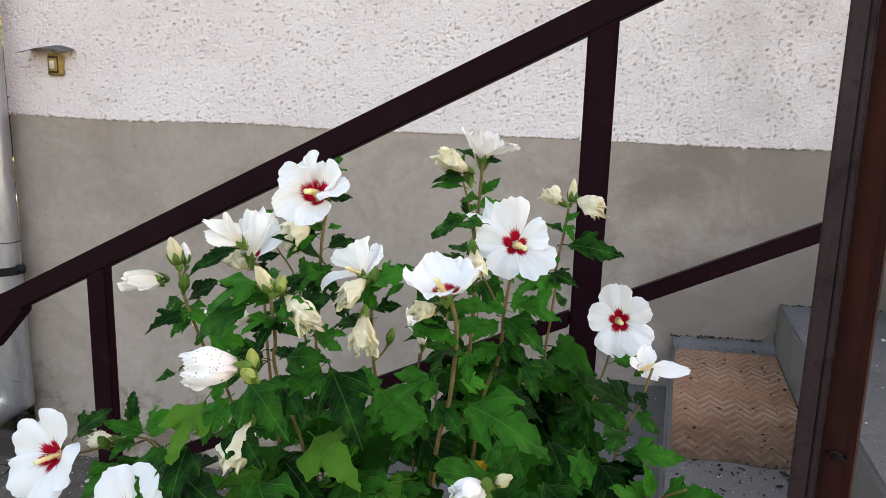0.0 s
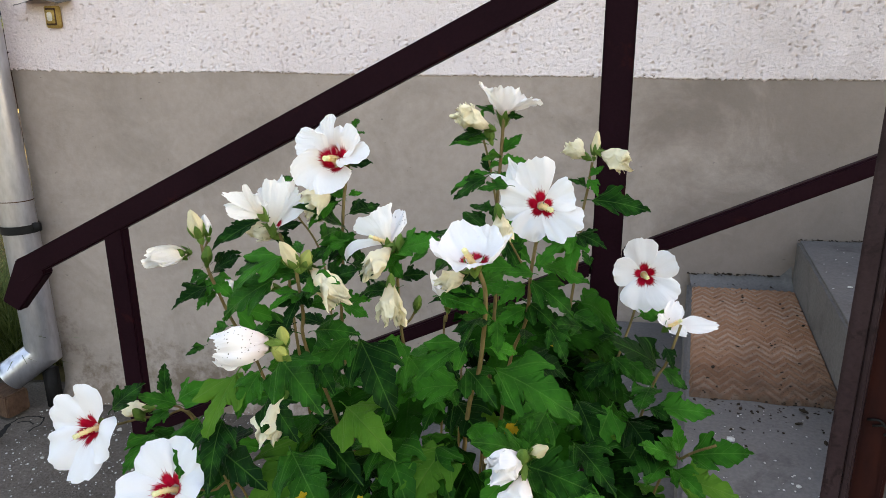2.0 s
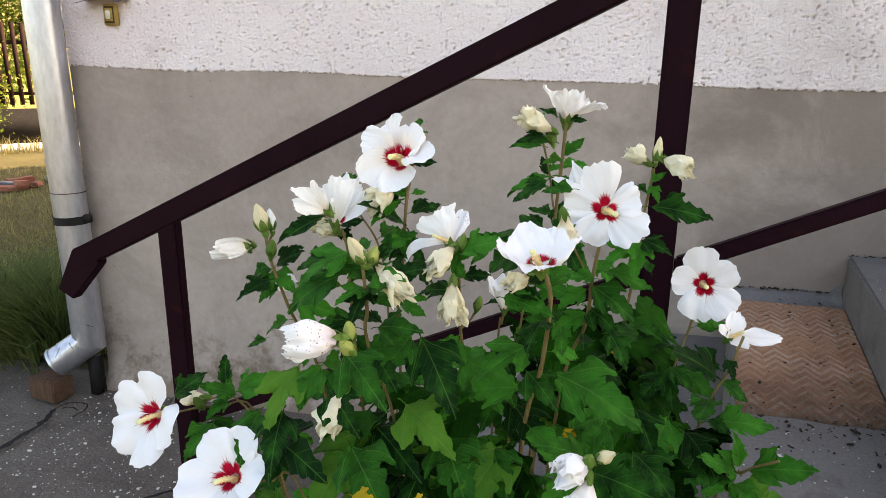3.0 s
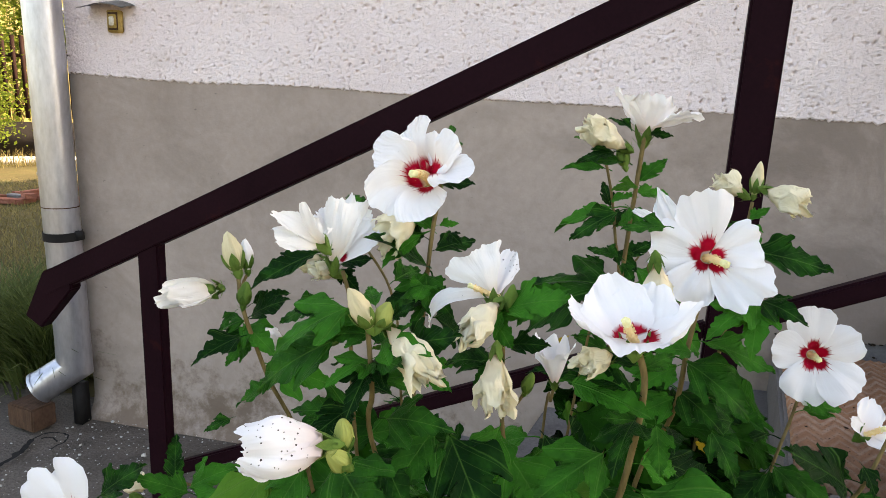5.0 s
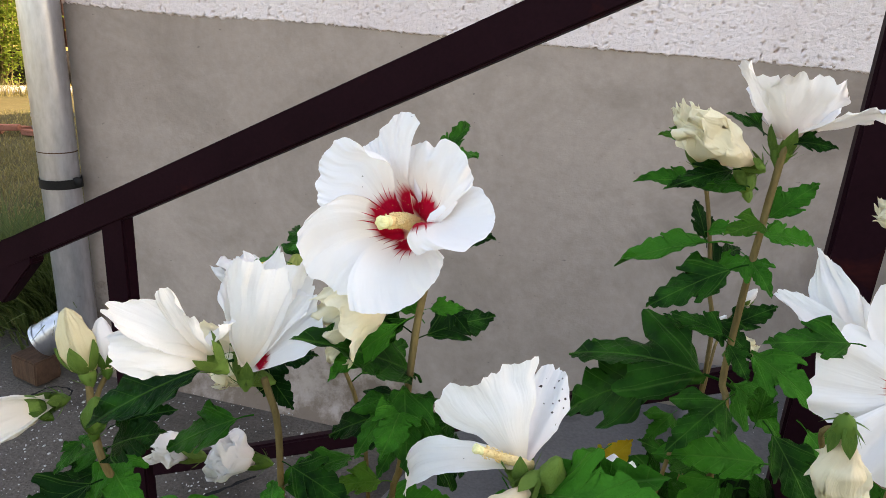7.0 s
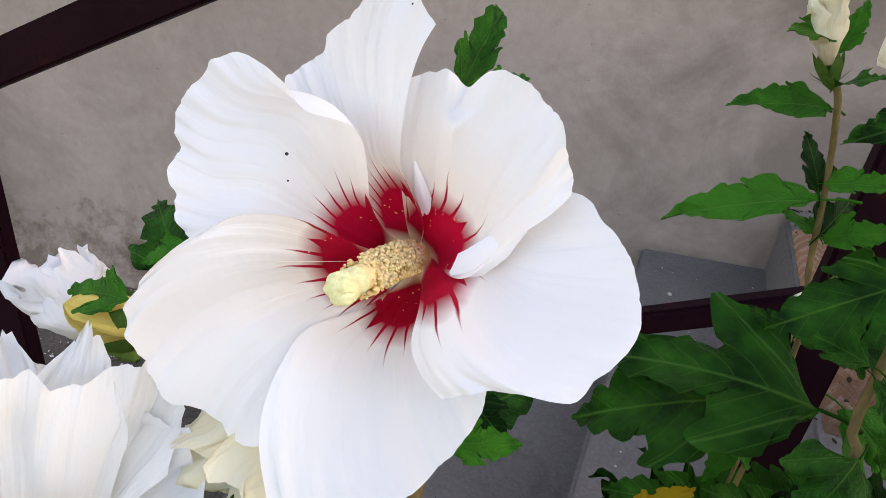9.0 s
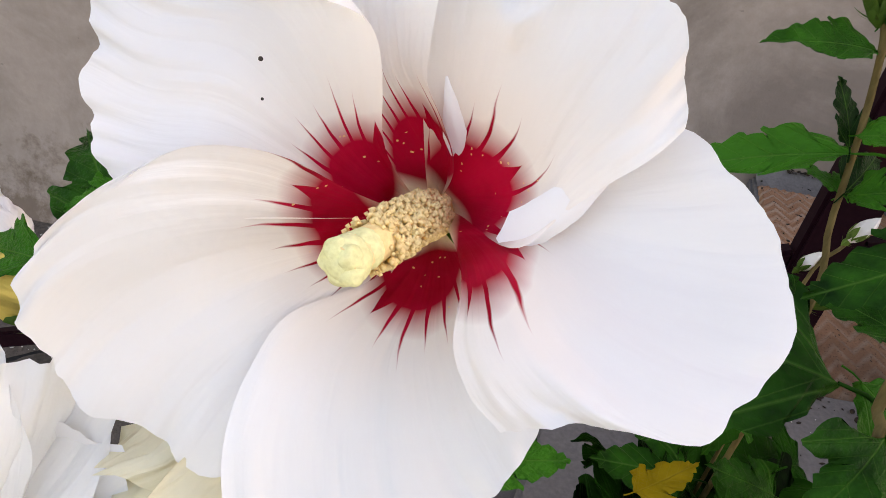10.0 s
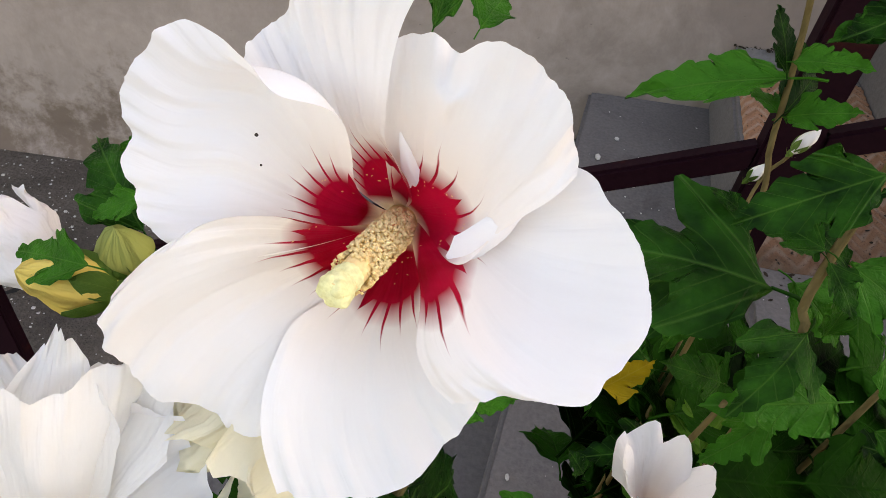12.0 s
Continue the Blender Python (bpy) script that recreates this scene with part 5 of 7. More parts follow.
shoot([(0.262, 0.565, 1.195), (0.265, 0.600, 1.147), (0.250, 0.650, 1.050)], 0.0024, (0.05, -0.08))
shoot([(-0.038, 0.823, 1.368), (-0.024, 0.818, 1.350), (0.005, 0.815, 1.300), (0.015, 0.820, 1.180)], 0.0016, (-0.04, 0.01))
shoot([(0.185, 0.890, 1.270), (0.175, 0.890, 1.180), (0.170, 0.880, 1.090)], 0.0018, (0.02, 0.02))

# ---- blossoms ----
F1C = Vector((0.0375, 0.8055, 1.4190))
large = blossom(F1C - Vector((-0.06, -0.87, 0.49)) * 0.0145, (-0.06, -0.87, 0.49), (), "large open white blossom with a carmine eye", column=None, cup=0.0125)
F1M = Matrix.Translation(F1C) @ frame_of((-0.06, -0.87, 0.49)).to_4x4()
for front, back, rims, tops, seed, more in (
        ((182, 173, 168, 171, 177, 187), (250, 252), (35.9, 42, 48, 51.5, 53.2, 54.6, 55, 51, 49.7, 49, 45, 42), (31, 30, 20.5, 19.5, 17), 3.1, {"bulge": 0.002, "bell": (3.2, 2.6)}),
        ((140, 133, 119, 117, 132, 134), (195, 192), (38.5, 50, 52.6, 52.6, 53.6, 53, 49.2, 49.4, 46, 44.5, 41, 37), (27, 21.5, 23, 22.5, 24), 8.4, {"bulge": 0.003, "bell": (2.6, 2.4)}),
        ((70, 68, 88, 101, 101, 99.5, 98, 95.5, 92), (142, 139), (42.9, 47.8, 50, 49.5, 48, 47, 44.5, 43.6, 43.4, 40), (25, 24, 21, 19.5, 21), 5.7, {"flip": (0.007, 0.20, 0.12), "lip": ((-0.0032, 0.0200, 0.0125), (0.0006, 0.0098, 0.0075), (0.2, 1.2, 1.9, 1.8), (0.1, -0.3, 1.0))}),
        ((30, 2, -4, 15, 24, 28.5, 33), (108, 106), (34, 35.7, 36.8, 38.8, 39.3, 39.6, 39.6, 38.4, 35.5, 37.2, 37.2, 36, 33), (20.5, 24, 26, 20, 17), 12.9, {"bell": (2.6, 2.4), "flip": (0.0075, 0.29, 0.15), "crease": (0.66, 0.74, 0.0032), "lip": ((0.0215, 0.0110, 0.0165), (0.0098, -0.0014, 0.0160), (0.8, 2.8, 3.5, 3.3), (0.1, -0.3, 1.0))}),
        ((350, 330, 305, 301.5, 306), (400, 397), (25, 25.9, 26.8, 28.5, 32, 39, 39.7, 41.8, 43.9, 43.9, 43, 41.6, 40, 37.8, 36.9, 33.5), (33, 35.5, 36.5, 31, 25.5, 19, 15), 21.3, {"bell": (4.5, 1.7)}),
        ((265, 243, 229, 234, 242.5, 254), (325, 323), (50.9, 49.8, 48.4, 47.1, 46, 43.5, 40.1, 37.3, 35, 32, 28.5, 26), (24, 22, 20.5, 17, 13), 30.2, {})):
    bm = broad_petal(front, back, rims, tops, seed, **more)
    bm.transform(F1M)
    part("petal", bm, PETAL, large)
for bm, mat, name, label in zip(column_bm(0.0282, 0.0036, (-0.215, -0.28), 6, 14, 1500), (POLLEN, STIGMA), ("stamen_column", "stigma"), ("cream column crowded with pollen", "pale yellow stigma")):
    bm.transform(F1M @ Matrix.Translation((-0.0024, 0.0004, 0)))
    part(name, bm, mat, large, label)
blossom((0.272, 0.822, 1.368), (-0.05, -0.92, 0.30), ring(2, 0.053, 45, 74, 8, 0.003, 0.009, 100, tip=0.18), "open white blossom with a carmine eye", PETALSMALL, column=(0.028, 0.0036, (0.45, -0.25)), res=(22, 20))
# half-open and folded blossoms
folded_flower((-0.0325, 0.759, 1.3500), (-0.05, 0.15, 0.98), (
    ((-0.0500, 0.783, 1.3940), (0.7, -0.6, 0.3), (3, 10, 13, 10), FADED, {"cup": 0.7, "ruffle": 0.006, "roll": 0.005}),
    ((-0.0235, 0.7775, 1.4060), (0.1, -0.9, 0.3), (4, 11, 14, 7), FADED, {"cup": 0.5, "ruffle": 0.003, "ends": (0.62, 0.90, 1.02, 0.93, 0.70)}),
    ((-0.0120, 0.785, 1.3960), (-0.2, -0.9, 0.3), (4, 10, 15, 12), FADED, {"cup": 0.6, "ruffle": 0.004}),
    ((-0.0015, 0.772, 1.3830), (-0.25, -0.85, 0.4), (4, 11, 18, 19), PETALCUP, {"cup": 0.35, "bow": -0.003, "ruffle": 0.003, "ends": (0.86, 0.99, 1.0, 0.97, 0.86)}),
    ((-0.0228, 0.7670, 1.4030), (0.50, -0.82, 0.2), (4, 12.5, 18, 22), FADED, {"cup": -0.85, "bow": 0.003, "ruffle": 0.0055, "fold": 0.10, "ends": (0.90, 1.03, 0.93, 0.99, 1.03)})), "half-closed white blossom with folded ragged petals", 0.012)
folded_flower((-0.0310, 0.727, 1.3720), (-0.55, -0.35, 0.75), (
    ((-0.0293, 0.742, 1.3830), (-0.5, -0.6, 0.2), (3, 7, 7, 4), FADED, {"cup": 0.8}),
    ((-0.0616, 0.705, 1.3983), (0.5, -0.4, 0.7), (3, 9, 12, 11), FADED, {"cup": 0.8, "ruffle": 0.003, "ends": (0.60, 0.90, 1.0, 0.88, 0.62)}),
    ((-0.0402, 0.714, 1.4080), (-0.3, -0.9, 0.3), (4, 9, 10, 3.5), FADED, {"cup": -0.7, "bow": 0.003, "fold": 0.4, "ends": (0.52, 0.78, 1.03, 0.80, 0.56)}),
    ((-0.0580, 0.700, 1.3830), (-0.1, -0.7, 0.7), (4, 10, 13, 11), FADED, {"cup": -0.8, "bow": 0.003, "fold": 0.2, "ends": (0.62, 0.92, 0.96, 1.0, 0.70)})), "half-open white blossom", 0.012)
folded_flower((0.1052, 0.747, 1.3388), (-0.15, 0.25, 0.9), (
    ((0.0466, 0.755, 1.3080), (-0.1, -0.5, 0.9), (4, 8, 11, 12), FADED, {"bow": 0.012, "cup": 0.5, "roll": 0.010, "ruffle": 0.003}),
    ((0.1134, 0.782, 1.3690), (-0.2, -0.9, 0.3), (3, 9, 13, 12), SPOTTED, {"cup": -0.5, "ruffle": 0.003, "fold": 0.3}),
    ((0.0830, 0.756, 1.3710), (0.0, -0.9, 0.35), (4, 11, 22, 27), FADED, {"cup": -0.45, "ruffle": 0.0035, "fold": 0.15, "ends": (0.84, 1.0, 0.96, 0.97, 0.90)})), "fading white blossom speckled on its back", 0.013, column=((0.0867, 0.738, 1.3470), 0.0024))
folded_flower((0.2206, 0.936, 1.4630), (0.10, 0.10, 0.98), (
    ((0.2540, 0.972, 1.4860), (-0.4, -0.5, 0.8), (4, 12, 15, 12), PETALPLAIN, {"cup": 0.5, "ruffle": 0.006}),
    ((0.2000, 0.968, 1.4900), (0.4, -0.5, 0.7), (4, 12, 15, 12), PETALPLAIN, {"cup": 0.5, "ruffle": 0.005}),
    ((0.1925, 0.930, 1.5080), (0.6, 0.3, 0.5), (5, 14, 19, 19), PETALPLAIN, {"cup": 0.6, "ruffle": 0.006, "roll": 0.006, "bow": -0.004}),
    ((0.2690, 0.912, 1.4830), (-0.2, 0.2, 0.9), (5, 14, 17, 13), PETALPLAIN, {"cup": 0.3, "ruffle": 0.008, "roll": 0.003, "bow": 0.003}),
    ((0.2259, 0.908, 1.5000), (0.0, 0.7, 0.6), (7, 18, 27, 30), PETALPLAIN, {"cup": 0.7, "ruffle": 0.009, "roll": -0.004})), "open white blossom seen from beneath", 0.016)
folded_flower((0.2085, 0.6685, 1.3410), (-0.06, -0.14, 0.98), (
    ((0.1870, 0.694, 1.3770), (0.2, -0.8, 0.6), (8, 21, 25, 23), PETALCUP, {"cup": 0.5, "ruffle": 0.0050, "bow": -0.006, "roll": 0.004}),
    ((0.2190, 0.696, 1.3770), (-0.2, -0.8, 0.6), (8, 21, 25, 23), PETALCUP, {"cup": 0.5, "ruffle": 0.0050, "bow": -0.006, "roll": 0.004}),
    ((0.1657, 0.670, 1.3640), (0.6, -0.1, 0.8), (8, 20, 24, 21), PETALCUP, {"cup": 0.5, "ruffle": 0.0050, "bow": -0.007, "roll": 0.003}),
    ((0.2420, 0.655, 1.3760), (-0.7, 0.0, 0.7), (8, 20, 25, 22), PETALCUP, {"cup": 0.5, "ruffle": 0.0050, "bow": -0.008, "roll": 0.003}),
    ((0.2050, 0.628, 1.3560), (0.0, 0.40, 0.9), (8, 20, 24, 23), PETALPLAIN, {"cup": 0.35, "ruffle": 0.0050, "bow": -0.001, "roll": 0.009})), "cup-shaped open white blossom facing upwards", 0.014, column=((0.1990, 0.6540, 1.3590), 0.0032))
folded_flower((0.4374, 0.875, 1.2057), (0.5, -0.2, 0.6), (
    ((0.4505, 0.906, 1.2310), (0.1, -0.9, 0.4), (4, 12, 14, 10), PETALPLAIN, {"cup": 0.5, "ruffle": 0.004}),
    ((0.4200, 0.868, 1.2230), (0.5, -0.6, 0.5), (3, 7, 8, 6), PETALPLAIN, {"cup": 0.5, "ruffle": 0.003}),
    ((0.4997, 0.880, 1.2090), (-0.1, -0.6, 0.75), (4, 11, 13, 10), PETALPLAIN, {"cup": 0.3, "ruffle": 0.004, "roll": 0.003}),
    ((0.4560, 0.855, 1.2010), (0.0, -0.5, 0.8), (4, 10, 11, 7), PETALPLAIN, {"cup": 0.5, "ruffle": 0.004})), "half-folded white blossom", 0.012, column=((0.4500, 0.868, 1.2170), 0.0026))
folded_flower((0.2465, 0.823, 1.3850), (-0.4, 0.4, 0.8), (
    ((0.2499, 0.850, 1.4005), (-0.5, -0.6, 0.4), (3, 7, 6, 4), FADED, {"cup": 0.7}),
    ((0.2095, 0.839, 1.4009), (0.3, -0.7, 0.6), (3, 7, 7, 6), FADED, {"cup": 0.7, "ruffle": 0.003}),
    ((0.2318, 0.862, 1.4175), (0.0, -0.9, 0.3), (3.5, 9, 10, 2.5), FADED, {"cup": -0.6, "fold": 0.5, "ends": (0.78, 0.92, 1.02, 0.9, 0.78)})), "small half-closed white blossom", 0.012)
folded_flower((0.0311, 0.585, 1.2842), (-0.85, -0.45, 0.05), (
    ((-0.0060, 0.575, 1.2900), (0.2, 0.2, 0.9), (9, 20, 20, 14), SPOTTED, {"cup": -1.0, "bow": 0.006, "ruffle": 0.006, "fold": 0.2, "ends": (0.86, 1.0, 0.92, 1.04, 0.88)}),
    ((-0.0100, 0.560, 1.2730), (0.1, -0.7, -0.7), (8, 14, 15, 10), SPOTTED, {"cup": -1.0, "bow": 0.009, "fold": 0.25, "ruffle": 0.006, "ends": (0.84, 0.98, 1.0, 0.94, 0.82)}),
    ((-0.0075, 0.556, 1.2920), (0.1, -0.85, 0.5), (9, 19, 20, 15), SPOTTED, {"cup": -1.05, "bow": 0.008, "fold": 0.3, "ruffle": 0.006, "ends": (0.88, 1.02, 0.93, 1.04, 0.90)})), "large closed white blossom peppered with dark specks", 0.012)
folded_flower((-0.1287, 0.733, 1.3229), (-0.25, -0.9, 0.2), (
    ((-0.1390, 0.680, 1.3330), (0.8, 0.2, 0.5), (5, 12, 13, 11), FADED, {"cup": -0.9, "bow": 0.003}),
    ((-0.1440, 0.677, 1.3250), (-0.5, -0.4, -0.6), (5, 11, 12, 10), FADED, {"cup": -0.9, "bow": 0.003, "fold": 0.2}),
    ((-0.1450, 0.677, 1.3340), (-0.8, -0.4, 0.3), (5, 13, 15, 12), FADED, {"cup": -1.0, "bow": 0.004, "fold": 0.2, "ends": (0.90, 1.0, 0.93, 1.0, 0.92)})), "limp white spent blossom hanging sideways", 0.011)
blossom((0.420, 0.990, 1.238), (-0.05, -0.93, 0.22), ring(3, 0.058, 46, 74, 8, 0.003, 0.006, 105, tip=0.30, rag=0.7), "open white blossom with a carmine eye over the step", PETALSMALL, column=(0.022, 0.0034, (0.15, -0.15)), res=(20, 18))
blossom((-0.222, 0.674, 1.128), (-0.22, -0.80, 0.30), low_petals(14, 70, 20, ((98, 0.058, 56), (165, 0.060, 50), (226, 0.064, 46), (284, 0.064, 36), (348, 0.054, 54))), "open white blossom with a carmine eye low on the shrub", PETALSMALL, column=(0.027, 0.0034, (-0.30, -0.35)), res=(18, 16))
blossom((-0.096, 0.612, 1.100), (-0.10, -0.66, 0.62), low_petals(17, 66, 16, ((136, 0.060, 44), (80, 0.058, 44), (12, 0.055, 52), (210, 0.060, 56), (286, 0.056, 54))), "open white blossom with a carmine eye near the ground", PETALSMALL, column=(0.027, 0.0034, (-0.25, -0.35)), res=(18, 16))

blossom((0.156, 0.857, 1.226), (-0.08, -0.05, 1.0), ring(43, 0.040, 56, 20, 16, 0.003, 0.008, 40, tip=0.16, rag=0.4), "small half-open white blossom among the leaves", PETALPLAIN, column=None, cup=0.010)

wilted((0.026, 0.796, 1.384), (-0.006, 0.770, 1.366), 0.0165, 4.1, flare=1.0, crumple=0.75)
wilted((0.110, 0.735, 1.335), (0.088, 0.692, 1.318), 0.0120, 6.3)
wilted((0.045, 0.668, 1.330), (0.088, 0.640, 1.307), 0.0120, 7.7, label="wilted pinkish cream blossom drooping")
wilted((0.115, 0.715, 1.302), (0.120, 0.690, 1.262), 0.0135, 9.2)
wilted((0.018, 0.640, 1.204), (0.000, 0.620, 1.160), 0.0130, 13.5, flare=1.0)
wilted((0.202, 0.920, 1.450), (0.158, 0.896, 1.474), 0.0125, 15.1)
wilted((0.179, 1.000, 1.440), (0.162, 1.000, 1.478), 0.0085, 16.1)
wilted((0.226, 0.760, 1.373), (0.233, 0.769, 1.338), 0.0100, 16.6)
stem([(0.226, 0.760, 1.376), (0.222, 0.770, 1.366), (0.240, 0.785, 1.330), (0.260, 0.796, 1.290)], 0.0014, 0.0012)
wilted((0.196, 0.690, 1.322), (0.174, 0.668, 1.320), 0.0095, 17.3)
wilted((0.330, 1.000, 1.404), (0.303, 1.000, 1.420), 0.0135, 18.2)
wilted((0.352, 0.985, 1.410), (0.386, 0.955, 1.400), 0.0130, 19.9, flare=1.1)
wilted((0.262, 0.572, 1.196), (0.232, 0.548, 1.196), 0.0145, 21.0, mat=PETALPLAIN)
wilted((0.262, 0.560, 1.186), (0.256, 0.540, 1.150), 0.0140, 22.4, mat=PETALPLAIN)
wilted((-0.228, 0.772, 1.098), (-0.262, 0.770, 1.096), 0.0105, 24.3, label="small limp cream blossom")
wilted((-0.055, 0.800, 1.262), (-0.078, 0.785, 1.272), 0.0125, 25.9, mat=PETALPLAIN, flare=1.1)
wilted((-0.100, 0.800, 1.255), (-0.120, 0.790, 1.262), 0.0110, 27.0, mat=PETALPLAIN)
wilted((-0.038, 0.775, 1.335), (-0.062, 0.770, 1.340), 0.0110, 28.7)
wilted((0.240, 1.030, 1.284), (0.254, 1.028, 1.294), 0.0085, 31.3)
bud((-0.114, 0.745, 1.336), (-0.124, 0.745, 1.374), 0.0138, 1.0)
bud((-0.1085, 0.752, 1.336), (-0.1130, 0.756, 1.3660), 0.0095, 2.0, mat=PETALPLAIN)
stem([(-0.1085, 0.752, 1.334), (-0.111, 0.748, 1.326), (-0.1105, 0.741, 1.316)], 0.0016, 0.0014)
bud((0.037, 0.650, 1.336), (0.024, 0.640, 1.368), 0.0120, 3.0, label="closed yellowish bud in a green calyx")
bud((0.042, 0.652, 1.336), (0.0495, 0.655, 1.3560), 0.0084, 4.0, mat=PALEBUD, label="small round green bud")
bud((0.040, 0.598, 1.276), (0.040, 0.594, 1.300), 0.0080, 5.0, mat=PALEBUD, label="small round yellowish green bud")
bud((0.044, 0.592, 1.268), (0.034, 0.580, 1.284), 0.0085, 6.0, mat=PALEBUD, label="small round yellowish green bud")
bud((0.343, 1.002, 1.402), (0.347, 1.010, 1.442), 0.0100, 7.0)
bud((0.118, 0.748, 1.326), (0.122, 0.736, 1.354), 0.0074, 8.0, mat=SEPAL, label="pointed green bud")
bud((0.268, 0.572, 1.200), (0.284, 0.560, 1.216), 0.0090, 9.0)
bud((0.262, 0.566, 1.196), (0.262, 0.556, 1.214), 0.0075, 10.0, mat=SEPAL, label="small round green bud")
bud((-0.185, 0.699, 1.127), (-0.191, 0.690, 1.146), 0.0075, 11.0, mat=SEPAL, label="small round green bud")
bud((0.205, 0.928, 1.430), (0.196, 0.935, 1.456), 0.0080, 13.0, mat=SEPAL, label="pointed green bud")
bud((0.136, 0.742, 1.262), (0.142, 0.738, 1.284), 0.0060, 14.0, mat=SEPAL, label="small green bud")
bud((-0.128, 0.730, 1.318), (-0.138, 0.722, 1.330), 0.0075, 15.0, mat=SEPAL, label="small round green bud")
bud((-0.104, 0.735, 1.310), (-0.100, 0.735, 1.334), 0.0075, 16.0, mat=SEPAL, label="small round green bud")

wilted((-0.066, 0.838, 1.350), (-0.100, 0.850, 1.366), 0.0115, 33.3, mat=PETALPLAIN, flare=1.1, crumple=0.75, label="spent white blossom behind the large one")
wilted((-0.052, 0.782, 1.342), (-0.080, 0.780, 1.344), 0.0120, 35.1)
bud((-0.0385, 0.8200, 1.3705), (-0.0650, 0.8154, 1.3790), 0.0128, 17.0, mat=YELLOWBUD, label="yellow-tipped bud in a green calyx beside the large blossom", cup=0.36)
bud((-0.0405, 0.8290, 1.3690), (-0.0415, 0.8300, 1.3860), 0.0100, 18.0, mat=PALEBUD, label="small round yellowish green bud")

bud((0.236, 1.030, 1.322), (0.246, 1.030, 1.340), 0.0065, 19.0, mat=PETALPLAIN, label="small white bud half in its calyx")
bud((0.220, 1.030, 1.300), (0.228, 1.030, 1.314), 0.0060, 20.0, mat=PETALPLAIN, label="small white bud half in its calyx")
stem([(0.136, 0.742, 1.263), (0.130, 0.741, 1.252), (0.119, 0.738, 1.240)], 0.0014, 0.0012)
shoot([(0.236, 1.030, 1.320), (0.224, 1.025, 1.296), (0.215, 1.000, 1.220)], 0.0014, (0.03, 0.05))

# ---- leaves that stand out singly ----
leaf((0.036, 0.785, 1.374), (0.007, 0.760, 1.355), 3)
leaf((0.050, 0.790, 1.383), (0.066, 0.790, 1.388), 1)
leaf((0.0365, 0.843, 1.446), (0.0435, 0.876, 1.470), 3, 0.0, None, (0.05, -0.75, 0.45), 0.45)
leaf((0.044, 0.810, 1.416), (0.074, 0.800, 1.424), 1)
leaf((0.038, 0.790, 1.334), (0.023, 0.760, 1.318), 2)
leaf((0.041, 0.790, 1.334), (0.064, 0.765, 1.329), 1)
leaf((0.041, 0.785, 1.340), (0.053, 0.750, 1.328), 4)
leaf((-0.034, 0.730, 1.364), (-0.082, 0.700, 1.347), 3)
leaf((-0.036, 0.785, 1.341), (-0.009, 0.780, 1.354), 1)
leaf((-0.052, 0.850, 1.379), (-0.048, 0.860, 1.395), 3)
leaf((-0.039, 0.785, 1.336), (-0.015, 0.770, 1.327), 1)
leaf((0.019, 0.660, 1.346), (-0.028, 0.630, 1.331), 2)
leaf((0.005, 0.660, 1.341), (-0.024, 0.660, 1.343), 1)
leaf((0.037, 0.660, 1.349), (0.025, 0.680, 1.360), 1)
leaf((0.049, 0.660, 1.341), (0.062, 0.650, 1.356), 1)
leaf((0.033, 0.660, 1.328), (0.008, 0.640, 1.336), 4)
leaf((0.039, 0.665, 1.321), (0.071, 0.640, 1.337), 2)
leaf((0.037, 0.665, 1.309), (0.031, 0.620, 1.297), 2)
leaf((-0.100, 0.740, 1.300), (-0.068, 0.730, 1.326), 1)
leaf((-0.105, 0.740, 1.285), (-0.127, 0.720, 1.282), 4)
leaf((-0.101, 0.745, 1.273), (-0.124, 0.730, 1.262), 4)
leaf((-0.112, 0.735, 1.304), (-0.119, 0.720, 1.294), 1)
leaf((0.118, 0.740, 1.331), (0.159, 0.710, 1.361), 1)
leaf((0.115, 0.740, 1.328), (0.092, 0.720, 1.313), 4)
leaf((0.122, 0.735, 1.304), (0.150, 0.720, 1.317), 1)
leaf((0.119, 0.735, 1.291), (0.096, 0.720, 1.278), 4)
leaf((0.204, 0.930, 1.435), (0.162, 0.900, 1.444), 3)
leaf((0.209, 0.935, 1.466), (0.189, 0.920, 1.481), 1)
leaf((0.223, 0.930, 1.463), (0.244, 0.920, 1.467), 1)
leaf((0.220, 0.930, 1.417), (0.241, 0.930, 1.443), 1)
leaf((0.218, 0.930, 1.413), (0.196, 0.905, 1.415), 1, mat=PALELEAF)
leaf((0.218, 0.930, 1.406), (0.254, 0.940, 1.408), 3)
leaf((0.212, 0.930, 1.391), (0.228, 0.910, 1.381), 2)
leaf((0.207, 0.920, 1.341), (0.175, 0.935, 1.350), 1)
leaf((0.211, 0.920, 1.335), (0.223, 0.900, 1.325), 1)
leaf((0.337, 0.980, 1.380), (0.352, 0.975, 1.396), 1)
leaf((0.334, 0.980, 1.365), (0.312, 0.965, 1.381), 1)
leaf((0.336, 0.980, 1.375), (0.348, 0.960, 1.363), 4)
leaf((0.341, 0.975, 1.347), (0.414, 0.950, 1.351), 1)
leaf((0.328, 0.970, 1.333), (0.313, 0.950, 1.317), 1)
leaf((0.307, 0.800, 1.339), (0.275, 0.765, 1.330), 2)
leaf((0.312, 0.800, 1.342), (0.339, 0.775, 1.344), 2)
leaf((0.310, 0.800, 1.342), (0.306, 0.760, 1.317), 2)
leaf((0.265, 0.790, 1.296), (0.233, 0.770, 1.307), 1)
leaf((0.262, 0.795, 1.285), (0.311, 0.765, 1.270), 4)
leaf((0.256, 0.800, 1.278), (0.227, 0.780, 1.269), 4)
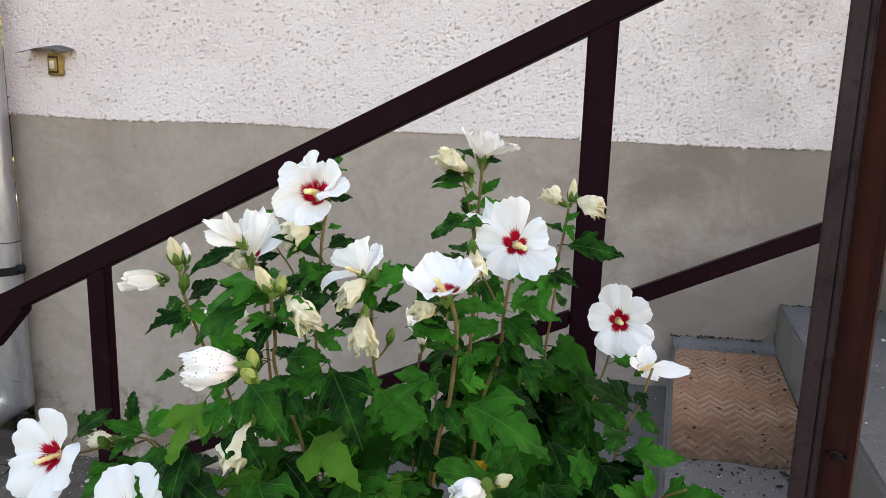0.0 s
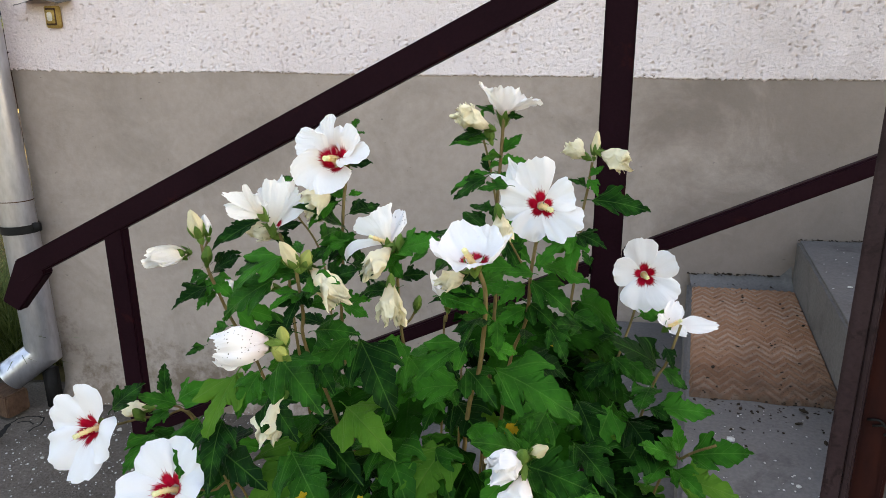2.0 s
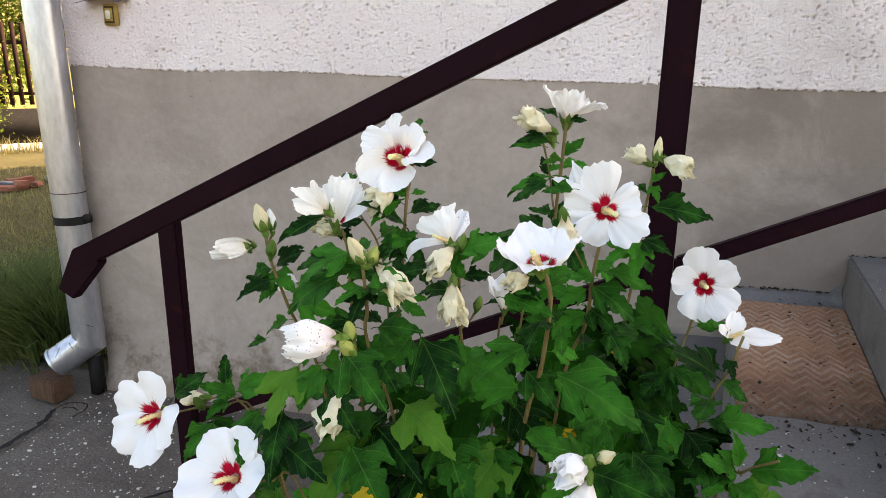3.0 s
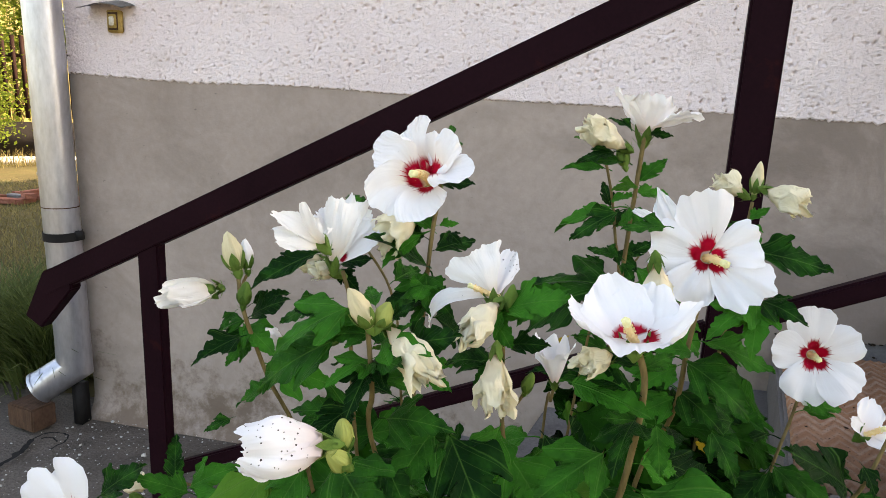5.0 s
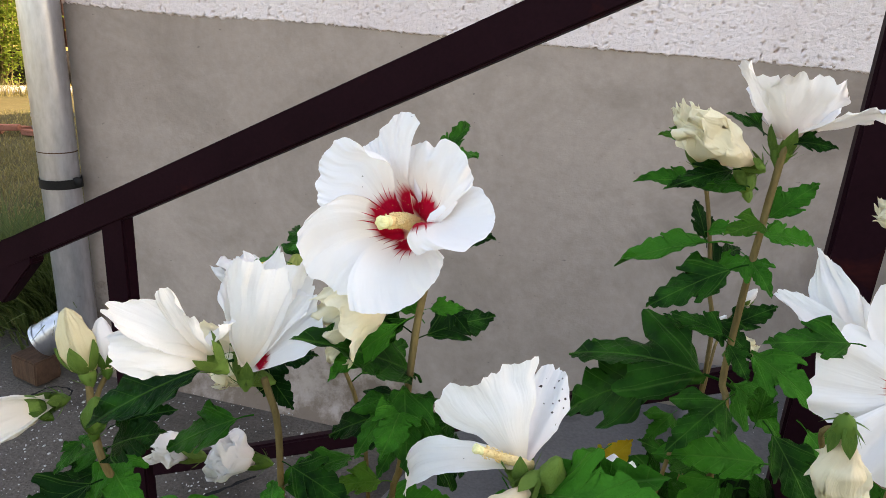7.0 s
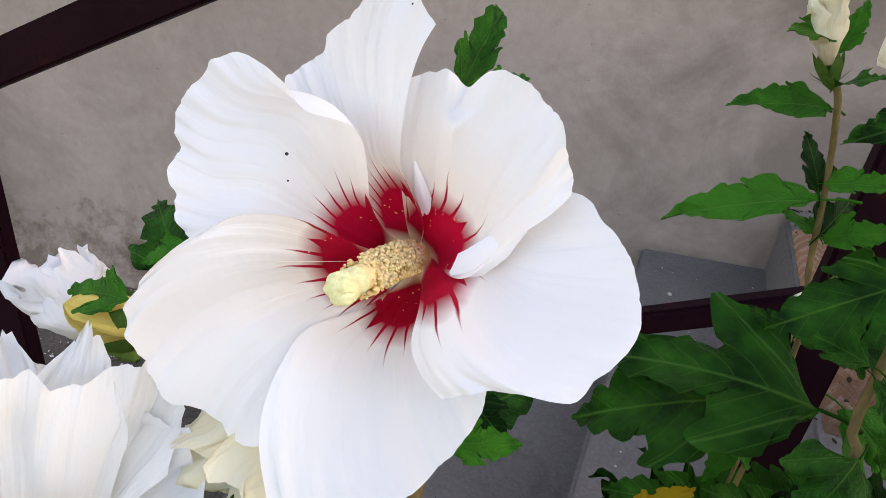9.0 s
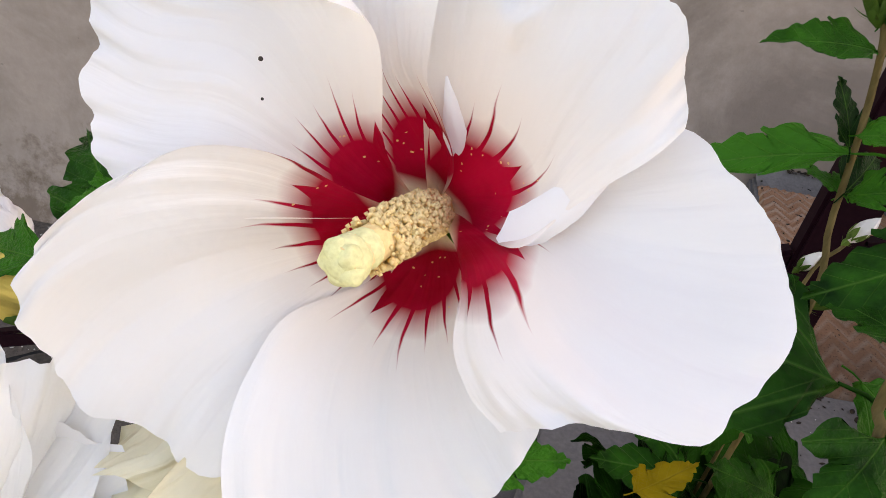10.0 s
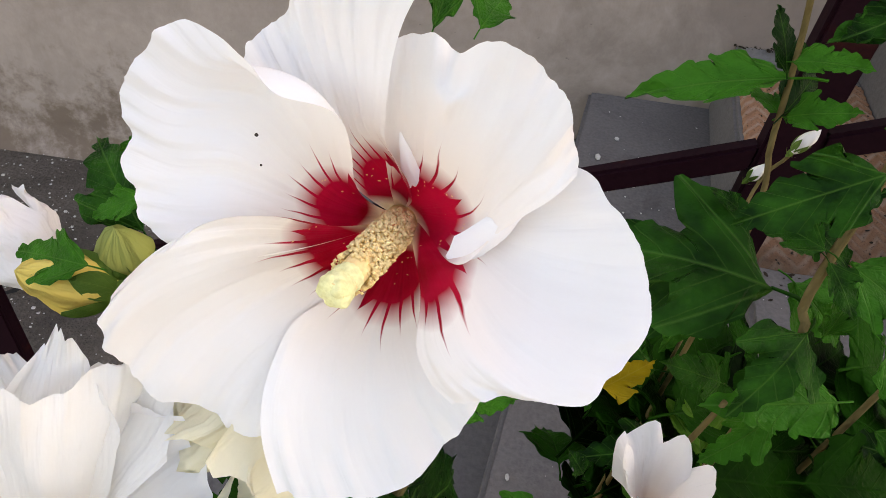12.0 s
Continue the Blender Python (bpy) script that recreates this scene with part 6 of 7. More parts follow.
leaf((0.257, 0.800, 1.249), (0.222, 0.780, 1.240), 4)
leaf((0.259, 0.800, 1.257), (0.293, 0.770, 1.249), 2)
leaf((0.172, 0.690, 1.299), (0.218, 0.660, 1.305), 3)
leaf((0.213, 0.680, 1.321), (0.189, 0.690, 1.328), 1)
leaf((0.216, 0.680, 1.318), (0.237, 0.690, 1.331), 1)
leaf((0.211, 0.680, 1.303), (0.172, 0.690, 1.315), 3)
leaf((0.199, 0.690, 1.250), (0.158, 0.645, 1.243), 2)
leaf((0.230, 0.685, 1.278), (0.234, 0.660, 1.257), 1)
leaf((0.225, 0.690, 1.276), (0.198, 0.670, 1.290), 1)
leaf((0.229, 0.710, 1.211), (0.309, 0.660, 1.208), 4)
leaf((0.286, 0.780, 1.234), (0.306, 0.750, 1.214), 4)
leaf((0.330, 0.900, 1.189), (0.298, 0.870, 1.211), 4)
leaf((0.335, 0.870, 1.284), (0.326, 0.880, 1.303), 1)
leaf((0.371, 0.900, 1.144), (0.379, 0.860, 1.117), 2)
leaf((0.367, 0.900, 1.139), (0.336, 0.860, 1.122), 4)
leaf((0.374, 0.900, 1.148), (0.400, 0.870, 1.140), 4)
leaf((0.424, 0.855, 1.160), (0.371, 0.820, 1.214), 1)
leaf((0.430, 0.850, 1.187), (0.439, 0.830, 1.174), 4)
leaf((0.429, 0.855, 1.156), (0.461, 0.840, 1.141), 1)
leaf((0.411, 0.965, 1.199), (0.436, 0.950, 1.190), 1)
leaf((0.445, 0.790, 1.079), (0.438, 0.780, 1.122), 3)
leaf((0.454, 0.780, 1.081), (0.500, 0.740, 1.122), 1)
leaf((0.444, 0.790, 1.071), (0.403, 0.760, 1.108), 1)
leaf((0.439, 0.790, 1.055), (0.461, 0.750, 1.063), 4)
leaf((0.262, 0.600, 1.170), (0.315, 0.550, 1.193), 1)
leaf((0.267, 0.600, 1.193), (0.268, 0.600, 1.220), 1)
leaf((0.260, 0.610, 1.177), (0.234, 0.580, 1.210), 4)
leaf((0.256, 0.620, 1.152), (0.231, 0.570, 1.158), 4)
leaf((-0.140, 0.700, 1.149), (-0.173, 0.680, 1.172), 1)
leaf((-0.152, 0.700, 1.160), (-0.160, 0.710, 1.194), 3)
leaf((-0.198, 0.665, 1.157), (-0.164, 0.665, 1.193), 1)
leaf((-0.144, 0.700, 1.110), (-0.169, 0.660, 1.123), 4)
leaf((-0.140, 0.700, 1.153), (-0.105, 0.700, 1.184), 2)
leaf((-0.152, 0.700, 1.141), (-0.161, 0.670, 1.141), 4)
leaf((-0.042, 0.660, 1.214), (-0.059, 0.600, 1.181), 2, mat=PALELEAF)
leaf((-0.098, 0.700, 1.225), (-0.109, 0.680, 1.225), 1)
leaf((0.024, 0.620, 1.255), (0.074, 0.570, 1.243), 2)
leaf((0.089, 0.680, 1.250), (0.133, 0.620, 1.217), 4)
leaf((0.077, 0.680, 1.252), (0.060, 0.630, 1.238), 4)
leaf((0.075, 0.660, 1.185), (0.129, 0.600, 1.188), 2, mat=PALELEAF)
leaf((0.037, 0.660, 1.146), (0.003, 0.570, 1.124), 4, mat=PALELEAF)
leaf((0.042, 0.660, 1.155), (0.096, 0.600, 1.157), 2)
leaf((0.000, 0.640, 1.202), (0.039, 0.600, 1.189), 2)
leaf((-0.016, 0.660, 1.217), (-0.029, 0.620, 1.196), 4)
leaf((0.022, 0.660, 1.272), (0.003, 0.620, 1.268), 1)
leaf((0.046, 0.660, 1.267), (0.088, 0.640, 1.285), 2)
leaf((0.128, 0.740, 1.207), (0.169, 0.680, 1.198), 4)
leaf((0.128, 0.740, 1.185), (0.114, 0.680, 1.179), 4)
leaf((0.153, 0.800, 1.197), (0.179, 0.760, 1.187), 4)
leaf((0.174, 0.740, 1.182), (0.157, 0.680, 1.170), 2)
leaf((0.184, 0.720, 1.165), (0.220, 0.660, 1.161), 4)
leaf((0.197, 0.700, 1.217), (0.230, 0.660, 1.208), 2)
leaf((0.260, 0.760, 1.151), (0.291, 0.700, 1.139), 2)
leaf((0.285, 0.740, 1.150), (0.261, 0.680, 1.134), 4)
leaf((0.321, 0.800, 1.136), (0.344, 0.740, 1.121), 2)
leaf((0.365, 0.820, 1.115), (0.341, 0.760, 1.093), 4)
leaf((0.386, 0.820, 1.101), (0.410, 0.760, 1.101), 2)
leaf((0.416, 0.840, 1.109), (0.439, 0.820, 1.107), 1)
leaf((0.399, 0.800, 1.083), (0.363, 0.720, 1.078), 4)
leaf((0.317, 0.720, 1.122), (0.347, 0.660, 1.130), 4)
leaf((0.179, 0.660, 1.143), (0.157, 0.580, 1.147), 4, mat=PALELEAF)
leaf((0.167, 0.660, 1.148), (0.192, 0.600, 1.138), 2)
leaf((0.118, 0.660, 1.149), (0.151, 0.580, 1.152), 4)
leaf((0.105, 0.660, 1.134), (0.095, 0.580, 1.133), 2)
leaf((0.030, 0.620, 1.150), (0.077, 0.550, 1.151), 4)
leaf((-0.053, 0.640, 1.169), (-0.044, 0.580, 1.153), 4)
leaf((-0.068, 0.640, 1.140), (-0.002, 0.580, 1.158), 2)
leaf((-0.091, 0.660, 1.154), (-0.086, 0.600, 1.148), 4)
leaf((-0.161, 0.680, 1.121), (-0.161, 0.620, 1.120), 1)
leaf((-0.102, 0.660, 1.102), (-0.098, 0.600, 1.099), 2)
leaf((0.297, 0.800, 1.202), (0.283, 0.820, 1.207), 1, mat=YELLOWLEAF)
leaf((0.251, 0.720, 1.143), (0.240, 0.700, 1.133), 1, mat=YELLOWLEAF)
leaf((0.051, 0.560, 1.139), (0.080, 0.540, 1.148), 1, mat=YELLOWLEAF)
leaf((0.101, 0.580, 1.127), (0.123, 0.560, 1.137), 1, mat=YELLOWLEAF)
leaf((-0.037, 0.835, 1.380), (-0.056, 0.850, 1.401), 4)
leaf((-0.035, 0.835, 1.393), (-0.049, 0.830, 1.388), 1)
leaf((-0.042, 0.815, 1.385), (-0.067, 0.820, 1.383), 1)
leaf((0.0470, 0.845, 1.447), (0.0530, 0.862, 1.452), 1)
leaf((0.041, 0.820, 1.354), (0.074, 0.840, 1.368), 1)
leaf((0.052, 0.820, 1.371), (0.066, 0.810, 1.367), 2)
leaf((0.039, 0.800, 1.341), (0.015, 0.750, 1.387), 3)
leaf((0.187, 1.000, 1.421), (0.144, 0.985, 1.428), 3)
leaf((0.200, 1.000, 1.378), (0.1278, 1.022, 1.356), 3, wide=0.62)
leaf((0.197, 1.000, 1.380), (0.188, 1.010, 1.408), 1)
leaf((0.197, 1.000, 1.386), (0.218, 0.980, 1.401), 3)
leaf((0.204, 1.000, 1.359), (0.191, 1.020, 1.367), 1)
leaf((0.205, 1.000, 1.360), (0.226, 1.020, 1.380), 2)
leaf((0.206, 1.000, 1.358), (0.223, 0.980, 1.379), 1)
leaf((0.186, 1.000, 1.431), (0.192, 0.980, 1.446), 1)
leaf((0.181, 1.000, 1.445), (0.186, 1.000, 1.468), 3)
leaf((0.173, 1.000, 1.451), (0.155, 0.980, 1.459), 1, mat=PALELEAF)
leaf((0.193, 0.920, 1.445), (0.160, 0.900, 1.441), 1)
leaf((0.2010, 0.908, 1.3880), (0.1541, 0.900, 1.3647), 1)
leaf((0.2045, 0.9313, 1.3059), (0.1136, 0.9524, 1.3197), 2, face=(0.1, -0.45, 0.85), wide=0.95)
leaf((0.1812, 0.950, 1.2908), (0.0928, 0.975, 1.2402), 0, wide=0.75)
leaf((0.203, 0.940, 1.342), (0.226, 0.920, 1.336), 4)
leaf((0.215, 0.910, 1.302), (0.185, 0.870, 1.294), 2)
leaf((0.240, 0.930, 1.280), (0.243, 0.930, 1.312), 1)
leaf((0.191, 0.970, 1.321), (0.176, 0.970, 1.331), 1)
leaf((0.194, 0.970, 1.252), (0.178, 0.940, 1.251), 2)
leaf((0.207, 0.930, 1.235), (0.173, 0.920, 1.257), 1)
leaf((0.008, 0.660, 1.320), (-0.048, 0.635, 1.298), 4)
leaf((0.028, 0.660, 1.336), (0.006, 0.650, 1.340), 3)
leaf((0.038, 0.660, 1.338), (0.058, 0.670, 1.355), 3)
leaf((0.035, 0.660, 1.310), (0.016, 0.630, 1.310), 2)
leaf((0.036, 0.660, 1.309), (0.060, 0.630, 1.327), 1)
leaf((-0.109, 0.745, 1.294), (-0.133, 0.735, 1.288), 2)
leaf((-0.107, 0.745, 1.281), (-0.115, 0.720, 1.264), 1)
leaf((-0.100, 0.745, 1.310), (-0.073, 0.750, 1.325), 3)
leaf((-0.108, 0.745, 1.289), (-0.075, 0.720, 1.287), 4)
leaf((-0.046, 0.770, 1.311), (-0.085, 0.755, 1.296), 1)
leaf((0.042, 0.800, 1.320), (-0.000, 0.780, 1.314), 4)
leaf((0.041, 0.800, 1.313), (0.033, 0.770, 1.303), 2)
leaf((0.044, 0.800, 1.317), (0.065, 0.775, 1.317), 2)
leaf((0.044, 0.790, 1.379), (0.022, 0.800, 1.393), 1)
leaf((0.039, 0.790, 1.375), (0.006, 0.770, 1.356), 3)
leaf((0.114, 0.745, 1.323), (0.154, 0.730, 1.360), 3)
leaf((0.103, 0.745, 1.325), (0.126, 0.720, 1.311), 1)
leaf((0.050, 0.680, 1.311), (0.089, 0.660, 1.340), 1)
leaf((0.141, 0.800, 1.319), (0.123, 0.780, 1.309), 3)
leaf((0.093, 0.800, 1.344), (0.088, 0.800, 1.353), 1)
leaf((0.2344, 0.800, 1.3956), (0.2008, 0.790, 1.3978), 1)
leaf((0.2417, 0.900, 1.2679), (0.1802, 0.880, 1.2796), 3)
leaf((0.2281, 0.850, 1.3172), (0.2499, 0.820, 1.2949), 1)
leaf((0.2272, 0.930, 1.3278), (0.2660, 0.900, 1.3212), 4)
leaf((0.2242, 0.950, 1.2957), (0.2620, 0.930, 1.2768), 2)
leaf((0.2187, 0.900, 1.2497), (0.1900, 0.880, 1.2300), 0)
leaf((0.2700, 0.930, 1.2800), (0.2950, 0.905, 1.2600), 4)
leaf((0.2150, 0.950, 1.3347), (0.2397, 0.950, 1.3566), 1)
leaf((0.146, 0.930, 1.217), (0.160, 0.920, 1.250), 1, mat=YELLOWLEAF)

# ---- leaves up the stems, turn about ----
fill = random.Random(11)
sprouts = 0
for n, line in enumerate(NODES):
    gap, side = 0.0, n * 1.7
    for p, q in zip(line, line[1:]):
        gap += (q - p).length
        if gap < 0.034 or p.z > line[0].z - 0.045 or p.z < 0.92 or sprouts >= 130 or n == 13 or (n in (7, 8, 9, 20) and p.z > 1.20):
            continue
        gap, side = fill.uniform(-0.012, 0.006), side + 2.4 + fill.uniform(-0.4, 0.4)
        out = Vector((math.cos(side), math.sin(side) * 0.8 - 0.25, fill.uniform(-0.35, 0.30))).normalized()
        size = fill.uniform(0.040, 0.066) * (1.15 if p.z < 1.2 else 0.85)
        y = fill.random()
        # paler leaves come more often low on the stems
        leaf(p + out * size * 0.22, p + out * size * 1.22, fill.choice((0, 1, 1, 2, 3, 4)), fill.uniform(-20, 20), PALELEAF if y < (0.30 if p.z < 1.15 else 0.10) else LEAF, (out.x * 0.3, -0.45, 0.75))
        sprouts += 1

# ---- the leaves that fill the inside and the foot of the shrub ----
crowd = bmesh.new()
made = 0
# inner leaves take the darkened leaf colour, which stands for shade
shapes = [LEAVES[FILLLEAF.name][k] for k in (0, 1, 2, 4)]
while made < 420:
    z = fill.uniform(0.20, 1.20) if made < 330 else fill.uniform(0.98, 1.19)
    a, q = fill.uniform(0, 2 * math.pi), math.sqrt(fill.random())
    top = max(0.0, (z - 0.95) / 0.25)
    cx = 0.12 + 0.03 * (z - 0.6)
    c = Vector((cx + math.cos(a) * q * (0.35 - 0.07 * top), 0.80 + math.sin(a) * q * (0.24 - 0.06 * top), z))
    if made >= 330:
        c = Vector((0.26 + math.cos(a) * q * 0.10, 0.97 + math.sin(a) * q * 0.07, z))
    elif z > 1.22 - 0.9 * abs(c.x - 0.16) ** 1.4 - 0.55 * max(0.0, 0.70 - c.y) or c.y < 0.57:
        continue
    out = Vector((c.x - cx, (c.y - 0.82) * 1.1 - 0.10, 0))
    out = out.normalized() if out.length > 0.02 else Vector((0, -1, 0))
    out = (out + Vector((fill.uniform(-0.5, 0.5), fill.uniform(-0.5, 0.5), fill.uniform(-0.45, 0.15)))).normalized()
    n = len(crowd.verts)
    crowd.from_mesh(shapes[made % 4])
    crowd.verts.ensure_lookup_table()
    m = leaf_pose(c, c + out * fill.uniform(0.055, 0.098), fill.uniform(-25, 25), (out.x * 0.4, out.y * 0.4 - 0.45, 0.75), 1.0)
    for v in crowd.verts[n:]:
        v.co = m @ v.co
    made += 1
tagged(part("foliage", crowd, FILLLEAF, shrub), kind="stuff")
# ---- the garden behind the corner ----
GA = Vector((-10.9, 11.9, 0))                    # a point of the fence line
GD = Vector((0.70, 0.71, 0)).normalized()        # along the fence
GN = Vector((-0.71, 0.70, 0)).normalized()       # away from the house
GM = Matrix(((GD.x, GN.x, 0, GA.x), (GD.y, GN.y, 0, GA.y), (0, 0, 1, 0), (0, 0, 0, 1)))


def garden(bm):
    bm.transform(GM)
    return bm


fence = thing("garden_fence", (GA.x, GA.y, 0), "brown wooden paling fence on a dark base", "fence")
part("base", garden(boxmesh(-5, 5, -0.1, 0.1, -0.05, 0.68, 0.01)), FENCEBASE, fence, "dark base wall")
for z in (0.95, 1.95):
    part("rail", garden(boxmesh(-5, 5, 0.0, 0.04, z, z + 0.07, 0.005)), PALING, fence)
k = -4.9
fr = random.Random(3)
while k < 4.9:
    h = 2.35 + fr.uniform(-0.03, 0.03)
    part("paling", garden(boxmesh(k, k + 0.085, -0.03, -0.005, 0.76, h, 0.006)), PALING, fence)
    k += 0.165 + fr.uniform(-0.01, 0.01)
kerb = part("garden_kerb", garden(boxmesh(-6, 6, -1.5, -0.9, -0.05, 0.07, 0.015)), PALE)
tagged(kerb, "pale sunlit concrete kerb along the garden path", "kerb")

house = thing("neighbour_house", None, "yellow rendered house behind the fence", "house")
part("wall", garden(boxmesh(-9, 7, 9, 17, -0.1, 6.0)), YELLOWHOUSE, house, smooth=False)
bm = bmesh.new()
vs = [bm.verts.new(v) for v in ((-9.6, 8.4, 6.0), (7.6, 8.4, 6.0), (7.6, 17.6, 6.0), (-9.6, 17.6, 6.0), (-9.6, 13, 9.4), (7.6, 13, 9.4))]
for f in ((0, 1, 5, 4), (2, 3, 4, 5), (1, 2, 5), (3, 0, 4), (3, 2, 1, 0)):
    bm.faces.new([vs[q] for q in f])
part("roof", garden(bm), ROOFTILE, house, smooth=False)
for x in (-6.0, -2.6, 0.6, 3.6):
    w = part("window", garden(boxmesh(x, x + 1.3, 8.93, 8.99, 2.2, 3.8, 0.01)), WHITEFRAME, house)
    for a in (0.09, 0.69):
        part("pane", garden(boxmesh(x + a, x + a + 0.52, 8.915, 8.928, 2.29, 3.71)), WINDOWGLASS, w)


def leafy_bush(name, centre, size, count, seed, mat, leaf_size, label, category):
    """Twiggy bush: branches, and a crown of many small leaves in loose clumps."""
    r = random.Random(seed)
    c = Vector(centre)
    ob = thing(name, (c.x, c.y, 0), label, category)
    br = bmesh.new()
    clumps = []
    for k in range(26):
        a, e = r.uniform(0, 2 * math.pi), r.uniform(0.25, 1.0)
        tip = c + Vector((math.cos(a) * size[0] * r.uniform(0.2, 1), math.sin(a) * size[1] * r.uniform(0.2, 1), size[2] * e))
        foot = c + Vector((r.uniform(-0.1, 0.1), r.uniform(-0.1, 0.1), 0))
        mid = foot.lerp(tip, 0.5) + Vector((r.uniform(-0.1, 0.1), r.uniform(-0.1, 0.1), 0.1))
        join_into(br, tube(smooth_line([foot, mid, tip], 4), [0.014, 0.013, 0.012, 0.01, 0.009, 0.008, 0.006, 0.005, 0.003], 5, False))
        clumps += [(foot.lerp(tip, w) + Vector((r.uniform(-0.15, 0.15), r.uniform(-0.15, 0.15), r.uniform(-0.1, 0.1))), 0.13 + 0.14 * r.random()) for w in (0.55, 0.75, 0.92, 1.0)]
    part("branches", br, STEM, ob)
    verts, faces, uvs = [], [], []
    for k in range(count):
        q, rad = clumps[r.randrange(len(clumps))]
        p = q + Vector((r.gauss(0, 1), r.gauss(0, 1), r.gauss(0, 1))) * rad
        d = Vector((r.uniform(-1, 1), r.uniform(-1, 1), r.uniform(-0.8, 0.4))).normalized() * leaf_size * r.uniform(0.6, 1.3)
        s = d.cross(Vector((r.uniform(-1, 1), r.uniform(-1, 1), 1))).normalized() * d.length * 0.28
        n = len(verts)
        verts += [p, p + d * 0.5 + s, p + d, p + d * 0.5 - s]
        faces.append((n, n + 1, n + 2, n + 3))
        uvs += [(0, 0.5), (0.5, 0.8), (1, 0.5), (0.5, 0.2)]
    me = bpy.data.meshes.new("crown")
    me.from_pydata(verts, [], faces)
    uvl = me.uv_layers.new(name="UVMap")
    uvl.data.foreach_set("uv", [q for w in uvs for q in w])
    me.materials.append(mat)
    cr = new("crown", me)
    cr.parent, cr.matrix_parent_inverse = ob, ob.matrix_basis.inverted()
    tagged(cr, kind="stuff")
    return ob


leafy_bush("garden_bush", GM @ Vector((-1.15, -0.75, 0)), (0.85, 0.6, 3.2), 9000, 5, BUSHLEAF, 0.085, "sunlit yellow-green bush in front of the fence", "bush")
leafy_bush("garden_bush", GM @ Vector((-2.9, -0.6, 0)), (1.0, 0.7, 3.4), 9000, 9, BUSHLEAF, 0.085, "sunlit yellow-green bush in front of the fence", "bush")
leafy_bush("garden_tree", GM @ Vector((-0.5, 4.5, 0)), (2.6, 2.0, 6.5), 9000, 12, BUSHLEAF, 0.14, "sunlit leafy tree behind the fence", "tree")


def blades(name, count, seed, where, height, width, mat, label, category, lean=0.35):
    """Many single grass blades in one mesh."""
    r = random.Random(seed)
    verts, faces, uvs = [], [], []
    for k in range(count):
        p, out = where(r)
        h = height * r.uniform(0.5, 1.15)
        a = r.uniform(0, 2 * math.pi)
        side = Vector((math.cos(a), math.sin(a), 0)) * width * r.uniform(0.6, 1.2)
        bend = (out + Vector((r.uniform(-0.4, 0.4), r.uniform(-0.4, 0.4), 0))) * h * lean
        n = len(verts)
        for w in (0.0, 0.35, 0.7, 1.0):
            q = p + Vector((0, 0, h * (w - 0.18 * w * w))) + bend * w ** 2
            verts += [q + side * (1 - 0.85 * w), q - side * (1 - 0.85 * w)]
            uvs += [(w, 0.5), (w, 0.5)]
        for w in range(3):
            b = n + 2 * w
            faces.append((b, b + 1, b + 3, b + 2))
    me = bpy.data.meshes.new(name)
    me.from_pydata(verts, [], faces)
    uvl = me.uv_layers.new(name="UVMap")
    uvl.data.foreach_set("uv", [c for f in faces for vi in f for c in uvs[vi]])
    me.materials.append(mat)
    return tagged(new(name, me), label, category, kind="stuff")


GRASS = thin_leaf("long_green_grass", (0.010, 0.030, 0.006), (0.15, 0.185, 0.055), (0.12, 0.15, 0.05), 0.5, 0.2, 0.01, True)
DRYGRASS = thin_leaf("dry_lawn_grass", (0.070, 0.066, 0.020), (0.36, 0.29, 0.12), (0.3, 0.24, 0.1), 0.7, 0.2, 0.01, True)


def tuft_at(cx, cy, rad):
    def f(r):
        a, q = r.uniform(0, 2 * math.pi), abs(r.gauss(0, 0.5)) * rad
        o = Vector((math.cos(a), math.sin(a), 0))
        return Vector((cx, cy, -0.03)) + o * q, o * (0.5 + q / rad)
    return f


def lawn_at(r):
    d = r.uniform(0, 1) ** 1.6 * 8.5
    base = Vector((-2.35, 2.95, -0.03)) + Vector((-0.70, 0.71, 0)) * d
    w = r.uniform(-1.2, 1.2) * (0.5 + 0.2 * d)
    p = base + Vector((0.71, 0.70, 0)) * w
    if p.x > HX0 - 0.1:
        p.x = HX0 - 0.1 - r.random() * 0.4
    if p.y < 2.86 and p.x > PX0:
        p.y = 2.86 + r.random() * 0.3
    return p, Vector((r.uniform(-1, 1), r.uniform(-1, 1), 0))


blades("ornamental_grass", 2600, 21, tuft_at(-2.62, 3.10, 0.34), 0.52, 0.0060, GRASS, "dense tuft of long green grass at the yard edge", "grass", 0.75)
blades("ornamental_grass", 2200, 22, tuft_at(-3.05, 3.20, 0.32), 0.50, 0.0060, GRASS, "dense tuft of long green grass at the yard edge", "grass", 0.75)
blades("lawn_grass", 26000, 23, lawn_at, 0.075, 0.0048, DRYGRASS, "short dry brownish lawn grass", "grass", 0.9)
blades("tall_dry_grass", 1600, 25, lambda r: (GM @ Vector((r.uniform(-4, 2.5), -1.75 + r.gauss(0, 0.16), -0.02)), Vector((r.uniform(-1, 1), r.uniform(-1, 1), 0))), 0.34, 0.006, DRYGRASS, "tall sunlit dry grass along the path", "grass", 0.5)

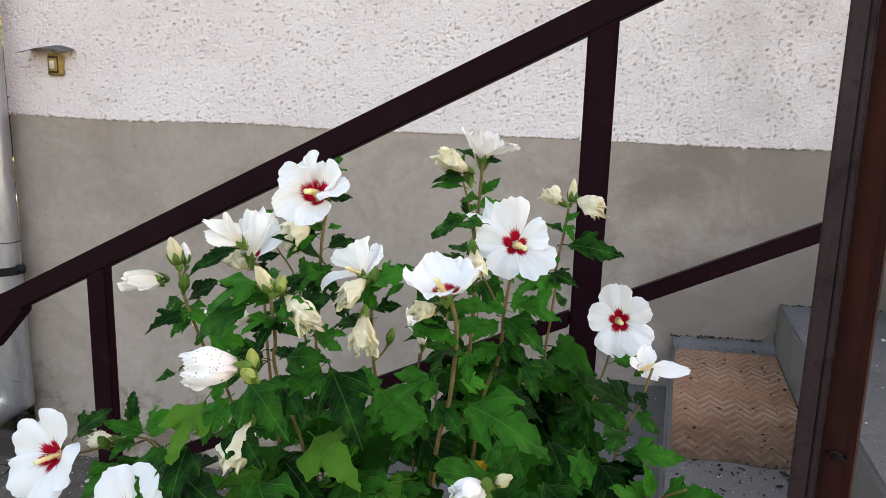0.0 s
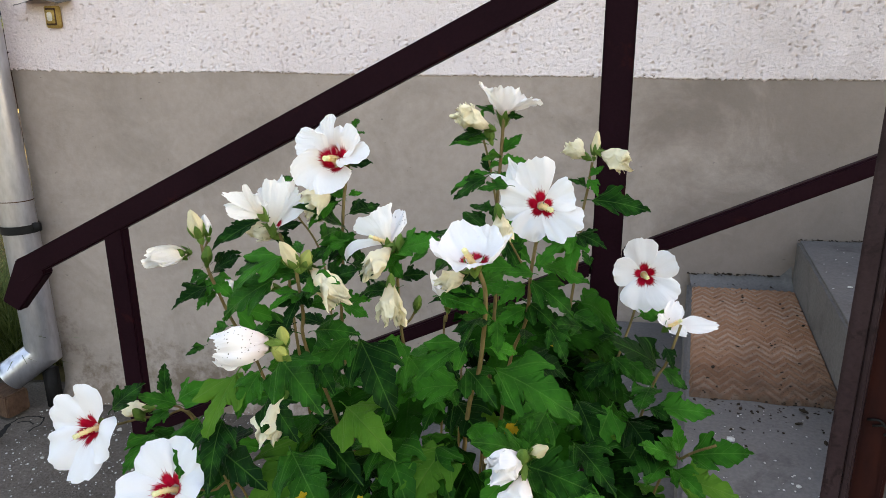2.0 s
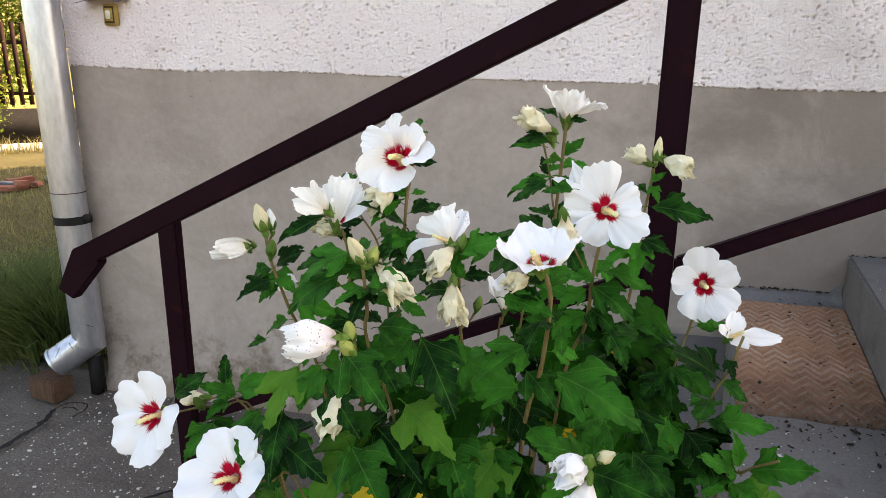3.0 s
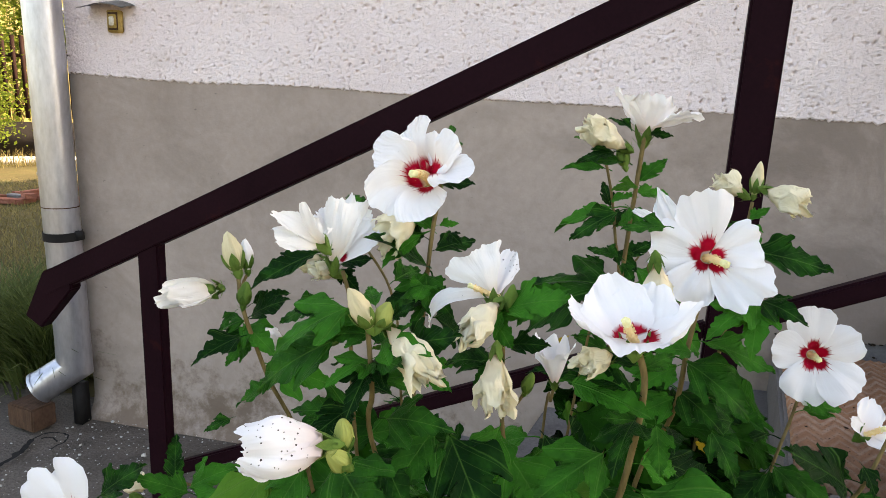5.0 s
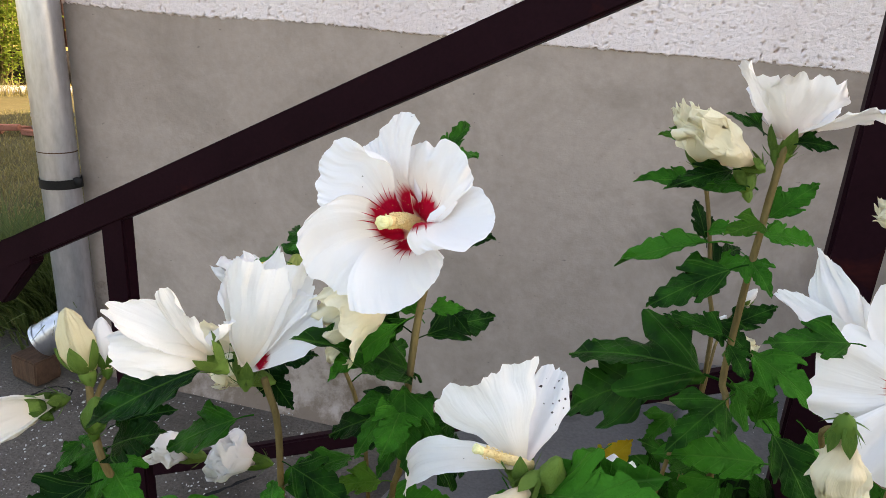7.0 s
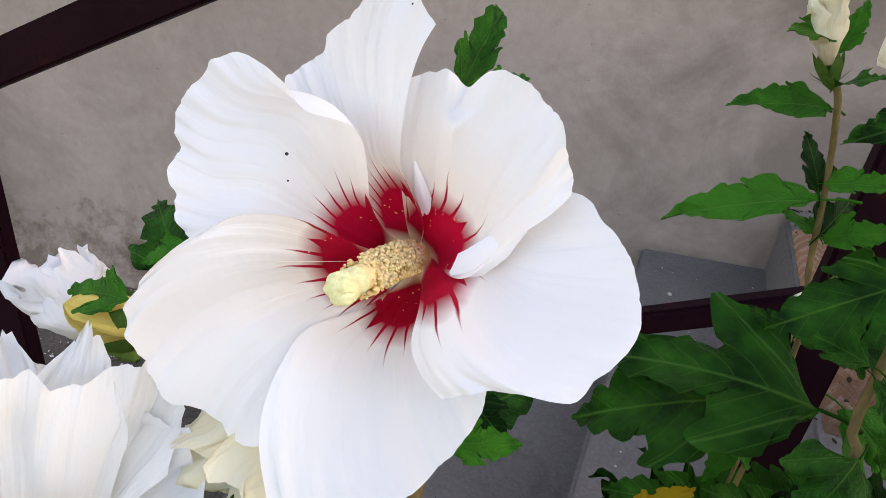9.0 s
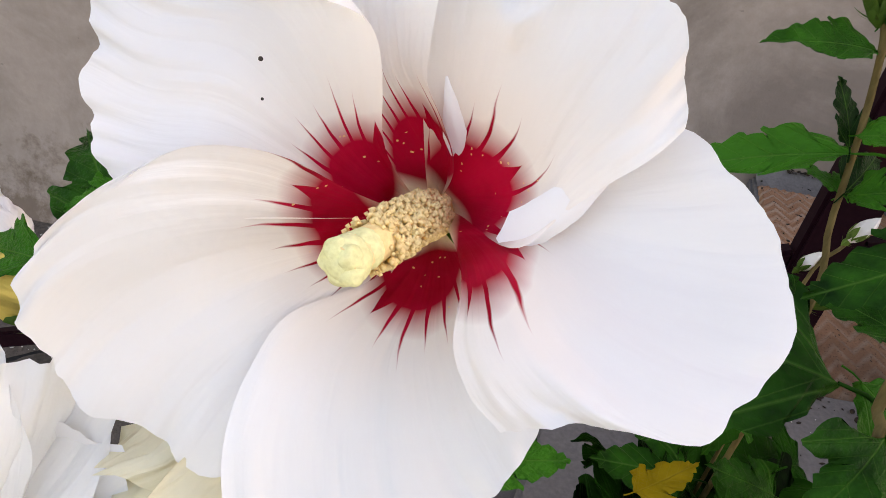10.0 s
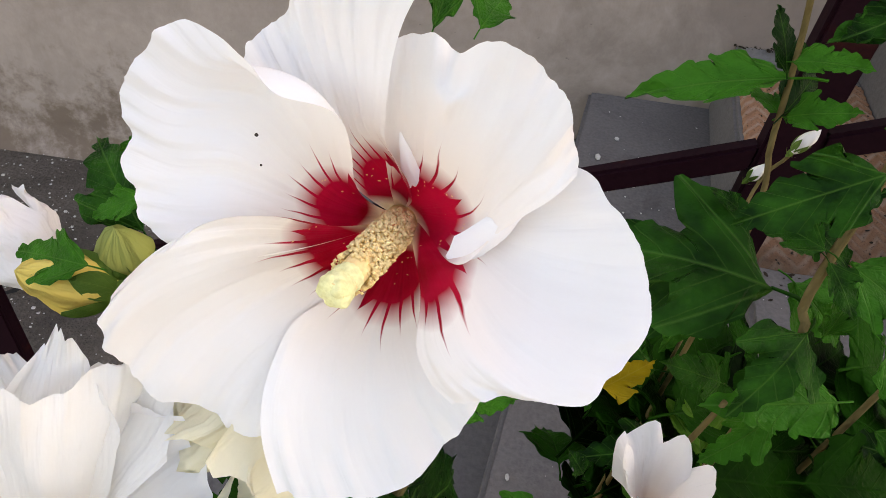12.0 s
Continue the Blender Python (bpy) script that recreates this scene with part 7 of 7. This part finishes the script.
# bricks and rubble on the lawn
rr = random.Random(31)
for k in range(30):
    bm = boxmesh(-0.12, 0.12, -0.06, 0.06, 0, 0.065, 0.01)
    for v in bm.verts:
        v.co += Vector((noise.noise(v.co * 14 + Vector((k, 0, 0))), noise.noise(v.co * 14 + Vector((0, k, 0))), 0)) * 0.02
    stone = k % 5 == 2
    p = GM @ Vector((rr.uniform(-2.2, 0.3), -6.1 + rr.gauss(0, 0.26), -0.02 + (0.06 if k % 4 == 0 else 0)))
    bm.transform(pose(p.x, p.y, p.z, rr.uniform(-6, 6), rr.uniform(-6, 6), rr.uniform(0, 180)))
    tagged(part("rubble_stone" if stone else "brick", bm, STONE if stone else BRICK, smooth=False), "grey lump of rubble on the lawn" if stone else "broken red brick lying on the lawn", "stone" if stone else "brick", "rubble on the lawn")

# grit and bits on the yard and the steps
GRIT = surface("pale_grit", (0.40, 0.38, 0.35), (0.62, 0.60, 0.56), 60.0, 0.9, 300.0, 0.0005, 0.3)
bm = bmesh.new()
gr = random.Random(41)
for k in range(2400):
    if k % 5:
        x, y, z = gr.uniform(-2.9, -0.75), gr.uniform(1.0, 2.6), 0.012
        if x < -1.98 and k % 4:
            x += 1.0
    else:
        st = gr.choice((3, 4, 4, 4, 5))
        y = gr.uniform(1.2, 2.55)
        x, z = nose(st, y) + gr.uniform(0.02, 0.36), STEP_Z[st] + 0.002
        if st == 4 and y > 1.62:
            continue
    s = abs(gr.gauss(0, 0.0017)) * (2.2 if k % 11 == 0 else 1.0) + 0.0006
    bmesh.ops.create_icosphere(bm, subdivisions=1, radius=s, matrix=Matrix.Translation((x, y, z + s * 0.4)) @ Matrix.Diagonal((gr.uniform(0.7, 1.6), gr.uniform(0.7, 1.6), 0.6, 1)))
tagged(part("grit", bm, GRIT), "scattered pale grit and crumbs on the concrete", "grit", kind="stuff")

# dark crumbs of earth and dead leaf gathered along the riser and round the mat
CRUMB = surface("dark_crumbs", (0.012, 0.010, 0.008), (0.045, 0.032, 0.022), 40.0, 0.95, 300.0, 0.0005, 0.3)
bm = bmesh.new()
for k in range(640):
    y = gr.uniform(1.45, 2.60)
    if k >= 420:
        st = 4 + k % 2
        x, z = nose(st, 2.62) + gr.uniform(0.0, 0.37), STEP_Z[st] + (0.040 if st == 4 else 0.001) + gr.gauss(0, 0.002)
        y = 2.646 - abs(gr.gauss(0, 0.006))
    elif k % 3 == 0:
        x, z = nose(5, y) - abs(gr.gauss(0, 0.010)) - 0.002, STEP_Z[4] + 0.003
    elif k % 3 == 1:
        x, y, z = nose(4, y) + gr.uniform(0.02, 0.38), 1.655 + gr.gauss(0, 0.05), STEP_Z[4] + 0.008
    else:
        x, z = nose(4, y) + gr.uniform(0.02, 0.38), STEP_Z[4] + (0.014 if y > 1.67 else 0.002)
    s = abs(gr.gauss(0, 0.0022)) + 0.0010
    bmesh.ops.create_icosphere(bm, subdivisions=1, radius=s, matrix=Matrix.Translation((x, y, z)) @ Matrix.Rotation(gr.uniform(0, 3), 4, "Z") @ Matrix.Diagonal((gr.uniform(0.7, 2.4), gr.uniform(0.6, 1.2), 0.5, 1)))
tagged(part("dirt_crumbs", bm, CRUMB), "dark crumbs of earth and dead leaves on the step", "dirt", kind="stuff")
